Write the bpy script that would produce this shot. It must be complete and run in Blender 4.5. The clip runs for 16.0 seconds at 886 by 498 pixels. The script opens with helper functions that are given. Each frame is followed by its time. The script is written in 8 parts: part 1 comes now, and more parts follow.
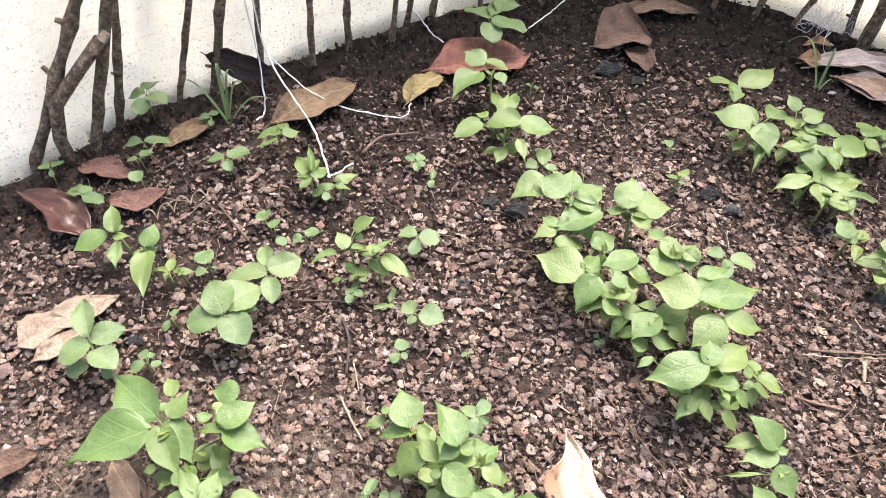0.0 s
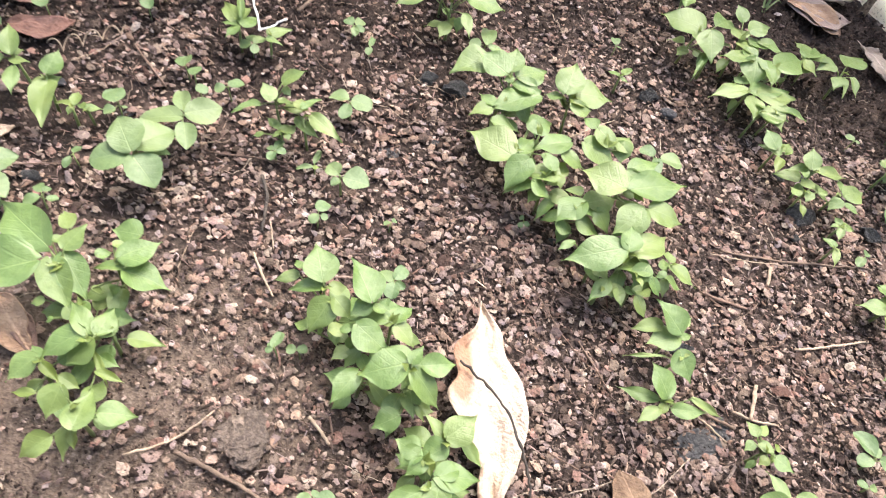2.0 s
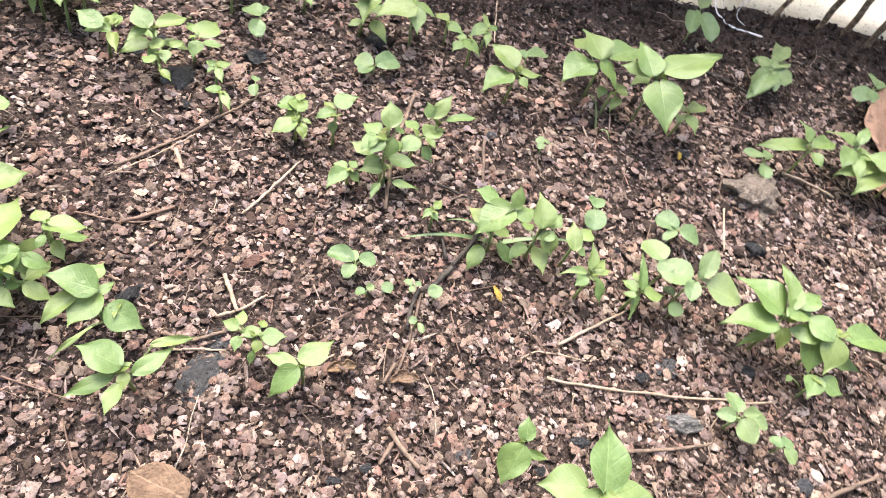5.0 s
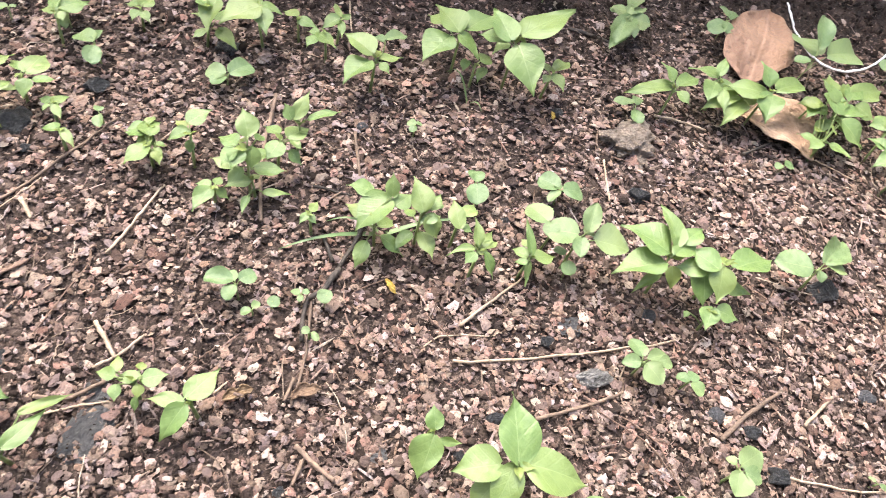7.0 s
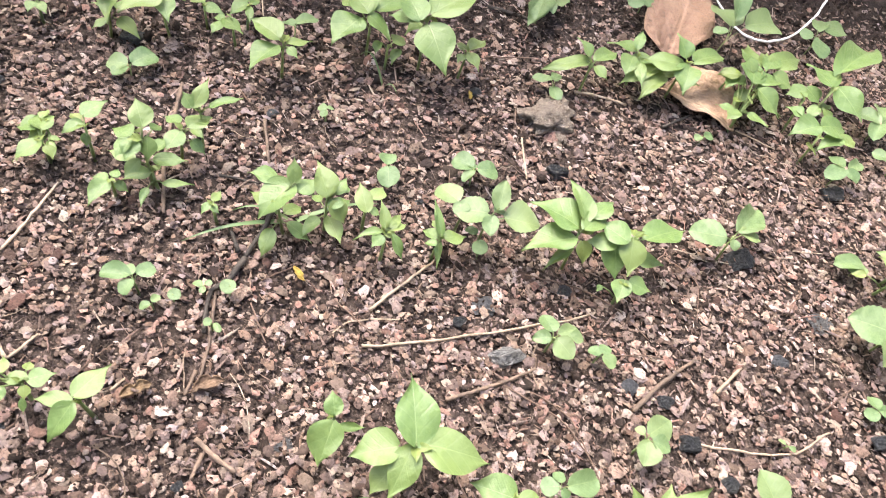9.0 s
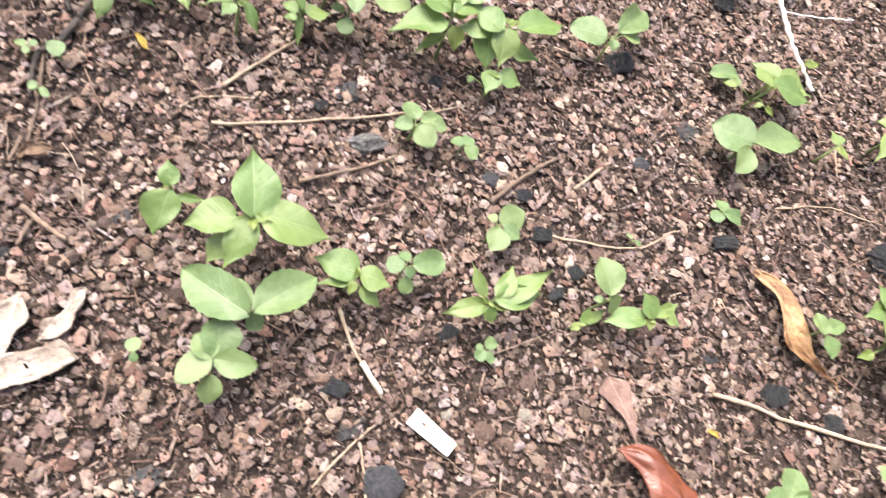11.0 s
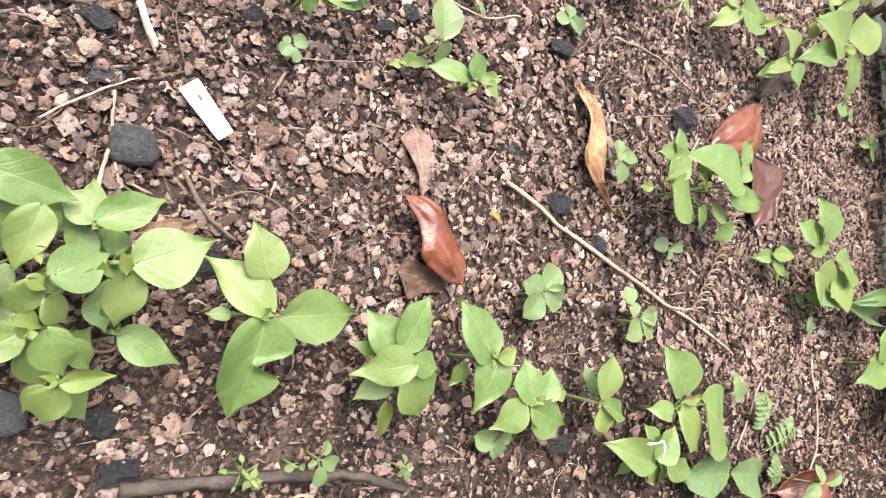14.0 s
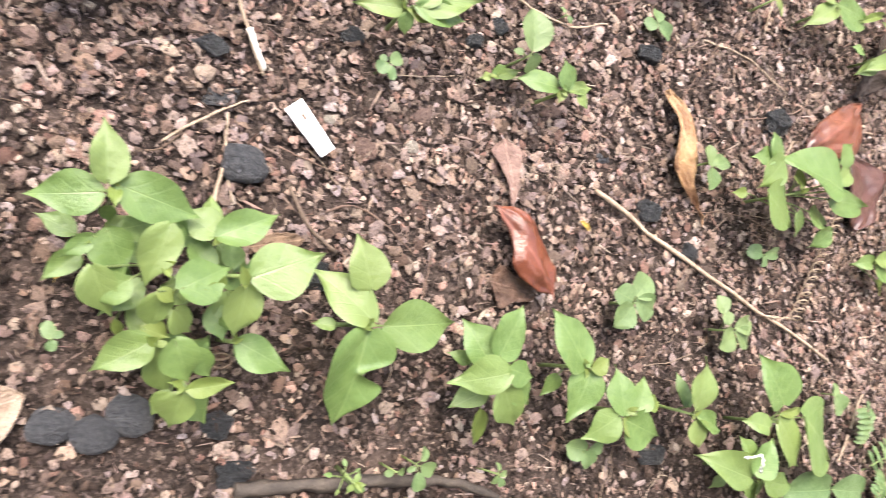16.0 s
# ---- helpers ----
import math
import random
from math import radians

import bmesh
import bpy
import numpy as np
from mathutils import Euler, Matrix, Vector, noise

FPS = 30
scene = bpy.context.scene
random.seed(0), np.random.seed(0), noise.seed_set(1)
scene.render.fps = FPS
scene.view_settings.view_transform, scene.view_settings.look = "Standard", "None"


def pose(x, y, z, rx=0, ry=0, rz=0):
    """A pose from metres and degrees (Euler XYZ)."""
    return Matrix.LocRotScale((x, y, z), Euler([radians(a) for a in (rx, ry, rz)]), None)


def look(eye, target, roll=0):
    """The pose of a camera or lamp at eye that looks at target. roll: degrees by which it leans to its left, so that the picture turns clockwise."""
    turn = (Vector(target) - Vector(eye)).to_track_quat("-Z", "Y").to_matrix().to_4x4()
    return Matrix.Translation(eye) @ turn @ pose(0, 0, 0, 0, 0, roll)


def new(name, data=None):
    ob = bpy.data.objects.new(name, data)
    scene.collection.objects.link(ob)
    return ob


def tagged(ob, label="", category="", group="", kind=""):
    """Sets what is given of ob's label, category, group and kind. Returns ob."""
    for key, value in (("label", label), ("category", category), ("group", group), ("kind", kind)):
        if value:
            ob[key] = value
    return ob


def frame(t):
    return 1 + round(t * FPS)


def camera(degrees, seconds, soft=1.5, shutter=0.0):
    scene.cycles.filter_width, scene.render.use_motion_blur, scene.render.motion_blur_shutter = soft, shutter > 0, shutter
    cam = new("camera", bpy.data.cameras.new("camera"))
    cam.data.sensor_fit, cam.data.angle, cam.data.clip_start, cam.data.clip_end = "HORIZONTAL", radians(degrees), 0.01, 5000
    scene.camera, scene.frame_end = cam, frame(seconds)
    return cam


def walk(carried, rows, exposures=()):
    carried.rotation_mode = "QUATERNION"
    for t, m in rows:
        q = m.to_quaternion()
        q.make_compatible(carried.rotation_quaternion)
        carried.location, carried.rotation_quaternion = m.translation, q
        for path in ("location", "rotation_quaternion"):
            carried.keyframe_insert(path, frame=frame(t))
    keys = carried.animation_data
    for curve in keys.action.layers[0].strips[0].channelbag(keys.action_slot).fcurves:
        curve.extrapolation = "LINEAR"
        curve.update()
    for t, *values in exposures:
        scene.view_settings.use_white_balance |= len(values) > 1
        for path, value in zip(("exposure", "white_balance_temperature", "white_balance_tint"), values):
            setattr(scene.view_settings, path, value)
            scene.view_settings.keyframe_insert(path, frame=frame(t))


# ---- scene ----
cam = camera(66.4, 16.0, soft=0.45, shutter=0.4)
PATH = [
    (0, (0.028, 0.065, 0.449), (0.081, 1.339, -1.092), 0.8),
    (0.5, (0.029, 0.066, 0.449), (0.13, 1.289, -1.13), 4.6),
    (1, (0.032, 0.055, 0.434), (0.201, 1.225, -1.179), 8.9),
    (1.5, (0.031, 0.048, 0.423), (0.255, 1.172, -1.216), 12.3),
    (2, (0.032, 0.042, 0.413), (0.299, 1.129, -1.245), 15.6),
    (2.5, (0.044, 0.045, 0.387), (0.449, 1.08, -1.276), 20.3),
    (3, (0.064, 0.054, 0.374), (0.617, 1.027, -1.284), 21.5),
    (3.5, (0.115, 0.046, 0.362), (0.883, 0.868, -1.292), 24.9),
    (4, (0.146, 0.042, 0.376), (1.076, 0.745, -1.249), 23.1),
    (4.5, (0.164, 0.033, 0.389), (1.124, 0.625, -1.263), 22.3),
    (5, (0.188, 0.026, 0.386), (1.255, 0.491, -1.241), 21.2),
    (5.2, (0.188, 0.026, 0.386), (1.245, 0.468, -1.253), 21.3),
    (7.3, (0.221, -0.001, 0.385), (1.383, 0.268, -1.221), 18.0),
    (7.5, (0.226, -0.004, 0.388), (1.384, 0.261, -1.221), 17.6),
    (8, (0.232, -0.012, 0.388), (1.414, 0.228, -1.207), 18.0),
    (8.2, (0.234, -0.015, 0.389), (1.418, 0.226, -1.205), 17.8),
    (10.3, (0.232, -0.067, 0.386), (1.292, -0.037, -1.31), 26.5),
    (10.4, (0.226, -0.067, 0.386), (1.281, -0.068, -1.313), 27.8),
    (10.5, (0.233, -0.074, 0.389), (1.226, -0.079, -1.347), 28.5),
    (10.7, (0.235, -0.082, 0.388), (1.155, -0.166, -1.386), 33.5),
    (11, (0.234, -0.09, 0.375), (1.122, -0.292, -1.406), 41.1),
    (11.2, (0.226, -0.085, 0.374), (1.1, -0.372, -1.402), 47.0),
    (11.5, (0.209, -0.113, 0.36), (0.979, -0.435, -1.458), 55.2),
    (12, (0.206, -0.12, 0.357), (0.875, -0.536, -1.481), 65.4),
    (12.5, (0.194, -0.127, 0.342), (0.849, -0.724, -1.451), 77.7),
    (13, (0.187, -0.136, 0.338), (0.884, -0.838, -1.401), 82.5),
    (13.5, (0.183, -0.145, 0.331), (0.935, -0.95, -1.339), 85.7),
    (14, (0.184, -0.149, 0.325), (1.039, -0.999, -1.271), 84.1),
    (14.5, (0.185, -0.151, 0.322), (1.091, -1.033, -1.228), 84.0),
    (15, (0.185, -0.151, 0.322), (1.064, -1.017, -1.252), 84.0),
    (15.5, (0.184, -0.149, 0.324), (1.041, -0.97, -1.286), 83.2),
    (16, (0.178, -0.136, 0.323), (0.937, -0.845, -1.386), 82.3),
]
walk(cam, [(t, look(eye, target, roll)) for t, eye, target, roll in PATH], exposures=[(0, 2.38), (2, 2.45), (4.5, 2.55), (5.2, 2.66), (8, 2.69), (10.5, 2.55), (12.5, 2.49), (16, 2.49)])
SKY, SUN = 0.137, 1.5

# ---- world, sun, exposure ----
world = bpy.data.worlds.new("overcast_sky")
scene.world = world
world.use_nodes = True
wn = world.node_tree.nodes
sky = wn.new("ShaderNodeTexSky")
sky.sky_type, sky.sun_disc = "NISHITA", False
sky.sun_elevation, sky.sun_rotation = radians(61), radians(29)
sky.air_density, sky.dust_density = 1.0, 4.0
wn["Background"].inputs["Strength"].default_value = SKY
world.node_tree.links.new(sky.outputs["Color"], wn["Background"].inputs["Color"])
lamp = bpy.data.lights.new("sun", "SUN")
lamp.energy, lamp.angle, lamp.color = SUN, radians(38), (1.0, 0.955, 0.895)
sun = new("sun", lamp)
sun.matrix_world = look((0.3 + 0.806, 0.0 + 1.454, 3.0), (0.3, 0.0, 0.0))

# ---- materials ----


class Mat:
    """A node material with short ways to add nodes."""

    def __init__(self, name, rough=0.8, spec=0.3):
        self.m = bpy.data.materials.new(name)
        self.m.use_nodes = True
        self.t = self.m.node_tree
        self.b = self.t.nodes["Principled BSDF"]
        self.b.inputs["Roughness"].default_value = rough
        self.b.inputs["Specular IOR Level"].default_value = spec

    def node(self, kind, **values):
        n = self.t.nodes.new(kind)
        for key, v in values.items():
            n.inputs[key.replace("_", " ")].default_value = v
        return n

    def link(self, a, b):
        self.t.links.new(a, b)

    def coords(self, kind="Object"):
        return self.t.nodes.new("ShaderNodeTexCoord").outputs[kind]

    def noise(self, scale, detail=4.0, rough=0.6, coords=None):
        n = self.node("ShaderNodeTexNoise", Scale=scale, Detail=detail, Roughness=rough)
        self.link(coords or self.coords(), n.inputs["Vector"])
        return n.outputs["Fac"]

    def ramp(self, fac, *stops):
        n = self.t.nodes.new("ShaderNodeValToRGB")
        e = n.color_ramp.elements
        while len(e) < len(stops):
            e.new(0.5)
        for el, (p, c) in zip(e, stops):
            el.position, el.color = p, (*c, 1.0)
        self.link(fac, n.inputs["Fac"])
        return n.outputs["Color"]

    def mix(self, fac, a, b, blend="MIX"):
        n = self.t.nodes.new("ShaderNodeMix")
        n.data_type, n.blend_type = "RGBA", blend
        for sock, v in ((n.inputs["Factor"], fac), (n.inputs["A"], a), (n.inputs["B"], b)):
            if isinstance(v, bpy.types.NodeSocket):
                self.link(v, sock)
            else:
                sock.default_value = v if isinstance(v, float) else (*v, 1.0)
        return n.outputs["Result"]

    def maths(self, op, a, b=0.0):
        n = self.t.nodes.new("ShaderNodeMath")
        n.operation = op
        for sock, v in ((n.inputs[0], a), (n.inputs[1], b)):
            if isinstance(v, bpy.types.NodeSocket):
                self.link(v, sock)
            else:
                sock.default_value = v
        return n.outputs[0]

    def bump(self, fac, strength, distance):
        n = self.node("ShaderNodeBump", Strength=strength, Distance=distance)
        self.link(fac, n.inputs["Height"])
        self.link(n.outputs["Normal"], self.b.inputs["Normal"])

    def color(self, c):
        self.link(c, self.b.inputs["Base Color"])

    def random(self):
        return self.t.nodes.new("ShaderNodeObjectInfo").outputs["Random"]

    def island(self):
        return self.t.nodes.new("ShaderNodeNewGeometry").outputs["Random Per Island"]


def soil_material():
    """Dark crumbly loam, with pale sand in a patch at the western side of the bed."""
    m = Mat("dark_loam", 0.9, 0.2)
    obj = m.coords()
    n = m.noise(40.0, 8.0, 0.7)
    fine = m.noise(420.0, 3.0, 0.7)
    dark = m.ramp(n, (0.38, (0.009, 0.006, 0.0045)), (0.55, (0.034, 0.0225, 0.018)), (0.75, (0.095, 0.066, 0.053)))
    dark = m.mix(m.ramp(fine, (0.55, (0, 0, 0)), (0.72, (1, 1, 1))), dark, (0.085, 0.058, 0.047))
    dusty = m.ramp(n, (0.36, (0.011, 0.0075, 0.006)), (0.53, (0.032, 0.022, 0.0175)), (0.74, (0.09, 0.064, 0.052)))
    dusty = m.mix(m.ramp(fine, (0.5, (0, 0, 0)), (0.7, (1, 1, 1))), dusty, (0.12, 0.087, 0.073))
    mid = m.node("ShaderNodeMapping", Scale=(1.35, 1.2, 0.0))
    mid.inputs["Location"].default_value = (-1.35 * 0.46, 0.0, 0.0)
    m.link(obj, mid.inputs["Vector"])
    bed = m.t.nodes.new("ShaderNodeTexGradient")
    bed.gradient_type = "SPHERICAL"
    m.link(mid.outputs[0], bed.inputs["Vector"])
    worn = m.maths("ADD", bed.outputs["Fac"], m.maths("MULTIPLY", m.maths("SUBTRACT", m.noise(9.0, 4.0), 0.5), 0.5))
    dark = m.mix(m.ramp(worn, (0.18, (0, 0, 0)), (0.42, (1, 1, 1))), dark, dusty)
    sand = m.ramp(fine, (0.3, (0.045, 0.033, 0.026)), (0.55, (0.115, 0.086, 0.067)), (0.8, (0.23, 0.185, 0.15)))
    sand = m.mix(m.ramp(n, (0.45, (0, 0, 0)), (0.65, (0.5, 0.5, 0.5))), sand, (0.07, 0.048, 0.036))
    mp = m.node("ShaderNodeMapping", Scale=(4.3, 5.5, 0.0))
    mp.inputs["Location"].default_value = (4.3 * 0.15, -5.5 * 0.17, 0.0)
    m.link(obj, mp.inputs["Vector"])
    grad = m.t.nodes.new("ShaderNodeTexGradient")
    grad.gradient_type = "SPHERICAL"
    m.link(mp.outputs[0], grad.inputs["Vector"])
    patch = m.maths("ADD", grad.outputs["Fac"], m.maths("MULTIPLY", m.maths("SUBTRACT", m.noise(14.0, 4.0), 0.5), 0.6))
    c = m.mix(m.ramp(patch, (0.12, (0, 0, 0)), (0.32, (1, 1, 1))), dark, sand)
    # Shade along the north fence, painted into the soil as a darker patch.
    hp = m.node("ShaderNodeMapping", Scale=(1.9, 4.4, 0.0))
    hp.inputs["Location"].default_value = (-1.9 * 0.12, -4.4 * 0.78, 0.0)
    m.link(obj, hp.inputs["Vector"])
    fence_shade = m.t.nodes.new("ShaderNodeTexGradient")
    fence_shade.gradient_type = "SPHERICAL"
    m.link(hp.outputs[0], fence_shade.inputs["Vector"])
    humus_shade = m.maths("ADD", fence_shade.outputs["Fac"], m.maths("MULTIPLY", m.maths("SUBTRACT", m.noise(11.0, 4.0), 0.5), 0.5))
    c = m.mix(m.ramp(humus_shade, (0.1, (0, 0, 0)), (0.4, (1, 1, 1))), c, m.ramp(n, (0.38, (0.006, 0.004, 0.003)), (0.7, (0.04, 0.026, 0.02))))
    # Unseen ground beyond the fence, made pale to bounce light onto the sack.
    away = m.t.nodes.new("ShaderNodeVectorMath")
    away.operation = "LENGTH"
    centre = m.node("ShaderNodeMapping")
    centre.inputs["Location"].default_value = (-0.35, 0.05, 0.0)
    m.link(obj, centre.inputs["Vector"])
    m.link(centre.outputs[0], away.inputs[0])
    dry = m.ramp(n, (0.3, (0.36, 0.31, 0.25)), (0.7, (0.52, 0.46, 0.38)))
    blur = m.maths("MULTIPLY", m.maths("SUBTRACT", m.noise(3.0, 6.0, 0.65), 0.5), 0.3)
    c = m.mix(m.ramp(m.maths("ADD", m.maths("MULTIPLY", away.outputs["Value"], 0.2), blur), (0.21, (0, 0, 0)), (0.36, (1, 1, 1))), c, dry)
    m.color(c)
    m.bump(m.maths("ADD", n, m.maths("MULTIPLY", fine, 0.5)), 0.8, 0.006)
    return m.m


def chip_material():
    """Weathered laterite flakes and bark chips: each of its own tone and tint, mottled with soil."""
    m = Mat("gravel_chips", 0.74, 0.16)
    r = m.island()
    c = m.ramp(r, (0.0, (0.016, 0.011, 0.009)), (0.11, (0.07, 0.049, 0.041)), (0.3, (0.15, 0.107, 0.09)), (0.55, (0.2, 0.147, 0.125)),
               (0.8, (0.262, 0.198, 0.172)), (0.95, (0.34, 0.27, 0.236)), (1.0, (0.4, 0.33, 0.287)))
    white = m.t.nodes.new("ShaderNodeTexWhiteNoise")
    white.noise_dimensions = "1D"
    m.link(m.maths("MULTIPLY", r, 917.0), white.inputs["W"])
    tint = m.ramp(white.outputs["Value"], (0.0, (1.1, 0.84, 0.78)), (0.2, (1.0, 0.97, 0.9)), (0.42, (0.94, 0.95, 1.06)), (0.62, (1.08, 0.96, 0.82)), (0.8, (0.98, 1.02, 0.94)), (1.0, (1.05, 0.93, 0.96)))
    c = m.mix(1.0, c, tint, "MULTIPLY")
    n = m.noise(420.0, 5.0, 0.75)
    big = m.noise(150.0, 4.0)
    c = m.mix(m.ramp(n, (0.34, (0.7, 0.7, 0.7)), (0.5, (0, 0, 0))), c, (0.026, 0.0175, 0.014))
    c = m.mix(m.ramp(big, (0.5, (0, 0, 0)), (0.75, (0.45, 0.45, 0.45))), c, (0.06, 0.041, 0.0335))
    m.color(c)
    m.bump(m.maths("ADD", n, m.maths("MULTIPLY", big, 1.5)), 0.9, 0.0025)
    return m.m


def crumb_material(name, *tones):
    """Crumbs of soil, each of its own tone from dark to light."""
    m = Mat(name, 0.88, 0.12)
    c = m.ramp(m.island(), *tones)
    n = m.noise(400.0, 4.0, 0.7)
    m.color(m.mix(m.ramp(n, (0.4, (0.6, 0.6, 0.6)), (0.6, (0, 0, 0))), c, tuple(v * 0.8 for v in tones[0][1])))
    m.bump(n, 0.8, 0.002)
    return m.m


def leaf_material(name, deep, light, old, rough=0.38, glow=0.35):
    """A living leaf: faint pale ribs over a green blade, lit through. The blade lies along x from 0 to 1."""
    m = Mat(name, rough, 0.55)
    sep = m.t.nodes.new("ShaderNodeSeparateXYZ")
    obj = m.coords()
    m.link(obj, sep.inputs[0])
    x, y = sep.outputs["X"], sep.outputs["Y"]
    ay = m.maths("ABSOLUTE", y)
    mid = m.ramp(m.maths("ADD", ay, m.maths("MULTIPLY", x, 0.008)), (0.003, (1, 1, 1)), (0.016, (0, 0, 0)))
    bow = m.maths("SUBTRACT", x, m.maths("MULTIPLY", m.maths("POWER", ay, 0.8), 0.85))
    wave = m.maths("SINE", m.maths("MULTIPLY", bow, 30.0))
    side = m.ramp(wave, (0.8, (0, 0, 0)), (1.0, (1, 1, 1)))
    n = m.noise(6.0, 6.0, 0.65)
    fine = m.noise(34.0, 4.0, 0.6)
    blade = m.mix(m.ramp(n, (0.3, (0, 0, 0)), (0.7, (1, 1, 1))), deep, light)
    blade = m.mix(m.ramp(m.random(), (0.3, (0, 0, 0)), (1.0, (0.8, 0.8, 0.8))), blade, old)
    blade = m.mix(m.ramp(fine, (0.62, (0, 0, 0)), (0.75, (0.35, 0.35, 0.35))), blade, tuple(v * 0.72 for v in deep))
    rib = m.mix(0.5, blade, (0.34, 0.42, 0.19))
    c = m.mix(m.maths("MULTIPLY", mid, 0.55), m.mix(m.maths("MULTIPLY", side, 0.12), blade, rib), rib)
    m.color(c)
    m.bump(m.maths("ADD", m.maths("MULTIPLY", m.maths("ADD", mid, m.maths("MULTIPLY", side, 0.22)), -0.3), m.maths("MULTIPLY", n, 0.5)), 0.2, 0.03)
    tr = m.t.nodes.new("ShaderNodeBsdfTranslucent")
    m.link(m.mix(0.5, c, light), tr.inputs["Color"])
    mixer = m.node("ShaderNodeMixShader", Fac=glow)
    m.link(m.b.outputs[0], mixer.inputs[1])
    m.link(tr.outputs[0], mixer.inputs[2])
    m.link(mixer.outputs[0], m.t.nodes["Material Output"].inputs["Surface"])
    return m.m


def dead_material(name, a, b, rough=0.45, spec=0.4, stain=None):
    """A fallen leaf: blotched browns with a midrib and fine side ribs."""
    m = Mat(name, rough, spec)
    sep = m.t.nodes.new("ShaderNodeSeparateXYZ")
    m.link(m.coords(), sep.inputs[0])
    ay = m.maths("ABSOLUTE", sep.outputs["Y"])
    mid = m.ramp(ay, (0.0, (1, 1, 1)), (0.02, (0, 0, 0)))
    wave = m.maths("SINE", m.maths("MULTIPLY", m.maths("SUBTRACT", sep.outputs["X"], m.maths("MULTIPLY", ay, 0.8)), 70.0))
    n = m.noise(3.2, 7.0, 0.62)
    c = m.mix(m.ramp(n, (0.36, (0, 0, 0)), (0.6, (1, 1, 1))), a, b)
    spots = m.ramp(m.noise(17.0, 5.0, 0.65), (0.58, (0, 0, 0)), (0.7, (1, 1, 1)))
    dark = tuple(v * 0.35 for v in a)
    c = m.mix(m.maths("MULTIPLY", spots, 0.6), c, dark)
    c = m.mix(m.maths("MULTIPLY", mid, 0.5), c, tuple(min(1.0, v * 1.6 + 0.03) for v in b))
    if stain:
        mp = m.node("ShaderNodeMapping", Scale=(1 / stain[2], 1 / stain[3], 0.0))
        mp.inputs["Location"].default_value = (-stain[0] / stain[2], -stain[1] / stain[3], 0.0)
        m.link(m.coords(), mp.inputs["Vector"])
        spot = m.t.nodes.new("ShaderNodeTexGradient")
        spot.gradient_type = "SPHERICAL"
        m.link(mp.outputs[0], spot.inputs["Vector"])
        c = m.mix(m.ramp(m.maths("ADD", spot.outputs["Fac"], m.maths("MULTIPLY", m.maths("SUBTRACT", n, 0.5), 0.7)), (0.15, (0, 0, 0)), (0.45, (0.85, 0.85, 0.85))), c, stain[4])
    c = m.mix(m.ramp(m.noise(60.0, 4.0, 0.7), (0.5, (0, 0, 0)), (0.75, (0.4, 0.38, 0.48))), c, tuple(v * 0.6 for v in a))
    m.color(c)
    m.bump(m.maths("ADD", m.maths("MULTIPLY", wave, 0.012), m.maths("ADD", n, m.maths("MULTIPLY", m.noise(14.0, 4.0), 0.6))), 0.16 if rough < 0.4 else 0.45, 0.03)
    return m.m


def grain_material(name, a, b, rough=0.8, scale=90.0, deep=0.004):
    m = Mat(name, rough, 0.3)
    n = m.noise(scale, 6.0, 0.7)
    c = m.mix(m.ramp(n, (0.32, (0, 0, 0)), (0.68, (1, 1, 1))), a, b)
    c = m.mix(m.ramp(m.random(), (0.0, (0, 0, 0)), (1.0, (0.45, 0.45, 0.45))), c, tuple(v * 0.55 for v in a))
    m.color(c)
    m.bump(n, 0.8, deep)
    return m.m


def cloth_material():
    m = Mat("woven_white_sack", 0.5, 0.5)
    uv = m.coords("UV")
    sep = m.t.nodes.new("ShaderNodeSeparateXYZ")
    m.link(uv, sep.inputs[0])
    wx = m.maths("SINE", m.maths("MULTIPLY", sep.outputs["X"], 1800.0))
    wy = m.maths("SINE", m.maths("MULTIPLY", sep.outputs["Y"], 1800.0))
    weave = m.maths("MULTIPLY", wx, wy)
    n = m.noise(9.0, 6.0, 0.65)
    streak = m.node("ShaderNodeTexNoise", Scale=1.0, Detail=6.0, Roughness=0.75)
    mp = m.node("ShaderNodeMapping", Scale=(45.0, 330.0, 14.0))
    m.link(uv, mp.inputs["Vector"])
    m.link(mp.outputs[0], streak.inputs["Vector"])
    c = m.ramp(streak.outputs["Fac"], (0.3, (0.45, 0.4, 0.33)), (0.38, (0.9, 0.84, 0.74)), (0.5, (0.98, 0.94, 0.84)))
    c = m.mix(m.ramp(n, (0.62, (0, 0, 0)), (0.78, (0.4, 0.4, 0.4))), c, (0.66, 0.58, 0.47))
    splash = m.ramp(sep.outputs["Y"], (0.0, (0.07, 0.07, 0.07)), (0.2, (0, 0, 0)))
    specks = m.ramp(m.maths("ADD", m.noise(430.0, 4.0, 0.7), splash), (0.65, (0, 0, 0)), (0.7, (1, 1, 1)))
    c = m.mix(m.maths("MULTIPLY", specks, 0.6), c, (0.09, 0.07, 0.05))
    m.color(c)
    m.bump(m.maths("ADD", m.maths("MULTIPLY", weave, 0.12), m.maths("ADD", m.maths("MULTIPLY", streak.outputs["Fac"], 2.0), m.maths("MULTIPLY", m.noise(160.0, 6.0, 0.7), 2.2))), 0.5, 0.0035)
    tr = m.t.nodes.new("ShaderNodeBsdfTranslucent")
    m.link(c, tr.inputs["Color"])
    mixer = m.node("ShaderNodeMixShader", Fac=0.62)
    m.link(m.b.outputs[0], mixer.inputs[1])
    m.link(tr.outputs[0], mixer.inputs[2])
    m.link(mixer.outputs[0], m.t.nodes["Material Output"].inputs["Surface"])
    return m.m


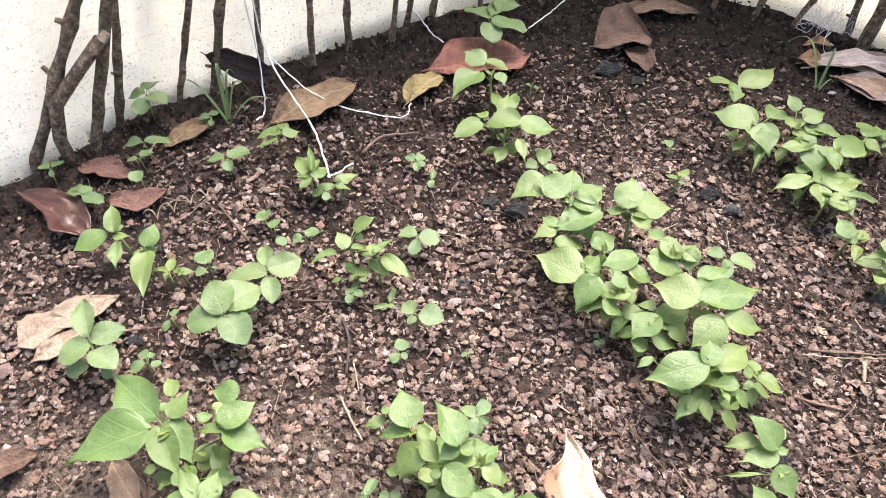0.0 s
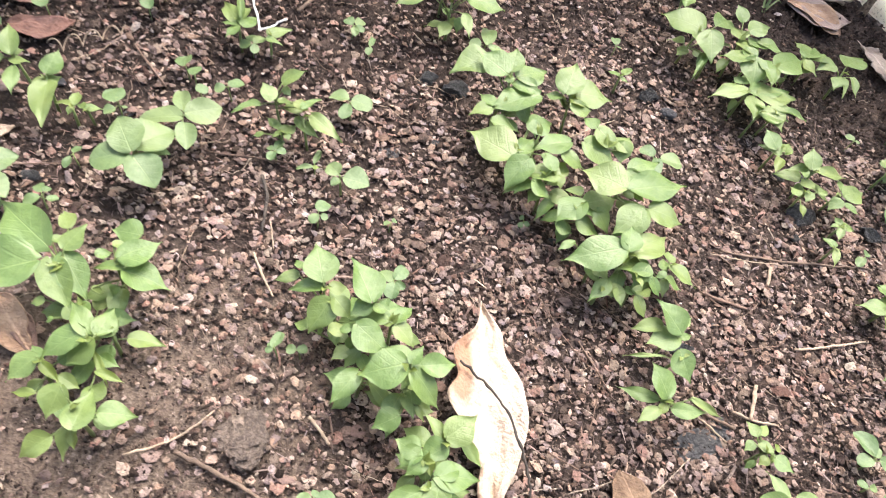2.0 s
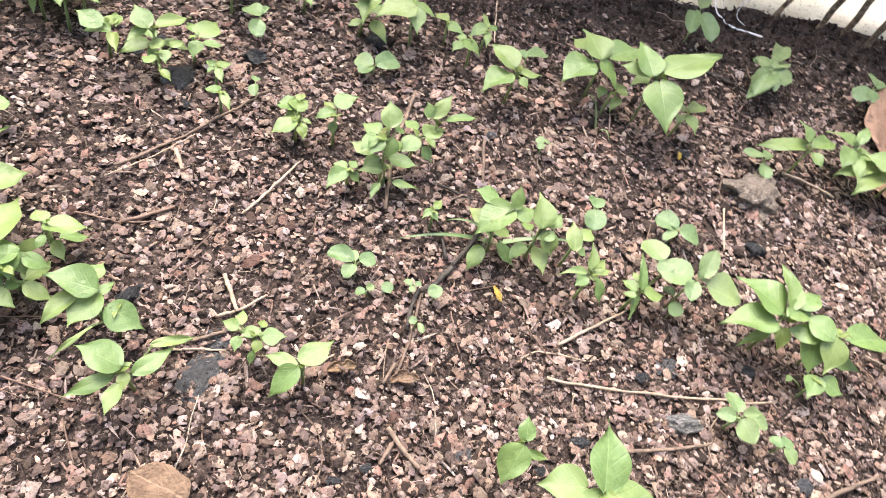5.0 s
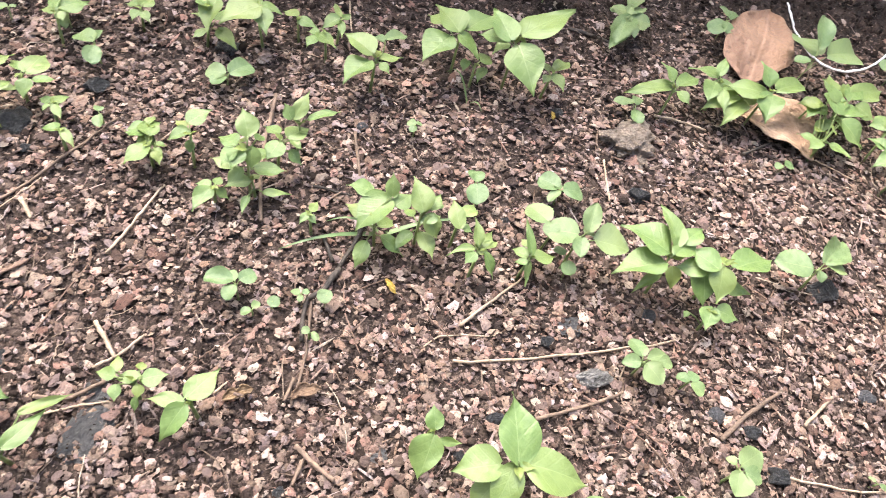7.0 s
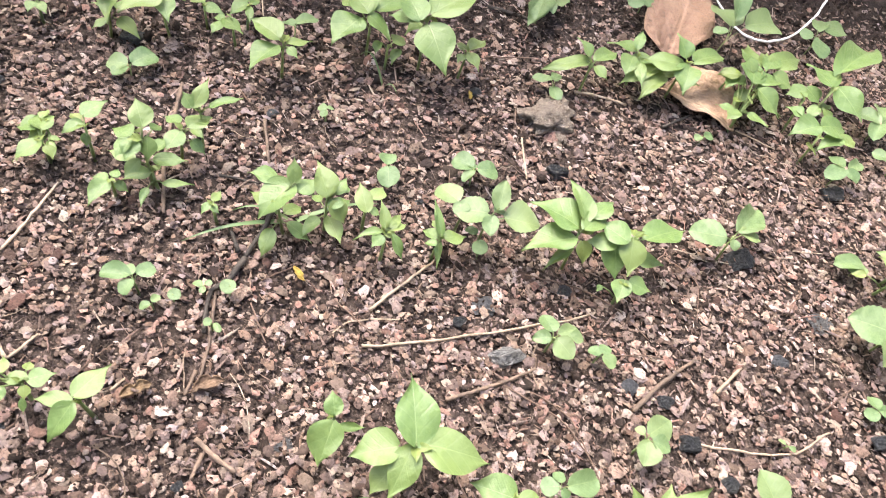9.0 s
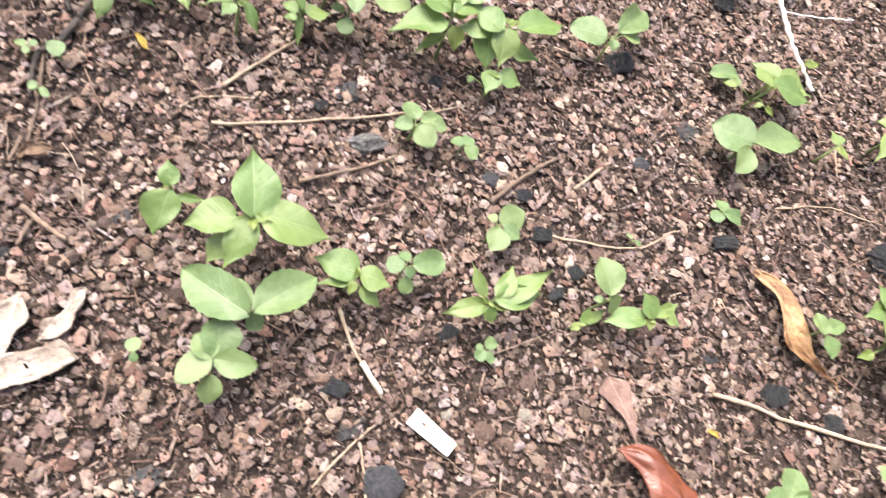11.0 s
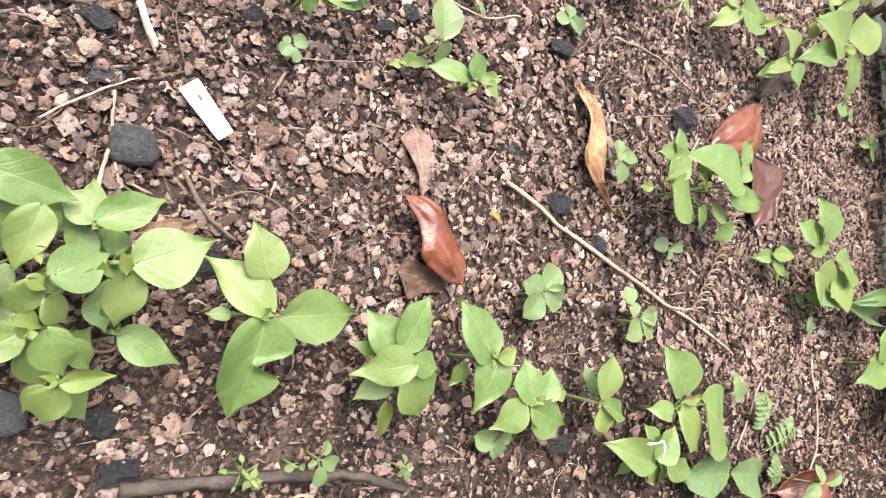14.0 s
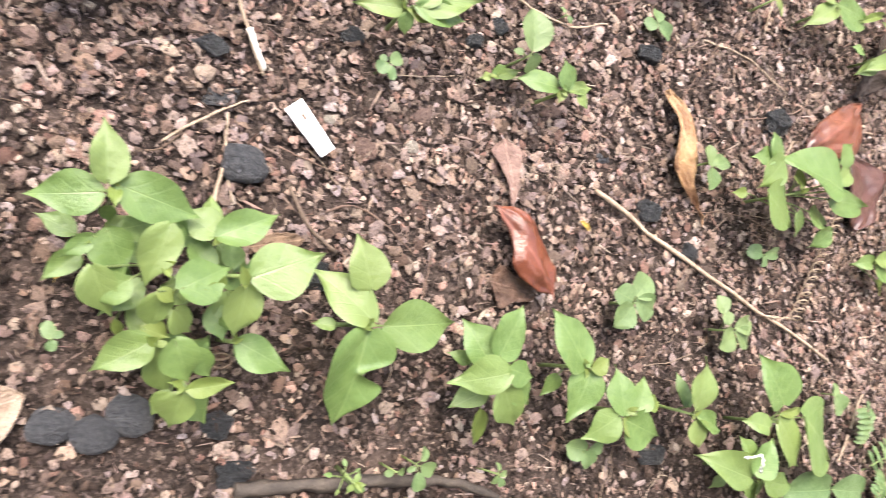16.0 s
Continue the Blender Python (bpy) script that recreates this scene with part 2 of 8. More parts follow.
def bark_material():
    m = Mat("grey_brown_bark", 0.85, 0.25)
    obj = m.coords()
    mp = m.node("ShaderNodeMapping", Scale=(1.0, 1.0, 1.1))
    m.link(obj, mp.inputs["Vector"])
    n = m.noise(150.0, 8.0, 0.78, mp.outputs[0])
    big = m.noise(22.0, 3.0)
    c = m.ramp(n, (0.36, (0.03, 0.02, 0.013)), (0.5, (0.16, 0.11, 0.072)), (0.64, (0.42, 0.315, 0.215)))
    c = m.mix(m.ramp(big, (0.52, (0, 0, 0)), (0.7, (0.55, 0.55, 0.55))), c, (0.09, 0.095, 0.05))
    m.color(c)
    m.bump(n, 1.0, 0.006)
    return m.m


SOIL, CHIP, CLOTH, BARK = soil_material(), chip_material(), cloth_material(), bark_material()
CRUMB = crumb_material("humus_shade_crumbs", (0.0, (0.011, 0.0075, 0.006)), (0.5, (0.033, 0.022, 0.017)), (0.85, (0.068, 0.046, 0.036)), (1.0, (0.12, 0.085, 0.067)))
GRIT = crumb_material("brown_grit", (0.0, (0.013, 0.0088, 0.007)), (0.4, (0.05, 0.034, 0.0275)), (0.75, (0.13, 0.091, 0.075)), (1.0, (0.3, 0.228, 0.19)))
GREEN = leaf_material("chilli_leaf_green", (0.09, 0.154, 0.04), (0.14, 0.212, 0.062), (0.175, 0.225, 0.068), 0.4)
YOUNG = leaf_material("young_leaf_green", (0.128, 0.184, 0.038), (0.175, 0.222, 0.056), (0.185, 0.228, 0.062), 0.4, 0.4)
WEED = leaf_material("weed_leaf_green", (0.08, 0.14, 0.046), (0.132, 0.2, 0.082), (0.155, 0.215, 0.08), 0.43)
BROAD = leaf_material("broad_leaf_green", (0.095, 0.152, 0.052), (0.152, 0.217, 0.09), (0.17, 0.222, 0.085), 0.42)
STEM = grain_material("green_stem", (0.16, 0.22, 0.07), (0.24, 0.3, 0.12), 0.5)
TWIGS = {
    "straw": grain_material("pale_straw", (0.25, 0.18, 0.122), (0.46, 0.36, 0.265), 0.65, 140.0),
    "brown": grain_material("brown_rootlet", (0.09, 0.055, 0.04), (0.2, 0.13, 0.095), 0.7),
    "bark": grain_material("bark_twig", (0.08, 0.056, 0.042), (0.23, 0.16, 0.115), 0.8),
    "dark": grain_material("rotten_twig", (0.022, 0.018, 0.015), (0.075, 0.058, 0.046), 0.7),
    "white": grain_material("bleached_straw", (0.6, 0.55, 0.48), (0.75, 0.7, 0.62), 0.6),
}
COAL = grain_material("charcoal", (0.014, 0.0145, 0.016), (0.085, 0.086, 0.09), 0.5, 9.0, 0.12)
SLATE = grain_material("grey_flake", (0.06, 0.06, 0.064), (0.15, 0.145, 0.145), 0.6, 7.0, 0.1)
STONE = grain_material("dark_grey_stone", (0.045, 0.046, 0.052), (0.12, 0.12, 0.128), 0.65, 8.0, 0.05)
ASH = grain_material("ashy_charcoal", (0.02, 0.02, 0.02), (0.42, 0.4, 0.38), 0.85, 6.0, 0.1)
CLAY = grain_material("reddish_clay", (0.16, 0.095, 0.075), (0.36, 0.24, 0.19), 0.9, 8.0, 0.1)
PALE = grain_material("pale_quartz", (0.36, 0.31, 0.25), (0.56, 0.5, 0.42), 0.7, 6.0, 0.05)
CLODS = grain_material("sandy_clod", (0.2, 0.155, 0.12), (0.4, 0.325, 0.262), 0.95, 7.0, 0.12)
CRUST = grain_material("caked_soil", (0.1, 0.074, 0.058), (0.26, 0.2, 0.162), 0.9, 7.0, 0.05)
STRING = grain_material("white_twine", (0.62, 0.6, 0.58), (0.8, 0.79, 0.77), 0.6)
PLASTIC = grain_material("white_plastic", (0.76, 0.75, 0.73), (0.84, 0.83, 0.81), 0.4)
TAN = dead_material("tan_dead_leaf", (0.125, 0.066, 0.04), (0.215, 0.125, 0.08), 0.6)
BROWN = dead_material("brown_dead_leaf", (0.045, 0.022, 0.014), (0.095, 0.052, 0.034), 0.55)
HAZEL = dead_material("hazel_dead_leaf", (0.075, 0.043, 0.025), (0.15, 0.094, 0.057), 0.7)
MAROON = dead_material("maroon_dead_leaf", (0.028, 0.011, 0.009), (0.066, 0.026, 0.02), 0.3, 0.45)
ROSY = dead_material("dull_rosy_dead_leaf", (0.07, 0.03, 0.022), (0.14, 0.068, 0.05), 0.55)
RUSSET = dead_material("russet_dead_leaf", (0.048, 0.012, 0.006), (0.120, 0.034, 0.015), 0.33, 0.5)
AMBER = dead_material("amber_dead_leaf", (0.09, 0.034, 0.013), (0.28, 0.165, 0.08), 0.5, 0.4)
OLIVE = dead_material("olive_dead_leaf", (0.12, 0.088, 0.032), (0.24, 0.18, 0.075))
GREY = dead_material("bleached_dead_leaf", (0.17, 0.127, 0.098), (0.34, 0.272, 0.222), 0.75)
BLEACHED = dead_material("bleached_tan_leaf", (0.28, 0.182, 0.118), (0.41, 0.33, 0.26), 0.6, 0.3, (0.7, 0.12, 0.3, 0.09, (0.2, 0.1, 0.055)))
SALMON = dead_material("pinkish_tan_dead_leaf", (0.19, 0.11, 0.068), (0.34, 0.225, 0.15), 0.6)
BUFF = dead_material("buff_dead_leaf", (0.15, 0.103, 0.07), (0.29, 0.215, 0.16), 0.7)
DUSKY = dead_material("dusky_pink_dead_leaf", (0.12, 0.07, 0.055), (0.2, 0.125, 0.1), 0.7)
REDDISH = dead_material("reddish_dead_leaf", (0.1, 0.032, 0.022), (0.2, 0.075, 0.052), 0.45)
LIMP = dead_material("pale_pinkish_leaf", (0.27, 0.2, 0.165), (0.46, 0.37, 0.32), 0.65)
MAUVE = dead_material("mauve_grey_leaf", (0.17, 0.122, 0.105), (0.27, 0.205, 0.18), 0.7)
FAWN = dead_material("fawn_dead_leaf", (0.081, 0.047, 0.023), (0.165, 0.106, 0.057), 0.65)
YELLOW = dead_material("yellow_dead_leaf", (0.2, 0.13, 0.02), (0.3, 0.2, 0.035))
DARK = dead_material("dark_rotten_leaf", (0.016, 0.01, 0.008), (0.036, 0.021, 0.015), 0.75)

# ---- ground ----


def curve_points(pts, n):
    """n points on a smooth curve through the given ones."""
    pts = [Vector(p) for p in pts]
    ext = [2 * pts[0] - pts[1], *pts, 2 * pts[-1] - pts[-2]]
    res = []
    for i in range(n):
        s = i / (n - 1) * (len(pts) - 1)
        k = min(int(s), len(pts) - 2)
        u = s - k
        a, b, c, d = ext[k:k + 4]
        res.append(0.5 * (2 * b + (c - a) * u + (2 * a - 5 * b + 4 * c - d) * u * u + (3 * b - a - 3 * c + d) * u ** 3))
    return res


def ground_z(x, y):
    """Height of the soil, in metres, for numbers or arrays."""
    s = np.sin
    z = 0.0028 * s(9.1 * x + 2.0 * s(4.3 * y)) * s(7.7 * y + 1.3) + 0.0016 * s(23.0 * x - 11.0 * y) * s(19.0 * y + 9.0 * x + 0.7)
    z = z + 0.0007 * s(61.0 * x + 17.0 * y) * s(57.0 * y - 23.0 * x)
    for mx, my, wide, high in ((-0.036, 0.172, 0.022, 0.007), (-0.085, 0.19, 0.03, 0.005), (-0.012, 0.2, 0.016, 0.004)):
        z = z + high * np.exp(-(((x - mx) ** 2 + 1.6 * (y - my) ** 2) / wide ** 2) ** 2)
    return z


def add_mesh(name, verts, faces, material, parent=None, smooth=False):
    me = bpy.data.meshes.new(name)
    me.from_pydata(verts, [], faces)
    me.materials.append(material)
    if smooth:
        me.polygons.foreach_set("use_smooth", np.ones(len(me.polygons), bool))
    me.update()
    ob = new(name, me)
    if parent:
        ob.parent = parent
    return ob


def build_ground():
    far = np.array([1.0, 3.0, 10.0, 40.0, 150.0, 500.0])
    xs = np.concatenate([-0.6 - far[::-1], np.arange(-0.6, 1.3001, 0.009), 1.3 + far])
    ys = np.concatenate([-1.15 - far[::-1], np.arange(-1.15, 1.0501, 0.009), 1.05 + far])
    gx, gy = np.meshgrid(xs, ys, indexing="ij")
    rng = np.random.default_rng(5)
    near = (abs(gx) < 2) & (abs(gy) < 2)
    gz = ground_z(gx, gy) + near * rng.normal(0, 0.0006, gx.shape) - 0.0015
    v = np.stack([gx, gy, gz], -1).reshape(-1, 3)
    a = np.arange(len(xs) - 1)[:, None] * len(ys) + np.arange(len(ys) - 1)[None]
    f = np.stack([a, a + len(ys), a + len(ys) + 1, a + 1], -1).reshape(-1, 4)
    me = bpy.data.meshes.new("ground")
    me.vertices.add(len(v))
    me.vertices.foreach_set("co", v.astype(np.float32).ravel())
    me.loops.add(f.size)
    me.loops.foreach_set("vertex_index", f.astype(np.int32).ravel())
    me.polygons.add(len(f))
    me.polygons.foreach_set("loop_start", np.arange(0, f.size, 4, dtype=np.int32))
    me.polygons.foreach_set("use_smooth", np.ones(len(f), bool))
    me.update(calc_edges=True)
    me.materials.append(SOIL)
    ob = new("ground", me)
    tagged(ob, "dark loamy soil of a seedling bed, sandy in patches", "soil", kind="structure")


FENCE = [(-0.62, 0.33), (-0.45, 0.445), (-0.36, 0.517), (-0.30, 0.574), (-0.262, 0.622), (-0.192, 0.66), (-0.136, 0.7), (-0.05, 0.748), (0.05, 0.80), (0.24, 0.86), (0.43, 0.82), (0.55, 0.735),
         (0.60, 0.625), (0.642, 0.495), (0.695, 0.37), (0.765, 0.285), (0.84, 0.205), (0.885, 0.155), (0.955, 0.10), (1.04, -0.02), (1.15, -0.24), (1.13, -0.45), (0.99, -0.655), (0.91, -0.735), (0.79, -0.80), (0.70, -0.875),
         (0.57, -0.965), (0.48, -1.02)]


def inside_bed(x, y):
    """Which places lie inside the fence and within the strewn strip."""
    px = np.array([p[0] for p in FENCE] + [0.3, 0.0, -0.03, -0.33]) + 0.0
    py = np.array([p[1] for p in FENCE] + [-1.05, -0.25, 0.0, 0.25])
    res = np.zeros(len(x), bool)
    for i in range(len(px)):
        x0, y0, x1, y1 = px[i - 1], py[i - 1], px[i], py[i]
        if y0 != y1:
            res ^= ((y0 > y) != (y1 > y)) & (x < (x1 - x0) * (y - y0) / (y1 - y0) + x0)
    return res


def build_chips(name, count, low, high, flat, seed, label, narrow=0.45, material=CHIP, humus_shade=False, fine=False, sides=5, worn=0.3, tilt=0.42, shape=2.5):
    """Flakes of gravel strewn over the bed, in one mesh: a many-sided foot and a smaller, tilted top; worn ones are rounder."""
    rng = np.random.default_rng(seed)
    x = rng.uniform(-0.62, 1.12, count * 4)
    y = rng.uniform(-1.05, 0.88, count * 4)
    sandy = np.sin(5.1 * x + 1.7 * np.sin(6.0 * y)) * np.sin(6.3 * y + 2.0 * x + 1.1)
    bare = np.exp(-(((x + 0.15) / 0.16) ** 2 + ((y - 0.17) / 0.12) ** 2)) + 0.8 * np.exp(-(((x + 0.2) / 0.07) ** 2 + ((y - 0.42) / 0.05) ** 2))
    # Dark humus near the fence; its wide northern reach also stands in for shade.
    rim = np.full(len(x), 9.0)
    for p in curve_points([(u, w, 0.0) for u, w in FENCE], 60)[:44]:
        rim = np.minimum(rim, np.hypot(x - p.x, y - p.y))
    rim = np.clip(1.0 - rim / np.where((y > 0.45) & (x > -0.1), 0.36, np.where((x < -0.15) & (y < 0.45), 0.09, 0.19)), 0.0, 1.0)
    # Southwest strip: shade imitated by fewer pale chips and more dark crumbs.
    edge = np.clip(1.0 - (0.884 * (x - 0.05) + 0.467 * (y + 0.15)) / 0.2, 0.0, 1.0) * (y < 0)
    fill = 0.05 + 1.2 * rim + 0.35 * edge if humus_shade else 0.85 + 0.2 * sandy - 0.84 * bare - 1.2 * rim - 0.55 * edge
    if fine:
        fill = (0.9 - 0.5 * rim) * (0.25 + 0.75 * np.exp(-(((x - 0.25) / 0.5) ** 2 + (y / 0.5) ** 2)))
    keep = inside_bed(x, y) & (rng.uniform(0, 1, len(x)) < fill)
    x, y = x[keep][:count], y[keep][:count]
    n = len(x)
    size = low * (high / low) ** (rng.beta(1.25, shape, n))
    ang = rng.uniform(0, 2 * np.pi, n)[:, None] + (np.arange(sides) + rng.uniform(-0.36, 0.36, (n, sides))) * 2 * np.pi / sides
    rad = size[:, None] * rng.uniform(0.25 + worn, 1.2, (n, sides)) / 2
    stretch = rng.uniform(narrow, min(1.0, narrow * 2.4), n)[:, None]
    yaw = rng.uniform(0, 2 * np.pi, n)[:, None]
    high_z = size[:, None] * flat * rng.uniform(0.45, 1.35, n)[:, None]

    def ring(k, z):
        u, w = rad * k * np.cos(ang), rad * k * np.sin(ang) * stretch
        return np.stack([u * np.cos(yaw) - w * np.sin(yaw), u * np.sin(yaw) + w * np.cos(yaw), z * np.ones((n, sides))], -1)
    v = np.concatenate([ring(1.0, -0.3 * high_z), ring(rng.uniform(0.66, 0.94, (n, sides)), 0.5 * high_z + high_z * rng.uniform(-0.25, 0.25, (n, sides)))], 1)
    tx, ty = rng.normal(0, tilt, (2, n, 1))
    v[..., 2] += v[..., 0] * tx + v[..., 1] * ty
    lift = rng.uniform(0.0, 1.2, n) * size * flat + rng.uniform(0.0004, 0.0022, n)
    v += np.stack([x, y, ground_z(x, y) + lift], -1)[:, None]
    quads = [[i, (i + 1) % sides, (i + 1) % sides + sides, i + sides] for i in range(sides)]
    base = np.arange(n)[:, None] * 2 * sides
    loops = np.concatenate([(base + np.array(quads).ravel()), base + np.arange(sides, 2 * sides)], 1)
    starts = np.arange(sides + 1) * 4
    me = bpy.data.meshes.new(name)
    me.vertices.add(n * 2 * sides)
    me.vertices.foreach_set("co", v.astype(np.float32).ravel())
    me.loops.add(n * 5 * sides)
    me.loops.foreach_set("vertex_index", loops.astype(np.int32).ravel())
    me.polygons.add(n * (sides + 1))
    me.polygons.foreach_set("loop_start", (np.arange(n)[:, None] * 5 * sides + starts).astype(np.int32).ravel())
    me.update(calc_edges=True)
    me.materials.append(material)
    return tagged(new(name, me), label, "gravel" if "gravel" in name else "soil" if humus_shade else "debris", kind="stuff")


build_ground()
build_chips("gravel_chips", 72000, 0.003, 0.0145, 0.085, 11, "brown, mauve and cream flaky gravel chips strewn over soil", 0.48, sides=7, worn=0.42, tilt=0.26, shape=2.9)
build_chips("gravel_grit", 105000, 0.0014, 0.0052, 0.42, 12, "fine brown grit and crumbs between the gravel chips", 0.5, GRIT, fine=True, sides=4)
build_chips("plant_debris", 22000, 0.004, 0.026, 0.05, 13, "thin slivers of bark, root and straw strewn over the gravel", 0.06)
# Dark humus crumbs, packed also where shade is imitated.
build_chips("soil_crumbs", 30000, 0.0025, 0.011, 0.42, 14, "dark soil crumbs along the foot of the fence, denser to darken shaded strips", 0.5, CRUMB, True)

ROOT = crumb_material("dry_rootlets", (0.0, (0.05, 0.033, 0.024)), (0.4, (0.13, 0.09, 0.066)), (0.8, (0.27, 0.205, 0.155)), (1.0, (0.45, 0.37, 0.29)))


def build_rootlets(count, seed):
    """Fine curved rootlets and straws lying about on the gravel, too many to count, in one mesh."""
    rng = random.Random(seed)
    verts, faces = [], []
    while count:
        x, y, az = rng.uniform(-0.3, 0.95), rng.uniform(-0.8, 0.7), rng.uniform(0, 6.3)
        if not inside_bed(np.array([x]), np.array([y]))[0]:
            continue
        count -= 1
        length, bow, r = rng.uniform(0.015, 0.06), rng.uniform(-1.3, 1.3), rng.uniform(0.00022, 0.0005)
        pts, n = [], 8
        for i in range(n):
            pts.append((x, y, float(ground_z(x, y)) + 0.0035 + 0.0018 * math.sin(i * 1.7 + az)))
            x, y, az = x + length / n * math.cos(az), y + length / n * math.sin(az), az + bow / n + rng.uniform(-0.12, 0.12)
        v, f = tube(pts, [r] * n, 4)
        faces += [tuple(k + len(verts) for k in face) for face in f]
        verts += v
    ob = add_mesh("dry_rootlets", verts, faces, ROOT, smooth=True)
    return tagged(ob, "fine dry brown rootlets and straws strewn over the gravel", "debris", kind="stuff")


# ---- unseen wall behind the camera, added to block light from the southwest ----


def build_wall(name, label, length, height, x, y, turn):
    m = Mat("shade_wall_grey", 0.9, 0.2)
    n = m.noise(6.0, 6.0)
    m.color(m.ramp(n, (0.35, (0.07, 0.06, 0.05)), (0.65, (0.13, 0.115, 0.1))))
    m.bump(m.noise(60.0, 5.0), 0.4, 0.01)
    bm = bmesh.new()
    bmesh.ops.create_cube(bm, size=1.0)
    bmesh.ops.scale(bm, vec=(length, 0.14, height + 0.06), verts=bm.verts)
    bmesh.ops.bevel(bm, geom=list(bm.edges), offset=0.006, segments=2, affect="EDGES")
    me = bpy.data.meshes.new(name)
    bm.to_mesh(me)
    bm.free()
    me.materials.append(m.m)
    ob = new(name, me)
    ob.matrix_basis = pose(x, y, height / 2 - 0.03, 0, 0, turn)
    tagged(ob, label, "wall", kind="structure")


# Added blocker: darkens the near southwest side of the bed.
build_wall("wall_southwest", "unseen dark grey low wall added to shade the southwest side of the bed", 1.8, 0.94, 0.133, -0.691, -61)

# ---- fence of sticks with a sack behind it ----


def tube(points, radii, sides=7, seed=0, wobble=0.0):
    """Vertices and faces of a round rod along the points, closed at both ends."""
    rng = random.Random(seed)
    pts = [Vector(p) for p in points]
    verts, faces = [], []
    for i, p in enumerate(pts):
        d = (pts[min(i + 1, len(pts) - 1)] - pts[max(i - 1, 0)]).normalized()
        if i == 0:
            up = Vector((0.31, 0.17, 1.0)) if abs(d.z) < 0.7 else Vector((1.0, 0.2, 0.1))
        side = d.cross(up).normalized()
        up = side.cross(d)
        for k in range(sides):
            a = 2 * math.pi * k / sides
            r = radii[i] * (1 + wobble * rng.uniform(-1, 1))
            verts.append(p + side * (r * math.cos(a)) + up * (r * math.sin(a)))
    for i in range(len(pts) - 1):
        for k in range(sides):
            j = (k + 1) % sides
            faces.append((i * sides + k, i * sides + j, (i + 1) * sides + j, (i + 1) * sides + k))
    faces.append(tuple(range(sides))[::-1])
    faces.append(tuple(range((len(pts) - 1) * sides, len(pts) * sides)))
    return verts, faces


build_rootlets(420, 31)


def build_sack():
    line = curve_points([(x, y, 0.0) for x, y in FENCE], 340)
    rng = np.random.default_rng(8)
    rows = 22
    verts, faces, uvs, run = [], [], [], 0.0
    for i, p in enumerate(line):
        d = (line[min(i + 1, 339)] - line[max(i - 1, 0)]).normalized()
        out = Vector((-d.y, d.x, 0.0))
        run += (p - line[i - 1]).length if i else 0.0
        foot = -0.003 + 0.007 * noise.noise((run * 9, 3.1, 0.0)) + 0.003 * rng.uniform(-1, 1)
        for k in range(rows):
            h = k / (rows - 1)
            z = foot + 0.46 * h
            w = 0.002 + 0.07 * h + 0.012 * min(1.0, h * 5) * noise.noise((run * 7, z * 6, 0.5)) + 0.007 * noise.noise((run * 30, z * 24, 4.0)) + 0.003 * noise.noise((run * 80, z * 70, 9.0))
            verts.append(p + out * w + Vector((0, 0, z + ground_z(p.x, p.y))))
            uvs.append((run, z))
    for i in range(339):
        for k in range(rows - 1):
            a = i * rows + k
            faces.append((a, a + rows, a + rows + 1, a + 1))
    ob = add_mesh("woven_sack", verts, faces, CLOTH, smooth=True)
    layer = ob.data.uv_layers.new(name="UVMap")
    for loop in ob.data.loops:
        layer.data[loop.index].uv = uvs[loop.vertex_index]
    solid = ob.modifiers.new("thickness", "SOLIDIFY")
    solid.thickness = 0.0008
    return tagged(ob, "white woven plastic sack stretched behind the stick fence, dusty", "sack")


sack = build_sack()


def fence_stick(x, y, lx, ly, mm, top=0.3, seed=0):
    rng = random.Random(seed * 7 + 1)
    n = 24
    pts, rad = [], []
    for i in range(n):
        z = -0.03 + (top + 0.03) * i / (n - 1)
        pts.append((x + lx * max(z, 0) + rng.uniform(-1, 1) * 0.0008, y + ly * max(z, 0) + rng.uniform(-1, 1) * 0.0008, z))
        rad.append(mm / 2000 * 0.66 * (1.12 - 0.25 * i / n) * rng.choice((0.9, 0.94, 0.98, 1.0, 1.04, 1.25)))
    v, f = tube(pts, rad, 9, seed, 0.14)
    ob = add_mesh("fence_stick", v, f, BARK, smooth=True)
    for i in (rng.randint(3, 8), rng.randint(9, 13), rng.randint(14, 19)):
        a, r = rng.uniform(0, 6.3), rad[i]
        out = Vector((math.cos(a), math.sin(a), rng.uniform(0.3, 1.0))).normalized()
        at = Vector(pts[i])
        v, f = tube([at + out * r * 0.4, at + out * r * 1.15, at + out * r * rng.uniform(1.4, 2.3)], [r * 0.62, r * 0.45, r * 0.3], 6, seed + i, 0.15)
        add_mesh("knot", v, f, BARK, ob, True)
    return tagged(ob, "rough grey-brown stick driven upright into the soil", "stick", "fence sticks")


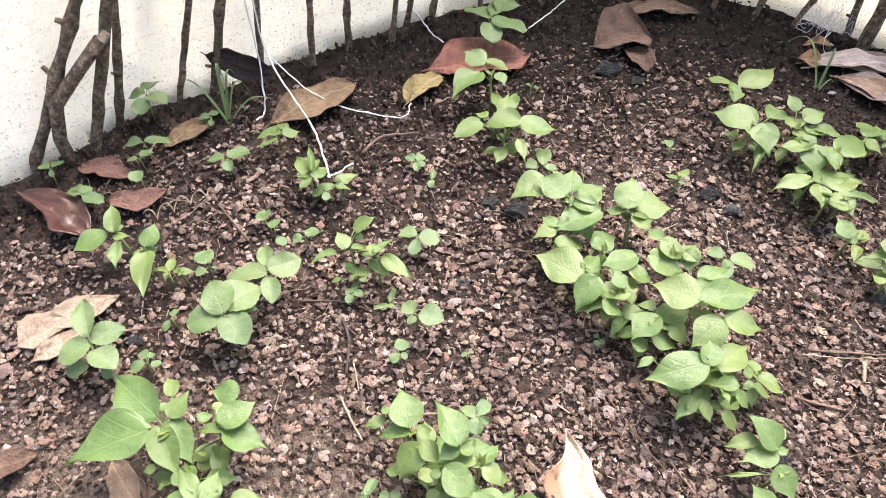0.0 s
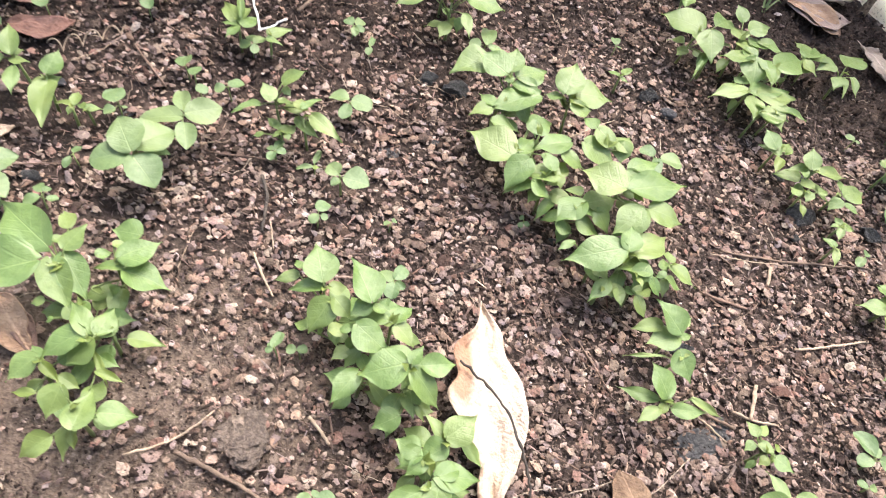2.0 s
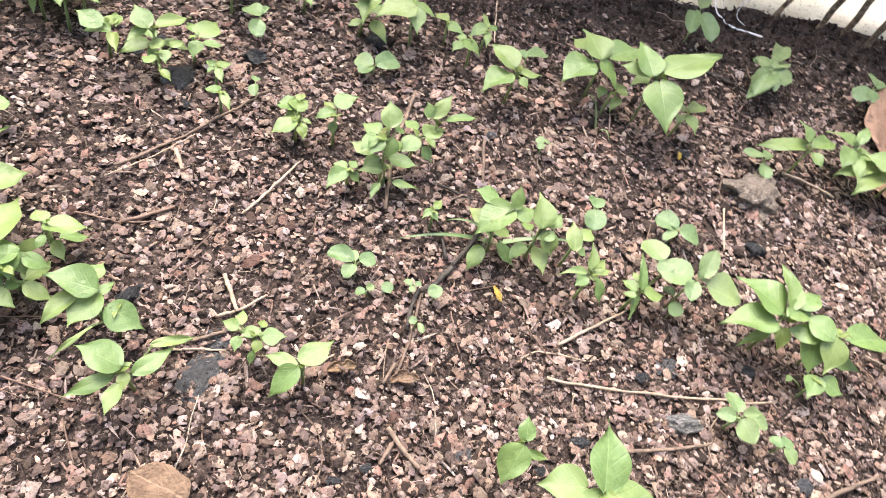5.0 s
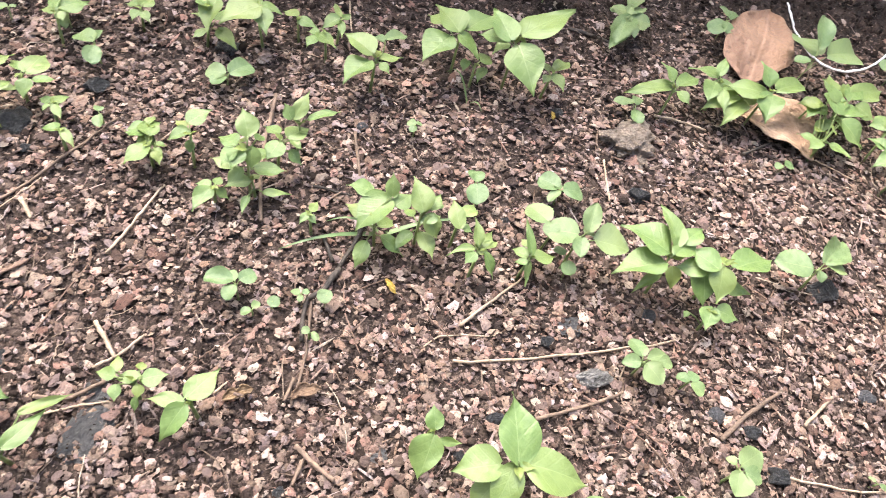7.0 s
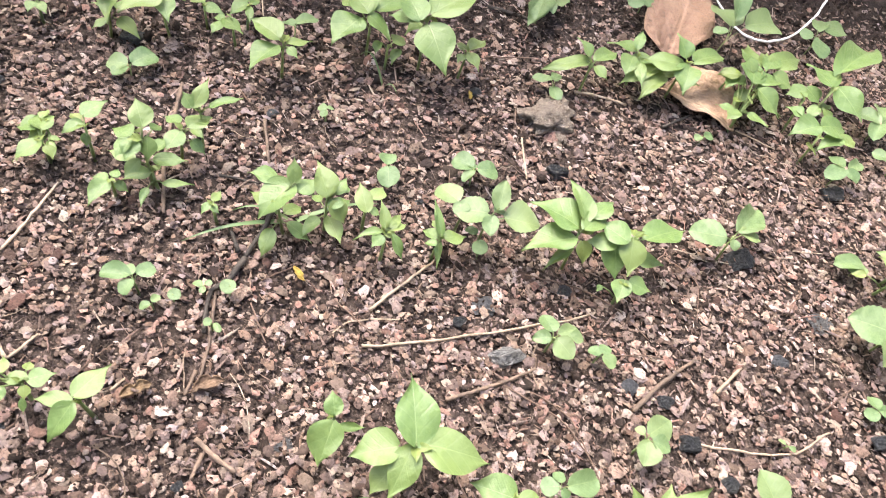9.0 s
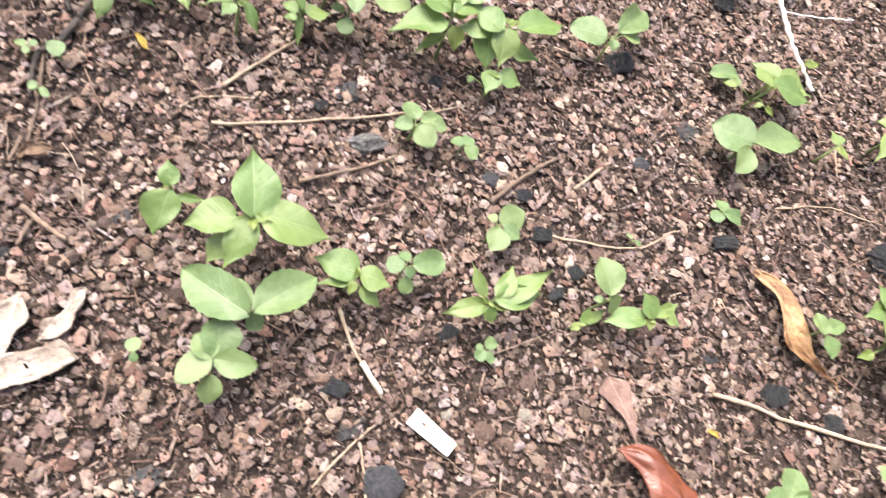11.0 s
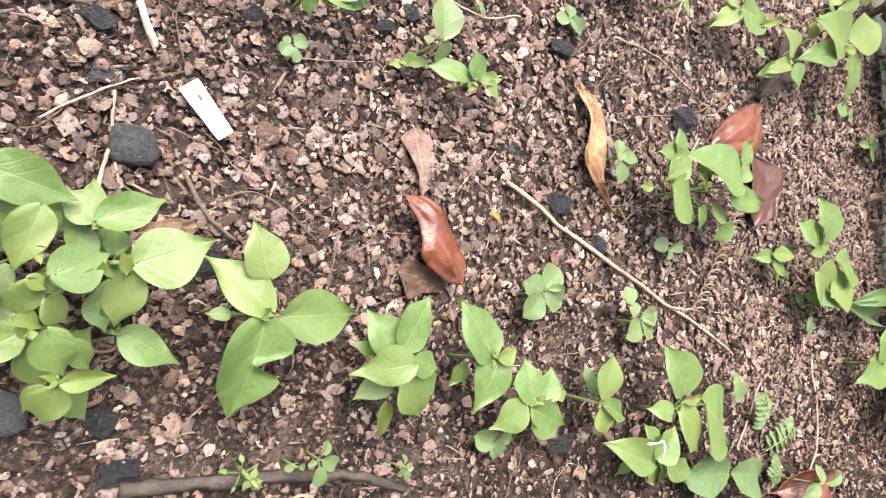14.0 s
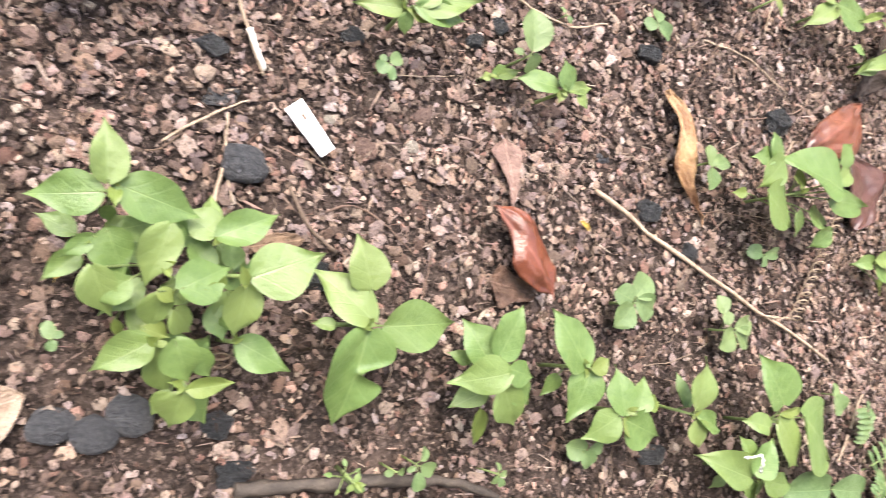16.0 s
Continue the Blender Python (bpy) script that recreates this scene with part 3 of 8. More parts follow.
STICKS = [
    (-0.341, 0.543, 0.58, 0.31, 15.1),
    (-0.291, 0.570, 0.39, 0.19, 15.6),
    (-0.275, 0.603, 0.27, 0.13, 10.8),
    (-0.259, 0.662, 0.23, 0.10, 12.0),
    (-0.226, 0.647, 0.34, 0.12, 9.7),
    (-0.192, 0.661, 0.28, 0.09, 13.0),
    (-0.143, 0.670, 0.12, 0.03, 9.0),
    (-0.093, 0.704, 0.09, 0.02, 10.6),
    (-0.055, 0.736, 0.06, 0.01, 10.2),
    (-0.007, 0.746, 0.16, 0.01, 9.5),
    (0.008, 0.757, 0.20, 0.00, 9.0),
    (0.040, 0.799, 0.23, -0.01, 10.1),
    (0.432, 0.792, 0.05, -0.03, 11.0),
    (0.475, 0.777, 0.22, -0.14, 11.1),
    (0.522, 0.743, -0.08, 0.06, 11.9),
    (0.533, 0.720, -0.04, 0.03, 20.4),
    (0.972, -0.625, 0.12, 0.21, 13.0),
    (0.976, -0.686, -0.12, -0.18, 16.8),
    (0.917, -0.682, 0.03, 0.04, 8.0),
    (0.899, -0.712, 0.09, 0.12, 8.8),
    (0.877, -0.725, 0.03, 0.03, 12.8),
    (0.854, -0.759, 0.10, 0.11, 9.6),
    (0.787, -0.742, 0.12, 0.13, 10.6),
    (0.774, -0.765, 0.04, 0.04, 9.1),
    (0.764, -0.803, 0.20, 0.18, 9.3),
    (0.744, -0.824, 0.39, 0.34, 12.4),
    (0.702, -0.840, 0.15, 0.12, 12.3),
    (0.679, -0.863, 0.13, 0.09, 7.7),
    (0.654, -0.878, 0.22, 0.15, 10.8),
    (0.607, -0.888, 0.45, 0.27, 10.6),
    (0.595, -0.904, 0.24, 0.14, 10.7),
    (0.580, -0.932, 0.18, 0.09, 9.3),
    (0.562, -0.951, 0.14, 0.07, 6.3),
    (0.756, 0.316, 0.08, -0.19, 10.2),
    (0.805, 0.297, 0.08, -0.20, 9.4),
    (0.816, 0.252, 0.08, -0.28, 13.3),
    (0.845, 0.225, 0.03, -0.12, 10.2),
    (0.951, 0.092, 0.01, -0.15, 8.6),
    (0.975, 0.048, -0.00, 0.02, 9.5),
    (0.994, 0.024, 0.00, 0.04, 9.7),
    (1.000, -0.002, -0.00, -0.03, 9.8),
]
for number, row in enumerate(STICKS):
    fence_stick(*row, seed=number)
for number, (x, y) in enumerate(((0.10, 0.815), (0.15, 0.835), (0.21, 0.84), (0.27, 0.84), (0.33, 0.825), (0.385, 0.81), (0.575, 0.665), (0.62, 0.58),
                                 (1.05, -0.07), (1.09, -0.15), (1.12, -0.24), (1.13, -0.33), (1.12, -0.42), (1.08, -0.5), (1.03, -0.57))):
    fence_stick(x, y, 0.05, 0.03, 9 + number % 4, seed=60 + number)


def broken_stub():
    v, f = tube([(-0.306, 0.55, -0.02), (-0.306, 0.55, 0.03), (-0.297, 0.556, 0.065), (-0.27, 0.57, 0.092), (-0.248, 0.585, 0.112)], [0.0068, 0.0064, 0.006, 0.0056, 0.0054], 8, 4, 0.14)
    ob = add_mesh("broken_stub", v, f, BARK, smooth=True)
    tip, g = tube([(-0.2483, 0.5848, 0.1118), (-0.2425, 0.589, 0.117)], [0.0052, 0.0036], 8, 2, 0.2)
    add_mesh("broken_end", tip, g, TWIGS["straw"], ob)["label"] = "pale splintered wood at the broken end"
    tagged(ob, "broken leaning branch stub beside the fence sticks", "stick")


broken_stub()

# ---- living plants ----


def leaf_mesh(kind, variant):
    """A leaf blade of length 1 along x, arched, folded along its rib, puckered between the side ribs and wavy at its rim."""
    rng = random.Random(kind + str(variant))
    n, half = (17, 4) if kind in ("chilli", "young", "broad") else (33, 6) if kind == "torn" else (13, 3)
    a, b, w = {"chilli": (0.62, 1.22, 0.325), "young": (0.66, 1.2, 0.3), "torn": (0.45, 0.9, 0.34), "weed": (0.5, 0.46, 0.39), "broad": (0.62, 0.82, 0.335)}[kind]
    top = (a / (a + b)) ** a * (b / (a + b)) ** b
    fold, arch, bend = rng.uniform(0.05, 0.42), rng.uniform(0.02, 0.28), rng.uniform(-0.07, 0.07)
    ph, tilt = rng.uniform(0, 6), rng.uniform(-0.06, 0.06)
    verts, faces = [], []
    for i in range(n):
        u = i / (n - 1)
        hw = w * (max(u, 0.004) ** a) * (max(1 - u, 0.0) ** b) / top
        if kind in ("chilli", "young", "torn"):
            hw *= 1 - 0.38 * max(0.0, min(1.0, (u - 0.5) / 0.34)) ** 2
            hw *= 1 + 0.05 * math.sin(7 * u + ph) * math.sin(math.pi * u)
        if kind == "broad" and 0 < i < n - 1:
            hw *= 1.0 + (0.03 if i % 2 else -0.03)
        for k in range(-half, half + 1):
            v = k / half
            z = fold * abs(v) ** 1.3 * hw - arch * u * u + 0.3 * arch * u + 0.04 * math.sin(8 * u + ph + 2 * v) * abs(v) ** 1.5
            z += 0.006 * math.cos(38 * (u - 0.3 * abs(v))) * (1 - abs(v)) * min(1.0, 6 * abs(v)) * math.sin(math.pi * u)
            side = hw * (1 + tilt * (1 if v > 0 else -1))
            if kind == "torn" and v > 0:
                side *= 1 - 0.85 * math.exp(-((u - 0.4) / 0.075) ** 2)
            verts.append((u - 0.05 * abs(v) * (1 - u) ** 3 + 0.03 * abs(v) * hw, v * side + bend * math.sin(math.pi * u), z))
    m = 2 * half + 1
    for i in range(n - 1):
        for k in range(m - 1):
            faces.append((i * m + k, (i + 1) * m + k, (i + 1) * m + k + 1, i * m + k + 1))
    me = bpy.data.meshes.new("leaf")
    me.from_pydata(verts, [], faces)
    me.materials.append({"chilli": GREEN, "young": YOUNG, "torn": GREEN, "weed": WEED, "broad": BROAD}[kind])
    me.polygons.foreach_set("use_smooth", np.ones(len(me.polygons), bool))
    me.update()
    return me


LEAVES = {kind: [leaf_mesh(kind, i) for i in range(9)] for kind in ("chilli", "young", "torn", "weed", "broad")}
plant_count = 0


def add_stalk(blade, points, radii):
    """The stalk of a leaf, as a part of it."""
    back = blade.matrix_basis.inverted()
    v, f = tube(points, radii, 5)
    add_mesh("leaf_stalk", [back @ p for p in v], f, STEM, blade, True)


def plant(kind, name, label, category, group, x, y, mm, leaves, stalk, thick):
    """A seedling: a stem, and each leaf with its stalk a part of its own. leaves: heading in degrees, reach and height of the tip in millimetres."""
    global plant_count
    plant_count += 1
    rng = random.Random(plant_count)
    h, g = mm / 1000, float(ground_z(x, y))
    root = new(name)
    root.location = (x, y, g)
    lean = Vector((rng.uniform(-1, 1), rng.uniform(-1, 1), 0)) * h * 0.12
    verts, faces = tube([Vector((lean.x, lean.y, -0.004)), Vector((lean.x * 0.5, lean.y * 0.5, h * 0.45)), Vector((0, 0, h))], [thick * 1.2, thick, thick * 0.75], 6)
    for az, reach, tip in leaves:
        r, z = max(reach, 6) / 1000, tip / 1000 - g * 0.0
        way = Vector((math.cos(radians(az)), math.sin(radians(az)), 0))
        frac = stalk * rng.uniform(0.7, 1.3)
        node = Vector((0, 0, h * rng.uniform(0.72, 0.98)))
        foot = way * (r * frac) + Vector((0, 0, h + (z - h) * 0.3))
        end = way * r + Vector((0, 0, z))
        d = end - foot
        blade = new("leaf", rng.choice(LEAVES[kind]))
        turn = d.to_track_quat("X", "Z").to_matrix().to_4x4() @ pose(0, 0, 0, rng.uniform(-15, 15))
        wide = d.length * rng.uniform(0.92, 1.16) * (0.8 if z > 1.15 * h else 1.0)
        blade.matrix_basis = Matrix.Translation(foot - d * 0.02) @ turn @ Matrix.Diagonal((d.length * 1.06, wide, d.length, 1))
        blade.parent = root
        add_stalk(blade, [node, (node + foot) / 2 + Vector((0, 0, 0.001)), foot], [thick * 0.6, thick * 0.5, thick * 0.42])
    if kind == "chilli":
        for k in range(2):
            az, r = rng.uniform(0, 360), max(0.006, h * rng.uniform(0.16, 0.28))
            blade = new("leaf", rng.choice(LEAVES["young"]))
            blade.matrix_basis = pose(0, 0, h, 0, -rng.uniform(20, 60), az) @ Matrix.Diagonal((r, r * 0.75, r, 1))
            blade.parent = root
    if kind == "chilli" and h > 0.022:
        az, mean = rng.uniform(0, 360), sum(l[1] for l in leaves) / len(leaves) / 1000
        for k in range(5):
            way = Vector((math.cos(radians(az + 72 * k)), math.sin(radians(az + 72 * k)), 0))
            foot = way * 0.006 + Vector((0, 0, h * (0.42 + 0.09 * (k % 3))))
            blade = new("leaf", rng.choice(LEAVES[kind]))
            r = min(mean * rng.uniform(0.5, 0.85), 0.03)
            blade.matrix_basis = Matrix.Translation(foot) @ pose(0, 0, 0, 0, rng.uniform(-5, 25), az + 72 * k) @ Matrix.Diagonal((r, r * 0.85, r, 1))
            blade.parent = root
            add_stalk(blade, [Vector((0, 0, h * 0.45)), foot], [thick * 0.5, thick * 0.4])
    add_mesh("stem", verts, faces, STEM, root, True)
    return tagged(root, label, category, group)


def chilli(x, y, mm, *leaves):
    size = "tall" if mm > 38 else "young" if mm > 24 else "tiny"
    return plant("chilli", "chilli_seedling", size + " chilli seedling with pointed yellow-green leaves growing in the soil", "seedling", "chilli seedlings", x, y, mm, leaves, 0.15, 0.0011)


def weed(x, y, mm, *leaves):
    return plant("weed", "weed_seedling", "small weed seedling with rounded dull green leaves", "weed", "weed seedlings", x, y, mm, leaves, 0.25, 0.0006)


def broad(x, y, mm, *leaves):
    return plant("broad", "broadleaf_weed", "weed with broad toothed blue-green leaves growing in the soil", "weed", "broadleaf weeds", x, y, mm, leaves, 0.12, 0.0009)


rooted = []


def measured(kind, name, label, category, group, x, y, mm, leaves, thick):
    """A seedling whose leaves are given one by one, in millimetres from the foot of its stem: foot and tip of the blade, then its width."""
    global plant_count
    plant_count += 1
    rng = random.Random(plant_count)
    h, g = mm / 1000, float(ground_z(x, y))
    root = new(name)
    root.location = (x, y, g)
    low = Vector((rng.uniform(-1, 1), rng.uniform(-1, 1), 0)) * h * 0.1
    axis = [low + Vector((0, 0, -0.004)), low * 0.5 + Vector((0, 0, h * 0.45)), Vector((0, 0, h * 0.96))]
    verts, faces = tube(axis, [thick * 1.25, thick, thick * 0.7], 6)
    for fx, fy, fz, tx, ty, tz, wide, *sort in leaves:
        foot, end = Vector((fx, fy, fz)) / 1000, Vector((tx, ty, tz)) / 1000
        d = end - foot
        level = min(h * 0.93, max(h * 0.25, foot.z - 0.45 * math.hypot(foot.x, foot.y) - 0.003))
        node = low * (1 - level / h) * 0.8 + Vector((0, 0, level))
        sort = sort[0] if sort else kind
        blade = new("leaf", rng.choice(LEAVES[sort]))
        turn = d.to_track_quat("X", "Z").to_matrix().to_4x4() @ pose(0, 0, 0, rng.uniform(-14, 14))
        full = {"chilli": 0.65, "young": 0.6, "torn": 0.58, "weed": 0.78, "broad": 0.67}[sort]
        blade.matrix_basis = Matrix.Translation(foot) @ turn @ Matrix.Diagonal((d.length * 1.03, wide / 1000 / full * 1.1, d.length, 1))
        blade.parent = root
        add_stalk(blade, [node, (node + foot) / 2 + Vector((0, 0, 0.0015)), foot + d * 0.04], [thick * 0.65, thick * 0.55, thick * 0.45])
    crowded = any(math.hypot(x - a, y - b) < 0.045 for a, b in rooted)
    if kind == "chilli":
        rooted.append((x, y))
    if kind == "chilli" and crowded and h > 0.034:
        turn = rng.uniform(0, 360)
        for k in range(4):
            az = radians(turn + 90 * k + rng.uniform(-20, 20))
            way = Vector((math.cos(az), math.sin(az), 0))
            level = h * rng.uniform(0.42, 0.68)
            foot = way * rng.uniform(0.004, 0.009) + Vector((0, 0, level))
            r = rng.uniform(0.013, 0.022)
            blade = new("leaf", rng.choice(LEAVES[kind]))
            blade.matrix_basis = Matrix.Translation(foot) @ pose(0, 0, 0, rng.uniform(-12, 12), rng.uniform(-8, 28), math.degrees(az)) @ Matrix.Diagonal((r, r * rng.uniform(0.85, 1.05), r, 1))
            blade.parent = root
            add_stalk(blade, [Vector((0, 0, level - 0.003)), foot], [thick * 0.5, thick * 0.4])
    if kind == "chilli":
        for k in range(2):
            az, r = rng.uniform(0, 360), max(0.005, h * rng.uniform(0.12, 0.22))
            blade = new("leaf", rng.choice(LEAVES["young"]))
            blade.matrix_basis = pose(0, 0, h * 0.95, 0, -rng.uniform(20, 60), az) @ Matrix.Diagonal((r, r * 0.8, r, 1))
            blade.parent = root
    add_mesh("stem", verts, faces, STEM, root, True)
    return tagged(root, label, category, group)


def chilli_at(x, y, mm, *leaves):
    size = "tall" if mm > 38 else "young" if mm > 24 else "tiny"
    return measured("chilli", "chilli_seedling", size + " chilli seedling with pointed yellow-green leaves growing in the soil", "seedling", "chilli seedlings", x, y, mm, leaves, 0.0011)


def weed_at(x, y, mm, *leaves):
    return measured("weed", "weed_seedling", "small weed seedling with rounded dull green leaves", "weed", "weed seedlings", x, y, mm, leaves, 0.0006)


def broad_at(x, y, mm, *leaves):
    return measured("broad", "broadleaf_weed", "weed with broad toothed blue-green leaves growing in the soil", "weed", "broadleaf weeds", x, y, mm, leaves, 0.0009)


chilli_at(0.251, -0.245, 46, (13, 10, 44, 26, 31, 50, 19), (2, 0, 44, 5, 38, 41, 18), (4, -6, 44, 31, -40, 41, 22), (-3, 0, 44, -43, -22, 32, 28, "torn"), (-9, 11, 36, -14, 20, 34, 6))
chilli_at(0.277, -0.317, 46, (0, 7, 40, 8, 31, 40, 19), (4, 6, 44, 34, 8, 46, 22), (0, -2, 48, -23, 21, 44, 18), (2, -1, 48, 8, -18, 46, 13), (-6, -7, 42, -15, -34, 34, 18), (-1, -12, 42, -3, -29, 38, 13), (-9, -7, 30, -28, 4, 26, 13), (-18, -13, 26, -32, -28, 14, 8, "young"), (-4, 11, 30, -7, 23, 28, 7))
chilli_at(0.313, -0.366, 42, (-1, 2, 42, 11, 38, 46, 28), (1, -4, 40, -29, -12, 38, 23), (0, -1, 44, 12, -7, 46, 10, "young"), (-11, 7, 30, -25, 5, 26, 11))
chilli_at(0.315, -0.413, 36, (-3, 0, 34, 18, 19, 32, 21), (5, -8, 34, 26, -4, 32, 16), (-7, 4, 34, -30, 13, 28, 19), (-5, -4, 34, 4, -37, 30, 22), (11, -13, 34, 21, -23, 32, 10, "young"), (-5, -1, 34, -7, -21, 28, 11, "young"))
weed_at(0.284, -0.415, 16, (2, -1, 15, -4, 11, 14, 13), (0, -1, 15, -3, -12, 14, 11), (3, -3, 15, 13, -14, 14, 7))
chilli_at(0.343, -0.460, 38, (3, 3, 38, 33, 13, 44, 24), (0, -2, 36, 11, -34, 34, 13), (-2, -4, 36, -12, -21, 34, 15), (7, -3, 26, 22, 12, 22, 11))
chilli_at(0.382, -0.527, 42, (13, 2, 42, 24, 41, 48, 30), (3, -2, 40, -5, -48, 38, 33), (-7, 4, 40, -15, 25, 38, 14), (21, -24, 40, 25, -91, 32, 50), (7, -2, 40, 29, -27, 38, 7, "young"))
chilli_at(0.344, -0.532, 38, (-4, 2, 36, -17, 46, 34, 23), (-2, 6, 40, 26, 3, 44, 21), (2, -10, 36, 18, -49, 34, 17), (2, -15, 30, -6, -33, 20, 16), (6, 10, 36, 11, 28, 40, 13))
weed_at(0.386, -0.629, 26, (0, 1, 25, -26, 41, 23, 28), (3, -4, 25, 27, -51, 23, 28))
broad_at(0.377, -0.390, 24, (4, 2, 23, 24, -3, 22, 18), (1, 0, 23, 8, -19, 22, 17), (0, 3, 23, -4, 17, 22, 14), (-3, 1, 23, -21, 3, 22, 17))
broad_at(0.420, -0.476, 22, (4, -2, 21, 21, -17, 20, 13), (0, -1, 21, -17, 3, 20, 17), (1, -4, 21, 5, -24, 20, 15), (3, 4, 21, 6, 13, 20, 9), (5, 14, 21, 12, 24, 20, 12))
weed_at(0.497, -0.484, 12, (0, 1, 11, -8, 13, 11, 11), (2, -2, 11, 16, -15, 11, 9), (0, -2, 11, -7, -6, 11, 8))
weed_at(0.459, -0.613, 14, (-1, -1, 13, 8, 4, 13, 10), (0, -3, 13, -4, -19, 13, 16))
chilli_at(0.528, -0.455, 46, (27, -29, 52, 5, 33, 50, 35), (15, -25, 48, 55, -76, 44, 18), (46, -17, 50, 69, -21, 52, 17), (32, -24, 50, 57, -35, 50, 13), (-29, 30, 46, -15, -19, 36, 32), (3, 30, 46, -27, 34, 44, 22), (-2, 36, 46, 6, 53, 52, 14), (-3, 39, 46, -17, 54, 44, 12), (-34, 38, 36, -42, 47, 34, 7, "young"), (-6, -14, 36, -7, -39, 26, 16), (5, -25, 36, 22, -57, 30, 16), (18, -60, 32, -3, -57, 24, 17), (5, 12, 44, 16, -10, 41, 15, "young"))
chilli_at(0.618, -0.625, 42, (15, -10, 40, 28, 31, 50, 33), (10, -36, 40, 38, -85, 38, 33), (-20, -13, 38, -9, -67, 30, 41), (-18, -56, 36, 28, -83, 36, 39), (4, 2, 40, -2, 35, 38, 24), (-16, 5, 40, 23, -22, 38, 12))
chilli_at(0.576, -0.590, 22, (0, 2, 24, 29, -30, 26, 13), (0, 1, 21, -17, 19, 20, 12), (1, -4, 21, 6, -35, 20, 15), (1, -26, 12, -1, -42, 10, 12, "young"))
weed_at(0.606, -0.700, 36, (17, -15, 40, 101, -104, 44, 17), (9, -15, 34, 57, -96, 30, 22), (11, -13, 34, -20, 45, 32, 15), (-23, 11, 16, -32, -6, 14, 18), (-25, 32, 18, -17, 40, 16, 11))
chilli_at(0.609, -0.799, 38, (-1, 2, 38, 29, 22, 46, 27), (2, -5, 36, -37, 18, 34, 34), (7, -9, 36, 40, -57, 34, 14))
chilli_at(0.801, -0.547, 46, (2, -2, 46, -30, 57, 56, 37), (15, -3, 48, 77, -30, 60, 38), (-14, 4, 44, -63, 42, 41, 23), (5, -12, 46, -11, -59, 36, 37), (-4, 0, 48, 11, -11, 52, 8, "young"))
chilli_at(0.725, -0.495, 36, (8, 0, 36, 7, 29, 44, 22), (1, -3, 34, -34, 18, 32, 13), (-14, 6, 30, -35, 15, 24, 14), (8, -10, 34, -1, -31, 32, 17), (48, -13, 34, 64, -4, 40, 14, "young"), (-16, 22, 26, -19, 35, 24, 10))
chilli_at(0.696, -0.416, 36, (6, -2, 34, 37, -43, 32, 28), (1, -1, 34, -37, 16, 32, 15), (2, 4, 34, 0, 23, 32, 14), (22, -32, 34, 62, -56, 32, 7, "young"))
chilli_at(0.226, -0.128, 50, (0, 3, 50, 16, 18, 56, 13), (-4, 2, 48, -21, 20, 45, 15), (2, -1, 48, 13, -31, 45, 18), (-5, -2, 36, -9, -7, 32, 6))
chilli_at(0.209, -0.136, 38, (0, 2, 40, -14, 5, 38, 7), (5, 0, 40, -5, -17, 34, 15), (9, -4, 36, 19, -11, 32, 10))
chilli_at(0.215, -0.160, 48, (13, 9, 50, -10, -1, 46, 15), (14, 7, 40, 13, -3, 34, 9), (-11, 6, 40, -26, 10, 34, 12), (-15, 19, 40, -26, 0, 32, 13), (-25, -1, 26, -29, -9, 18, 4, "young"))
chilli_at(0.239, -0.169, 44, (-2, 1, 46, 23, -12, 46, 14), (0, 1, 38, -1, 18, 36, 13))
chilli_at(0.222, -0.181, 52, (-11, 12, 54, 9, 2, 50, 17), (-15, 15, 44, -28, 7, 36, 13), (-16, 17, 49, -15, 9, 47, 6, "young"), (-17, 7, 42, -19, -6, 34, 11))
chilli_at(0.230, -0.185, 56, (1, -2, 58, 27, -18, 62, 21), (-2, -3, 54, -21, -15, 46, 15), (-3, -2, 58, 1, 6, 64, 4, "young"), (-13, -10, 34, -20, -12, 28, 7))
chilli_at(0.191, -0.178, 38, (0, 2, 36, -22, 11, 34, 15), (2, 8, 36, 5, -3, 34, 9, "young"), (0, -1, 28, -2, -10, 22, 8))
chilli_at(0.210, -0.203, 34, (1, -1, 32, 5, -28, 31, 14))
chilli_at(0.185, -0.195, 44, (11, 14, 46, 1, -3, 40, 15), (-1, -2, 46, 11, -16, 44, 8, "young"), (13, 4, 40, 8, -10, 34, 9), (-3, -3, 40, -18, -10, 30, 14))
weed_at(0.171, -0.149, 14, (0, 0, 13, 4, 6, 13, 5), (0, -1, 13, -4, -3, 13, 4), (1, 0, 13, 4, -2, 13, 3))
weed_at(0.371, -0.179, 14, (0, 0, 13, -7, 0, 13, 7), (2, -1, 13, 10, -3, 13, 7), (0, -2, 13, -4, -8, 13, 6), (0, 1, 13, 1, 5, 13, 4))
broad_at(0.434, -0.235, 30, (3, 1, 30, 20, 16, 34, 20), (-2, 4, 28, -4, 9, 27, 5), (2, -1, 28, 1, -11, 20, 12))
chilli_at(0.436, -0.265, 28, (0, 4, 27, -14, 27, 25, 14), (5, -2, 28, 11, 13, 36, 13), (5, -3, 27, 25, -17, 25, 8), (11, -9, 27, 9, -21, 25, 9), (2, 0, 27, -5, -3, 25, 6, "young"))
chilli_at(0.417, -0.228, 12, (1, -2, 11, 15, -5, 11, 7), (4, -4, 11, 20, -14, 11, 6), (0, -1, 11, -6, 3, 11, 5, "young"))
chilli_at(0.359, -0.034, 50, (1, 0, 50, 32, 19, 56, 22), (-3, 8, 46, -18, 28, 44, 19), (4, -4, 48, 16, -38, 45, 24), (0, 1, 48, -28, 0, 40, 15), (-12, 6, 38, -27, 10, 30, 12))
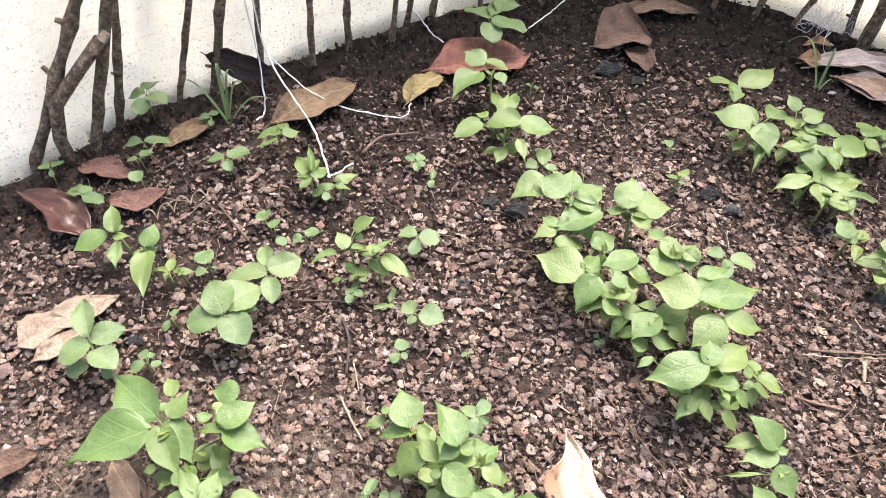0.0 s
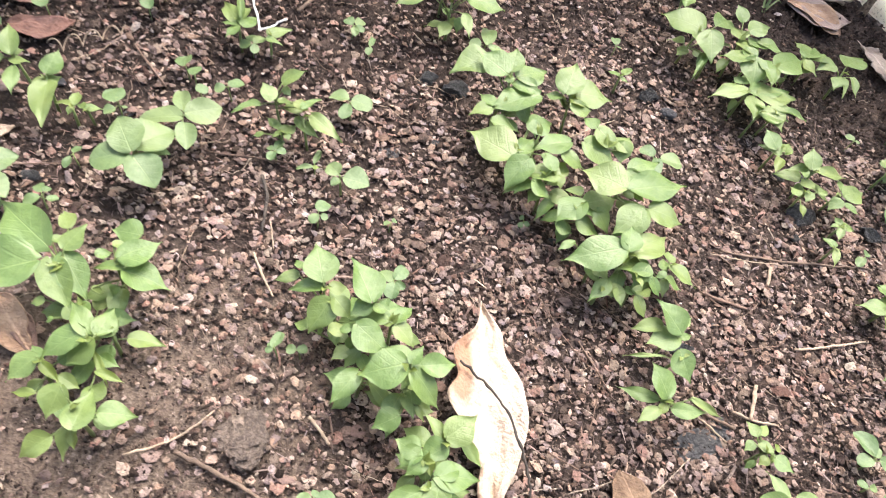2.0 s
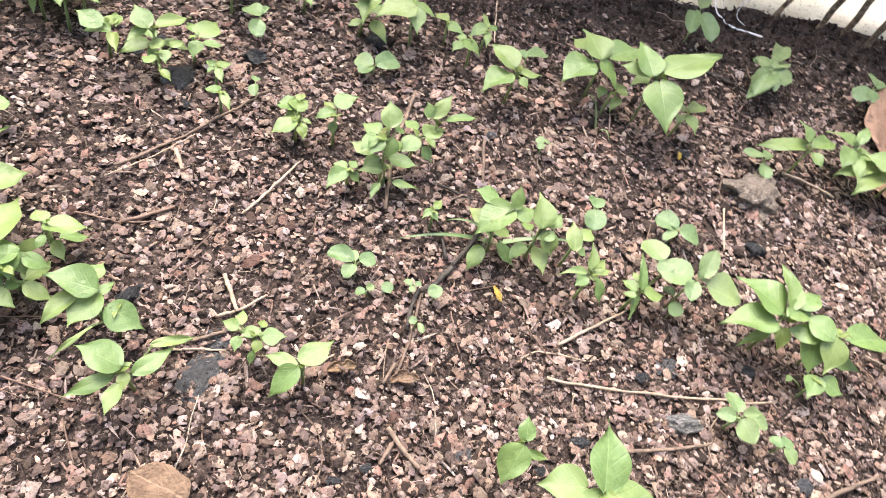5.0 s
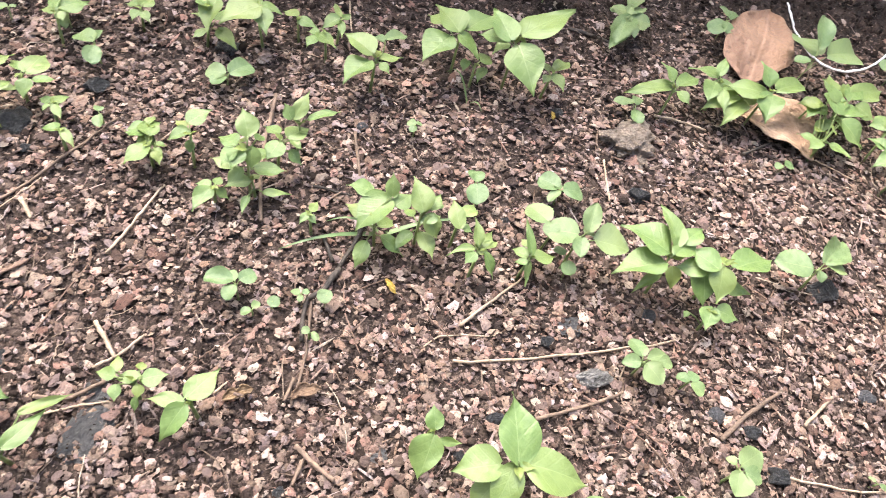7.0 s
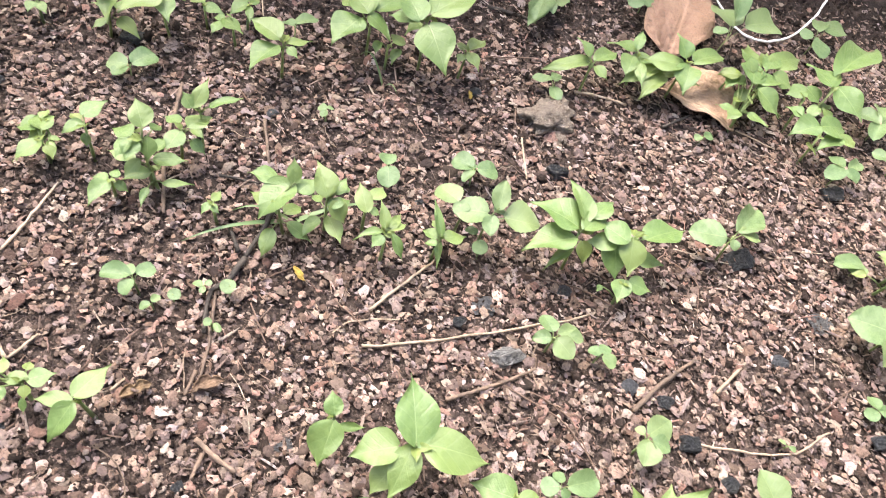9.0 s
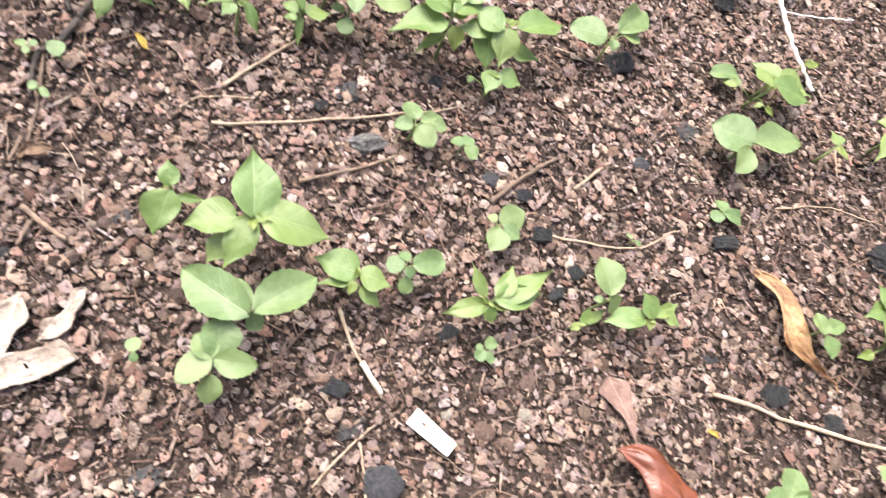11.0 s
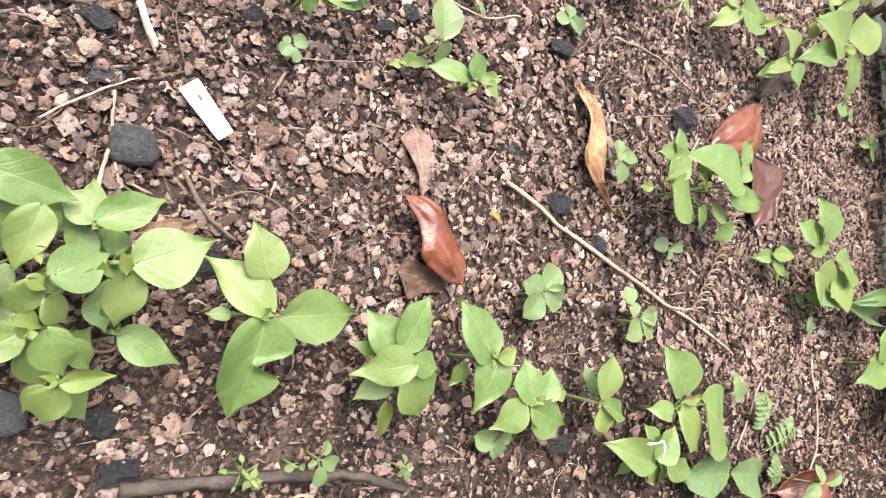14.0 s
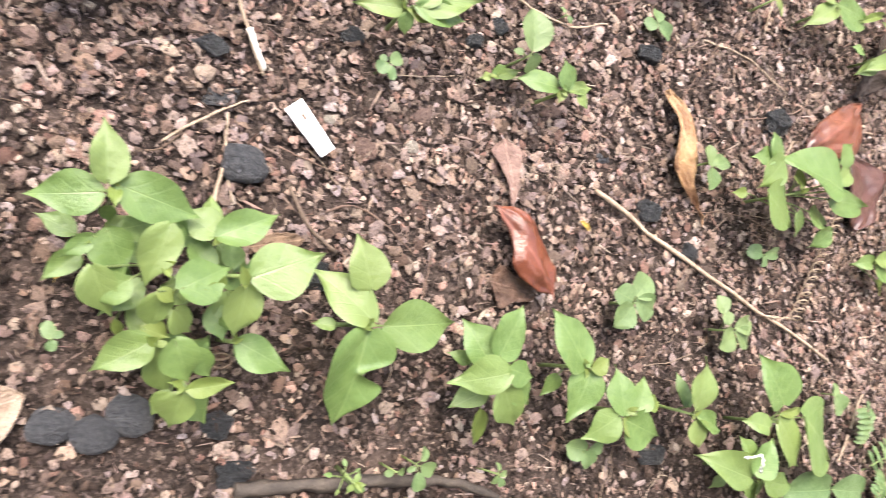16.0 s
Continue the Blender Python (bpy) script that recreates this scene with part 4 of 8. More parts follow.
chilli_at(0.359, 0.013, 36, (-4, -2, 36, -26, -7, 28, 18), (-1, -1, 38, 8, 6, 44, 10), (-3, -5, 30, 5, -18, 28, 5))
broad_at(0.319, -0.057, 38, (-2, 1, 40, 3, 40, 36, 21), (1, -2, 42, 33, -18, 40, 20), (1, 0, 30, -3, -8, 26, 9), (1, 3, 38, 11, 13, 40, 11))
broad_at(0.294, -0.051, 32, (16, 4, 34, -1, -2, 30, 18), (-1, -2, 30, 5, 12, 29, 12), (-2, -3, 30, 5, -22, 29, 13), (-2, 0, 30, -19, 7, 29, 14), (-9, -5, 26, -21, -10, 20, 11))
chilli_at(0.365, -0.094, 34, (2, 1, 32, -1, 25, 31, 17), (3, -1, 32, 6, -19, 31, 14), (-3, 0, 32, -11, -1, 31, 5, "young"), (-3, -5, 28, -6, -20, 24, 8), (-5, 2, 30, -13, 18, 28, 6))
weed_at(0.388, -0.115, 26, (3, -4, 25, 16, -19, 23, 14), (0, 1, 25, -4, 10, 23, 10), (-1, -1, 25, -2, -7, 23, 6), (3, 0, 25, 8, 5, 23, 7), (-4, -3, 20, -11, -9, 16, 8))
chilli_at(0.391, -0.166, 32, (3, -4, 34, 36, -26, 38, 13), (3, -3, 34, 23, -28, 34, 14), (5, -4, 34, 25, -3, 38, 11), (1, 4, 34, 10, 19, 44, 7), (-2, 1, 30, -18, 20, 29, 11), (-1, -2, 30, -7, -10, 24, 9), (2, -3, 30, 7, -15, 29, 9, "young"))
broad_at(0.443, -0.155, 22, (4, 0, 21, 20, -10, 20, 16), (-1, 0, 21, -16, -2, 20, 14), (1, -3, 21, 2, -15, 20, 11), (3, 3, 21, 4, 9, 20, 6))
broad_at(0.607, -0.297, 26, (4, -2, 25, 3, 29, 23, 30), (5, -5, 25, 33, -40, 23, 25), (-3, -2, 25, -27, 3, 23, 17))
chilli_at(0.678, -0.301, 26, (4, -3, 25, 9, 18, 23, 16), (4, -4, 25, 16, -39, 23, 23), (0, -1, 25, -13, 3, 23, 7, "young"))
weed_at(0.673, -0.277, 14, (1, -4, 13, -8, 7, 13, 14), (3, -1, 13, -8, 20, 13, 14))
weed_at(0.553, -0.301, 10, (1, -1, 10, 10, 5, 9, 10), (1, -2, 10, 5, -16, 9, 12), (-1, -1, 10, -8, 7, 9, 9))
chilli_at(0.652, -0.367, 24, (5, -2, 23, 18, 4, 22, 11), (2, -2, 23, -1, -15, 22, 10, "young"))
weed_at(0.280, -0.017, 16, (0, 0, 15, 6, 4, 14, 7), (-1, 0, 15, -4, -3, 14, 4))
broad_at(0.500, -0.389, 24, (-2, -2, 23, 10, 7, 22, 14), (0, -3, 23, 14, -16, 22, 11), (-3, -3, 23, -16, -11, 22, 15))
chilli_at(0.481, 0.406, 30, (4, 6, 28, 21, 22, 27, 9), (6, 4, 28, 28, -2, 27, 15), (2, 4, 28, -3, 13, 27, 8), (2, 1, 28, -1, -8, 27, 7))
weed_at(0.479, 0.371, 22, (3, 3, 21, 4, 19, 20, 15), (5, 4, 21, 16, 14, 20, 9), (-1, -1, 21, -14, -12, 20, 12))
chilli_at(0.533, 0.377, 22, (2, 4, 21, -1, 15, 20, 8), (3, 3, 21, 20, 6, 20, 13), (-3, -1, 21, -13, -3, 20, 8), (-2, -4, 21, -6, -14, 20, 7))
chilli_at(0.574, 0.297, 40, (1, -2, 42, -29, 12, 40, 25), (3, -1, 38, -12, -19, 36, 15), (8, 1, 38, 15, -13, 36, 12), (6, 3, 38, 14, 20, 36, 14), (3, 2, 38, 6, -2, 36, 4, "young"))
chilli_at(0.555, 0.327, 40, (10, 1, 38, -16, -8, 30, 17), (-2, 1, 38, 7, 16, 36, 13))
chilli_at(0.602, 0.278, 24, (3, 3, 23, 5, 18, 22, 11), (2, 0, 23, 4, -16, 22, 10))
chilli_at(0.622, 0.250, 26, (2, 2, 25, -14, 8, 23, 12), (3, 3, 25, 21, 19, 23, 7), (3, 0, 25, 16, 0, 23, 6), (-1, -1, 25, -14, -11, 23, 6))
chilli_at(0.597, 0.248, 30, (-4, 4, 28, -6, -15, 27, 14), (-3, 4, 28, -6, 13, 27, 7), (-7, 3, 28, -23, 2, 27, 9))
weed_at(0.524, 0.286, 14, (-1, 2, 13, -6, 16, 13, 14), (2, 0, 13, 21, -4, 13, 18), (-3, 0, 13, -15, 3, 13, 12))
chilli_at(0.419, 0.348, 20, (0, 1, 19, -1, 11, 18, 6), (1, 0, 19, 13, -1, 18, 8), (0, -1, 19, -6, -13, 18, 6), (-2, 0, 19, -8, 1, 18, 5))
chilli_at(0.403, 0.324, 22, (2, 1, 21, -4, -16, 20, 6), (0, 2, 21, -4, 12, 20, 8), (1, 2, 21, 4, 10, 20, 5))
weed_at(0.434, 0.323, 16, (1, 2, 15, 6, 7, 14, 6), (-1, -1, 15, -8, -8, 14, 7))
chilli_at(0.440, 0.282, 24, (0, 3, 23, -10, 13, 22, 10), (1, 2, 23, 10, 1, 22, 7), (2, 4, 23, 12, 9, 22, 7), (-4, -3, 23, -16, -1, 22, 9, "young"), (-8, -8, 20, -29, -2, 16, 8), (-11, -14, 23, -16, -24, 22, 5), (-8, -12, 23, -4, -17, 22, 5))
chilli_at(0.446, 0.252, 34, (6, 7, 34, 23, 2, 38, 13), (2, 4, 32, -11, 10, 31, 9), (0, 1, 26, -5, -2, 18, 6), (4, 7, 32, 5, 17, 31, 7, "young"))
chilli_at(0.449, 0.208, 48, (5, 2, 52, 15, 14, 62, 14), (-2, 7, 46, 0, 23, 43, 12), (-4, 7, 46, -18, 6, 43, 11), (3, -2, 46, -6, -8, 36, 11), (10, 0, 46, 19, 0, 43, 7), (-3, 3, 46, -17, -1, 43, 11), (6, 4, 46, 5, 11, 43, 6, "young"))
chilli_at(0.496, 0.200, 40, (-2, 3, 42, 14, 3, 56, 10), (-4, 4, 42, -1, 12, 50, 9), (4, -5, 42, 24, -16, 44, 9), (4, 3, 38, 14, 8, 36, 5, "young"))
chilli_at(0.479, 0.203, 34, (5, -2, 32, 24, -6, 31, 14), (-2, 0, 32, -19, -2, 31, 13), (4, 5, 32, 5, 18, 31, 10), (2, -6, 24, 1, -17, 18, 8), (5, -5, 32, 4, -15, 31, 7))
chilli_at(0.427, 0.218, 22, (-2, 1, 21, -22, -1, 20, 11), (-1, 2, 21, -4, 12, 20, 8), (2, 1, 21, 10, 3, 20, 6), (2, 0, 16, 3, -9, 12, 7))
chilli_at(0.447, 0.203, 20, (-1, 1, 19, -14, 13, 18, 9), (2, 1, 19, 9, 0, 18, 5), (-12, -6, 19, -25, -11, 18, 5), (-4, -12, 19, 8, -26, 18, 6))
chilli_at(0.445, 0.155, 22, (1, 2, 21, -9, 2, 20, 5), (3, 1, 21, 14, 3, 20, 6), (0, 0, 21, -2, -7, 20, 5))
chilli_at(0.593, 0.198, 36, (-1, 3, 38, 1, 29, 44, 20), (-6, 2, 34, -34, 8, 32, 21), (1, -3, 34, 20, -13, 32, 10), (-2, -6, 34, -5, -16, 32, 8), (0, 1, 34, 14, 4, 32, 9, "young"))
weed_at(0.629, 0.210, 22, (3, 1, 21, 21, -7, 20, 13), (-1, 1, 21, 2, 11, 20, 10))
chilli_at(0.659, 0.158, 46, (-9, -1, 48, 4, 27, 56, 24), (1, -4, 46, 36, -13, 50, 24), (-14, 3, 44, -47, 9, 41, 25), (-9, -2, 46, -10, -25, 38, 18), (8, 16, 36, 15, 38, 32, 17), (3, 0, 44, 16, -1, 41, 10, "young"))
chilli_at(0.661, 0.112, 56, (-6, 3, 58, 14, 29, 66, 22), (4, -2, 60, 55, -24, 70, 27), (0, 6, 53, -4, 30, 50, 18), (-3, -4, 54, -28, -34, 44, 30), (13, 8, 40, 1, 17, 34, 12), (6, 0, 53, 10, -9, 50, 8, "young"))
chilli_at(0.649, 0.136, 28, (-1, 7, 27, -12, 5, 25, 8), (9, -7, 20, -4, -7, 14, 8), (6, -2, 27, 21, -6, 25, 12))
chilli_at(0.680, 0.078, 32, (0, 5, 30, 11, 12, 29, 10), (3, 0, 30, 31, -4, 29, 12), (1, -2, 30, -11, -16, 29, 11), (-5, 2, 30, -15, 2, 29, 7))
weed_at(0.569, 0.145, 16, (2, 0, 15, 1, 7, 14, 7), (3, 0, 15, 7, -3, 14, 5), (0, 0, 15, -6, -1, 14, 6))
chilli_at(0.462, 0.117, 40, (14, 9, 40, 6, 25, 44, 14), (13, -3, 44, -15, 5, 36, 22), (13, -5, 46, 22, 1, 58, 9), (11, -9, 42, 26, -13, 44, 11))
chilli_at(0.484, 0.093, 40, (-3, -2, 42, 10, 14, 54, 15), (3, -5, 40, 16, -4, 44, 9), (1, -11, 38, -6, -2, 36, 8), (-1, -6, 38, -7, -18, 28, 12), (8, -5, 38, 18, -6, 36, 8))
chilli_at(0.497, 0.070, 34, (-7, -4, 34, 7, 10, 42, 11), (6, -1, 32, 21, -1, 31, 11), (-3, -4, 32, -2, -12, 31, 6))
weed_at(0.546, 0.079, 22, (-1, -1, 21, 10, 5, 20, 12), (-3, -2, 21, -17, -10, 20, 15))
chilli_at(0.482, 0.047, 34, (1, 2, 36, 12, 12, 46, 7), (0, 3, 32, -13, 17, 31, 6), (-3, 1, 32, -14, 3, 31, 8), (1, -4, 32, -6, -18, 22, 7), (4, -2, 32, 17, -7, 31, 7), (5, 1, 32, 22, 0, 31, 7), (2, 1, 32, 9, 0, 31, 5, "young"), (0, 1, 32, 3, -7, 31, 6, "young"))
chilli_at(0.502, 0.016, 28, (1, 0, 30, 15, 14, 44, 6), (0, 2, 27, 2, 14, 25, 8), (2, -2, 27, 15, -14, 25, 12), (0, 0, 24, -13, -7, 14, 5), (-5, 0, 27, -7, 8, 25, 6), (9, 4, 27, 13, 12, 25, 7))
broad_at(0.530, 0.011, 38, (1, 7, 36, 9, 25, 34, 19), (1, 5, 36, -9, 0, 34, 11))
broad_at(0.530, -0.006, 40, (2, 2, 38, -5, 23, 36, 21), (6, -4, 42, 23, 1, 52, 12), (5, -10, 38, 14, -33, 36, 24), (2, -2, 38, -13, -7, 36, 11), (6, -2, 38, 14, -8, 36, 10))
weed_at(0.520, -0.008, 24, (-1, 1, 23, -9, -5, 22, 10), (3, 5, 23, 6, 13, 22, 8))
weed_at(0.582, 0.024, 18, (2, 1, 17, 3, 18, 16, 16), (2, -3, 17, 12, -16, 16, 16), (-1, -1, 17, -13, 3, 16, 7), (2, -1, 17, 5, 6, 16, 7))
chilli_at(0.548, -0.065, 46, (1, 3, 48, 4, 37, 52, 25), (-6, 1, 44, -29, 29, 41, 21), (8, -1, 50, 29, 19, 60, 16), (13, -4, 50, 36, -12, 52, 14), (0, -2, 50, 28, -12, 48, 15), (2, -1, 44, 19, -6, 41, 13, "young"), (-2, -5, 40, -11, -13, 30, 11, "young"), (-5, -1, 32, -26, 10, 26, 7))
chilli_at(0.568, -0.101, 46, (-11, 4, 48, -6, 27, 48, 17), (2, -8, 44, 36, -32, 41, 22), (-6, 1, 46, -27, -7, 36, 18), (0, -1, 44, 10, 1, 41, 8, "young"), (-12, 10, 44, -20, 29, 41, 14), (-8, 12, 40, -29, -2, 30, 20))
chilli_at(0.539, -0.108, 28, (3, 0, 27, -15, -1, 25, 13), (3, -3, 27, 7, -20, 25, 13), (-3, 12, 18, -8, 13, 16, 4))
broad_at(0.627, -0.171, 28, (-4, 5, 27, -12, 31, 25, 23), (8, -3, 27, 48, -17, 25, 20), (-3, -1, 27, -10, -5, 25, 8), (6, -6, 27, 15, -20, 25, 14))
broad_at(0.477, -0.080, 22, (4, 2, 21, 14, 12, 20, 13), (0, -2, 21, -6, -16, 20, 15), (4, -2, 21, 16, -12, 20, 9), (-1, 2, 21, -7, 12, 20, 9), (7, -9, 21, 10, -18, 20, 9))
weed_at(0.485, -0.112, 16, (1, 0, 15, 1, 8, 14, 8), (2, -1, 15, 10, -3, 14, 8), (0, -2, 15, -1, -12, 14, 10))
weed_at(0.378, 0.162, 18, (1, 3, 17, -6, 19, 16, 11), (4, 0, 17, 14, -4, 16, 10), (-1, 0, 17, -11, -1, 16, 9), (2, 2, 17, 6, 10, 16, 7))
weed_at(0.373, 0.146, 10, (-1, 0, 10, -5, 5, 9, 6), (1, 0, 10, 7, 1, 9, 5))
weed_at(0.384, 0.139, 12, (-1, 3, 11, 2, -4, 11, 7))
weed_at(0.398, 0.128, 12, (0, 1, 11, 0, 7, 11, 5), (2, 0, 11, 6, -2, 11, 4), (0, 0, 11, -4, -2, 11, 4))
weed_at(0.406, 0.114, 14, (4, 1, 13, -5, 0, 13, 9))
weed_at(0.380, 0.109, 12, (1, 0, 11, -2, 4, 11, 5), (1, -2, 11, -2, -8, 11, 4))
chilli_at(0.737, -0.016, 34, (3, 4, 36, 9, 19, 46, 12), (2, 4, 32, -28, 35, 31, 15), (7, -2, 32, 40, -15, 31, 15), (-1, -4, 32, -7, -18, 31, 11))
chilli_at(0.773, -0.049, 36, (6, 4, 34, 8, 30, 32, 19), (3, 4, 38, 24, 7, 46, 9), (-3, 4, 34, -27, 2, 32, 17), (-8, -4, 34, -33, -14, 32, 9))
chilli_at(0.784, -0.089, 42, (1, 3, 44, 14, 17, 56, 16), (7, -6, 40, 49, -31, 38, 21), (-5, 2, 40, -13, 36, 38, 25), (-3, -4, 40, -34, -7, 38, 21))
chilli_at(0.773, -0.073, 30, (4, 5, 28, -30, 28, 27, 18), (0, -3, 28, -38, 8, 27, 16), (11, 7, 28, 6, 36, 27, 17))
chilli_at(0.815, -0.132, 30, (8, -5, 28, -1, 11, 27, 14), (2, -6, 28, -15, 1, 27, 11))
chilli_at(0.818, -0.153, 40, (14, 10, 38, 41, 18, 36, 20), (-4, 8, 42, 7, 16, 50, 12), (18, -7, 38, 57, -13, 36, 17), (-17, -2, 34, -17, -34, 26, 24), (-8, -3, 38, 20, -23, 36, 21))
weed_at(0.855, -0.116, 44, (12, 2, 42, 42, 18, 40, 30), (1, 3, 42, -5, 15, 40, 13), (9, 2, 52, 34, 10, 70, 18), (23, -11, 42, 57, -38, 40, 31))
broad_at(0.801, 0.052, 28, (8, 1, 27, 19, 19, 25, 20), (-1, 0, 27, -30, -3, 25, 18), (9, -1, 27, 18, -19, 25, 19), (12, 1, 27, 42, -5, 25, 16), (-1, -5, 27, -11, -14, 25, 10))
weed_at(0.883, -0.031, 26, (7, 2, 25, 26, 5, 23, 17), (-4, 1, 25, -16, -6, 23, 13), (-7, 2, 25, -25, 12, 23, 16), (4, -2, 25, 21, -3, 23, 9))
chilli_at(0.297, 0.163, 28, (4, -2, 27, 2, -8, 25, 4), (2, -5, 30, 11, -14, 32, 10), (3, -2, 27, -5, 9, 25, 7), (-4, 9, 27, -7, 20, 25, 7), (-2, 10, 27, 7, 18, 25, 6), (-7, 5, 27, -14, 0, 25, 6), (-1, -4, 27, -7, -8, 25, 6, "young"), (-5, -5, 20, -11, -8, 14, 4), (6, 1, 27, 11, 4, 25, 5, "young"))
chilli_at(0.302, 0.130, 32, (0, 1, 34, 22, -2, 36, 13), (-2, 2, 30, -10, 20, 29, 8), (-3, 0, 32, -23, 2, 22, 13), (0, 1, 30, 0, -3, 29, 3, "young"))
weed_at(0.715, 0.005, 14, (5, 1, 13, 18, 4, 13, 9), (6, 4, 13, -3, 19, 13, 9), (-3, -1, 13, -16, -9, 13, 11))
weed_at(0.744, -0.131, 8, (0, 1, 8, -6, 5, 7, 7), (2, -1, 8, 9, -8, 7, 9))
chilli_at(0.148, 0.446, 48, (-4, 3, 50, -27, 21, 54, 22), (-15, 21, 46, -48, 10, 42, 26), (-4, 18, 50, -12, 29, 54, 10), (0, 6, 50, 4, 27, 58, 17), (5, 5, 46, 32, 20, 43, 23), (2, 0, 48, -7, -1, 46, 7))
chilli_at(0.144, 0.428, 40, (27, 8, 44, -13, -5, 40, 26), (24, 12, 44, 4, 18, 46, 16), (-11, -7, 38, -29, -11, 36, 14), (-9, -3, 38, -20, 12, 36, 11), (14, 4, 36, 21, -10, 28, 12), (-11, -16, 34, 12, -18, 30, 17), (21, 13, 34, 25, 3, 30, 9))
chilli_at(0.195, 0.433, 48, (-5, 0, 50, 5, 28, 60, 23), (4, 6, 46, 38, 7, 43, 25), (-1, -10, 46, 19, -6, 43, 15), (-8, -2, 46, -20, 5, 43, 11), (-1, -4, 46, 17, -3, 43, 14, "young"), (-6, 8, 40, 2, 0, 34, 9))
chilli_at(0.151, 0.383, 38, (-4, -6, 36, -37, 19, 34, 29), (0, -4, 36, 16, 19, 34, 14), (12, 25, 36, 33, 36, 34, 18), (13, 31, 38, 17, 18, 34, 10))
chilli_at(0.167, 0.393, 46, (22, -8, 48, -6, -13, 46, 21), (14, -19, 48, 33, -26, 42, 16), (-10, -23, 42, -28, -44, 32, 21))
chilli_at(0.169, 0.355, 44, (10, 1, 42, -17, 6, 40, 20), (4, 2, 46, -1, 17, 50, 12), (-11, -6, 42, 4, -14, 34, 14), (10, -8, 26, -5, -23, 20, 9), (7, 0, 42, 18, 17, 40, 11, "young"), (9, 1, 42, 11, -9, 40, 8, "young"), (-11, 2, 32, -29, -6, 26, 10), (-9, 0, 34, -22, -8, 30, 12))
chilli_at(0.217, 0.382, 52, (-7, 14, 54, 10, -1, 50, 17), (-18, 3, 50, 9, -8, 44, 22), (-5, 20, 49, -13, 32, 47, 11), (9, -2, 49, 23, 16, 47, 15), (15, 7, 50, 11, -10, 44, 14))
chilli_at(0.224, 0.349, 52, (-2, -10, 54, -31, 9, 52, 26), (7, 13, 49, 35, 27, 47, 14), (4, 10, 50, 17, -2, 46, 13), (2, -11, 54, 52, 4, 50, 23), (8, -8, 49, 14, -15, 47, 7, "young"))
chilli_at(0.234, 0.330, 48, (1, -6, 50, -22, -22, 42, 22), (7, -2, 46, 34, -8, 43, 21), (1, -13, 46, 7, -7, 43, 7))
chilli_at(0.190, 0.333, 40, (5, 1, 42, -16, -14, 36, 20), (7, 12, 38, -5, 17, 36, 10), (7, 2, 38, 35, 14, 36, 18), (6, -3, 38, 17, -6, 36, 9), (15, -2, 38, 26, -16, 30, 14), (-15, -13, 32, -1, -17, 28, 11), (0, -11, 34, 19, -17, 28, 14))
chilli_at(0.219, 0.288, 46, (-3, 3, 48, -45, -4, 42, 24), (-1, 1, 48, 4, 20, 52, 15), (3, 2, 44, 35, 24, 41, 21), (5, 2, 44, 17, -3, 41, 10), (4, 5, 44, 11, 7, 41, 6, "young"), (-1, 4, 44, -11, -6, 41, 10, "young"))
chilli_at(0.224, 0.272, 44, (11, 6, 42, -12, 10, 40, 17), (8, 9, 44, -2, -5, 38, 13), (9, 4, 42, 6, -6, 34, 10), (10, 1, 40, 19, -8, 34, 10))
chilli_at(0.200, 0.292, 28, (-11, 16, 27, -24, 9, 25, 6), (-4, -2, 27, 5, -15, 25, 12), (2, -1, 27, 11, -13, 25, 11))
chilli_at(0.204, 0.271, 30, (5, 5, 28, -10, -10, 27, 11), (11, 1, 28, 13, -13, 27, 9), (16, -1, 28, 25, -2, 27, 7))
chilli_at(0.256, 0.290, 36, (-2, -1, 34, 18, -14, 32, 14), (-1, 3, 34, 2, 14, 32, 9), (-5, -6, 34, -13, -10, 32, 5))
weed_at(0.271, 0.402, 20, (0, 3, 19, -8, 13, 18, 12), (3, 0, 19, -3, -16, 18, 10), (6, 0, 19, 24, -2, 18, 16))
weed_at(0.159, 0.336, 10, (0, 2, 10, -3, 4, 9, 4), (1, 0, 10, 3, -4, 9, 4), (-2, -1, 10, -3, -5, 9, 4))
chilli_at(0.017, 0.250, 44, (-1, 3, 46, -7, 28, 52, 20), (0, 2, 42, -22, 0, 40, 10), (-17, 14, 34, -32, 10, 32, 8), (-15, 14, 42, -19, 21, 40, 6), (3, 1, 42, 14, 4, 40, 9))
chilli_at(0.025, 0.239, 44, (-3, 2, 44, -16, -16, 34, 18), (-1, 2, 46, 10, -9, 42, 12), (-10, -10, 28, -7, -12, 22, 5), (-3, -18, 42, 7, -12, 40, 9, "young"))
chilli_at(0.044, 0.239, 52, (2, -3, 54, -10, 25, 60, 19), (2, -2, 49, -10, -10, 47, 10), (3, -4, 49, 13, -4, 47, 8), (11, 2, 49, 13, -2, 47, 4))
weed_at(0.061, 0.270, 24, (-1, -1, 23, -9, 8, 22, 9), (1, 1, 23, 8, 12, 22, 9), (1, -2, 23, -1, -13, 22, 10), (2, -1, 23, 8, -5, 22, 5))
chilli_at(0.059, 0.228, 46, (-2, 1, 44, -25, 3, 41, 10), (1, 0, 44, 13, 15, 41, 10), (3, -2, 44, 15, -13, 41, 12), (0, -2, 44, -5, 5, 41, 7, "young"))
chilli_at(0.039, 0.220, 44, (-1, 4, 46, 20, -11, 38, 18), (-4, 3, 42, -12, 2, 40, 6), (-3, 0, 36, -3, -6, 28, 7), (-31, 9, 26, -40, 15, 22, 7), (2, -5, 30, -7, -15, 22, 8))
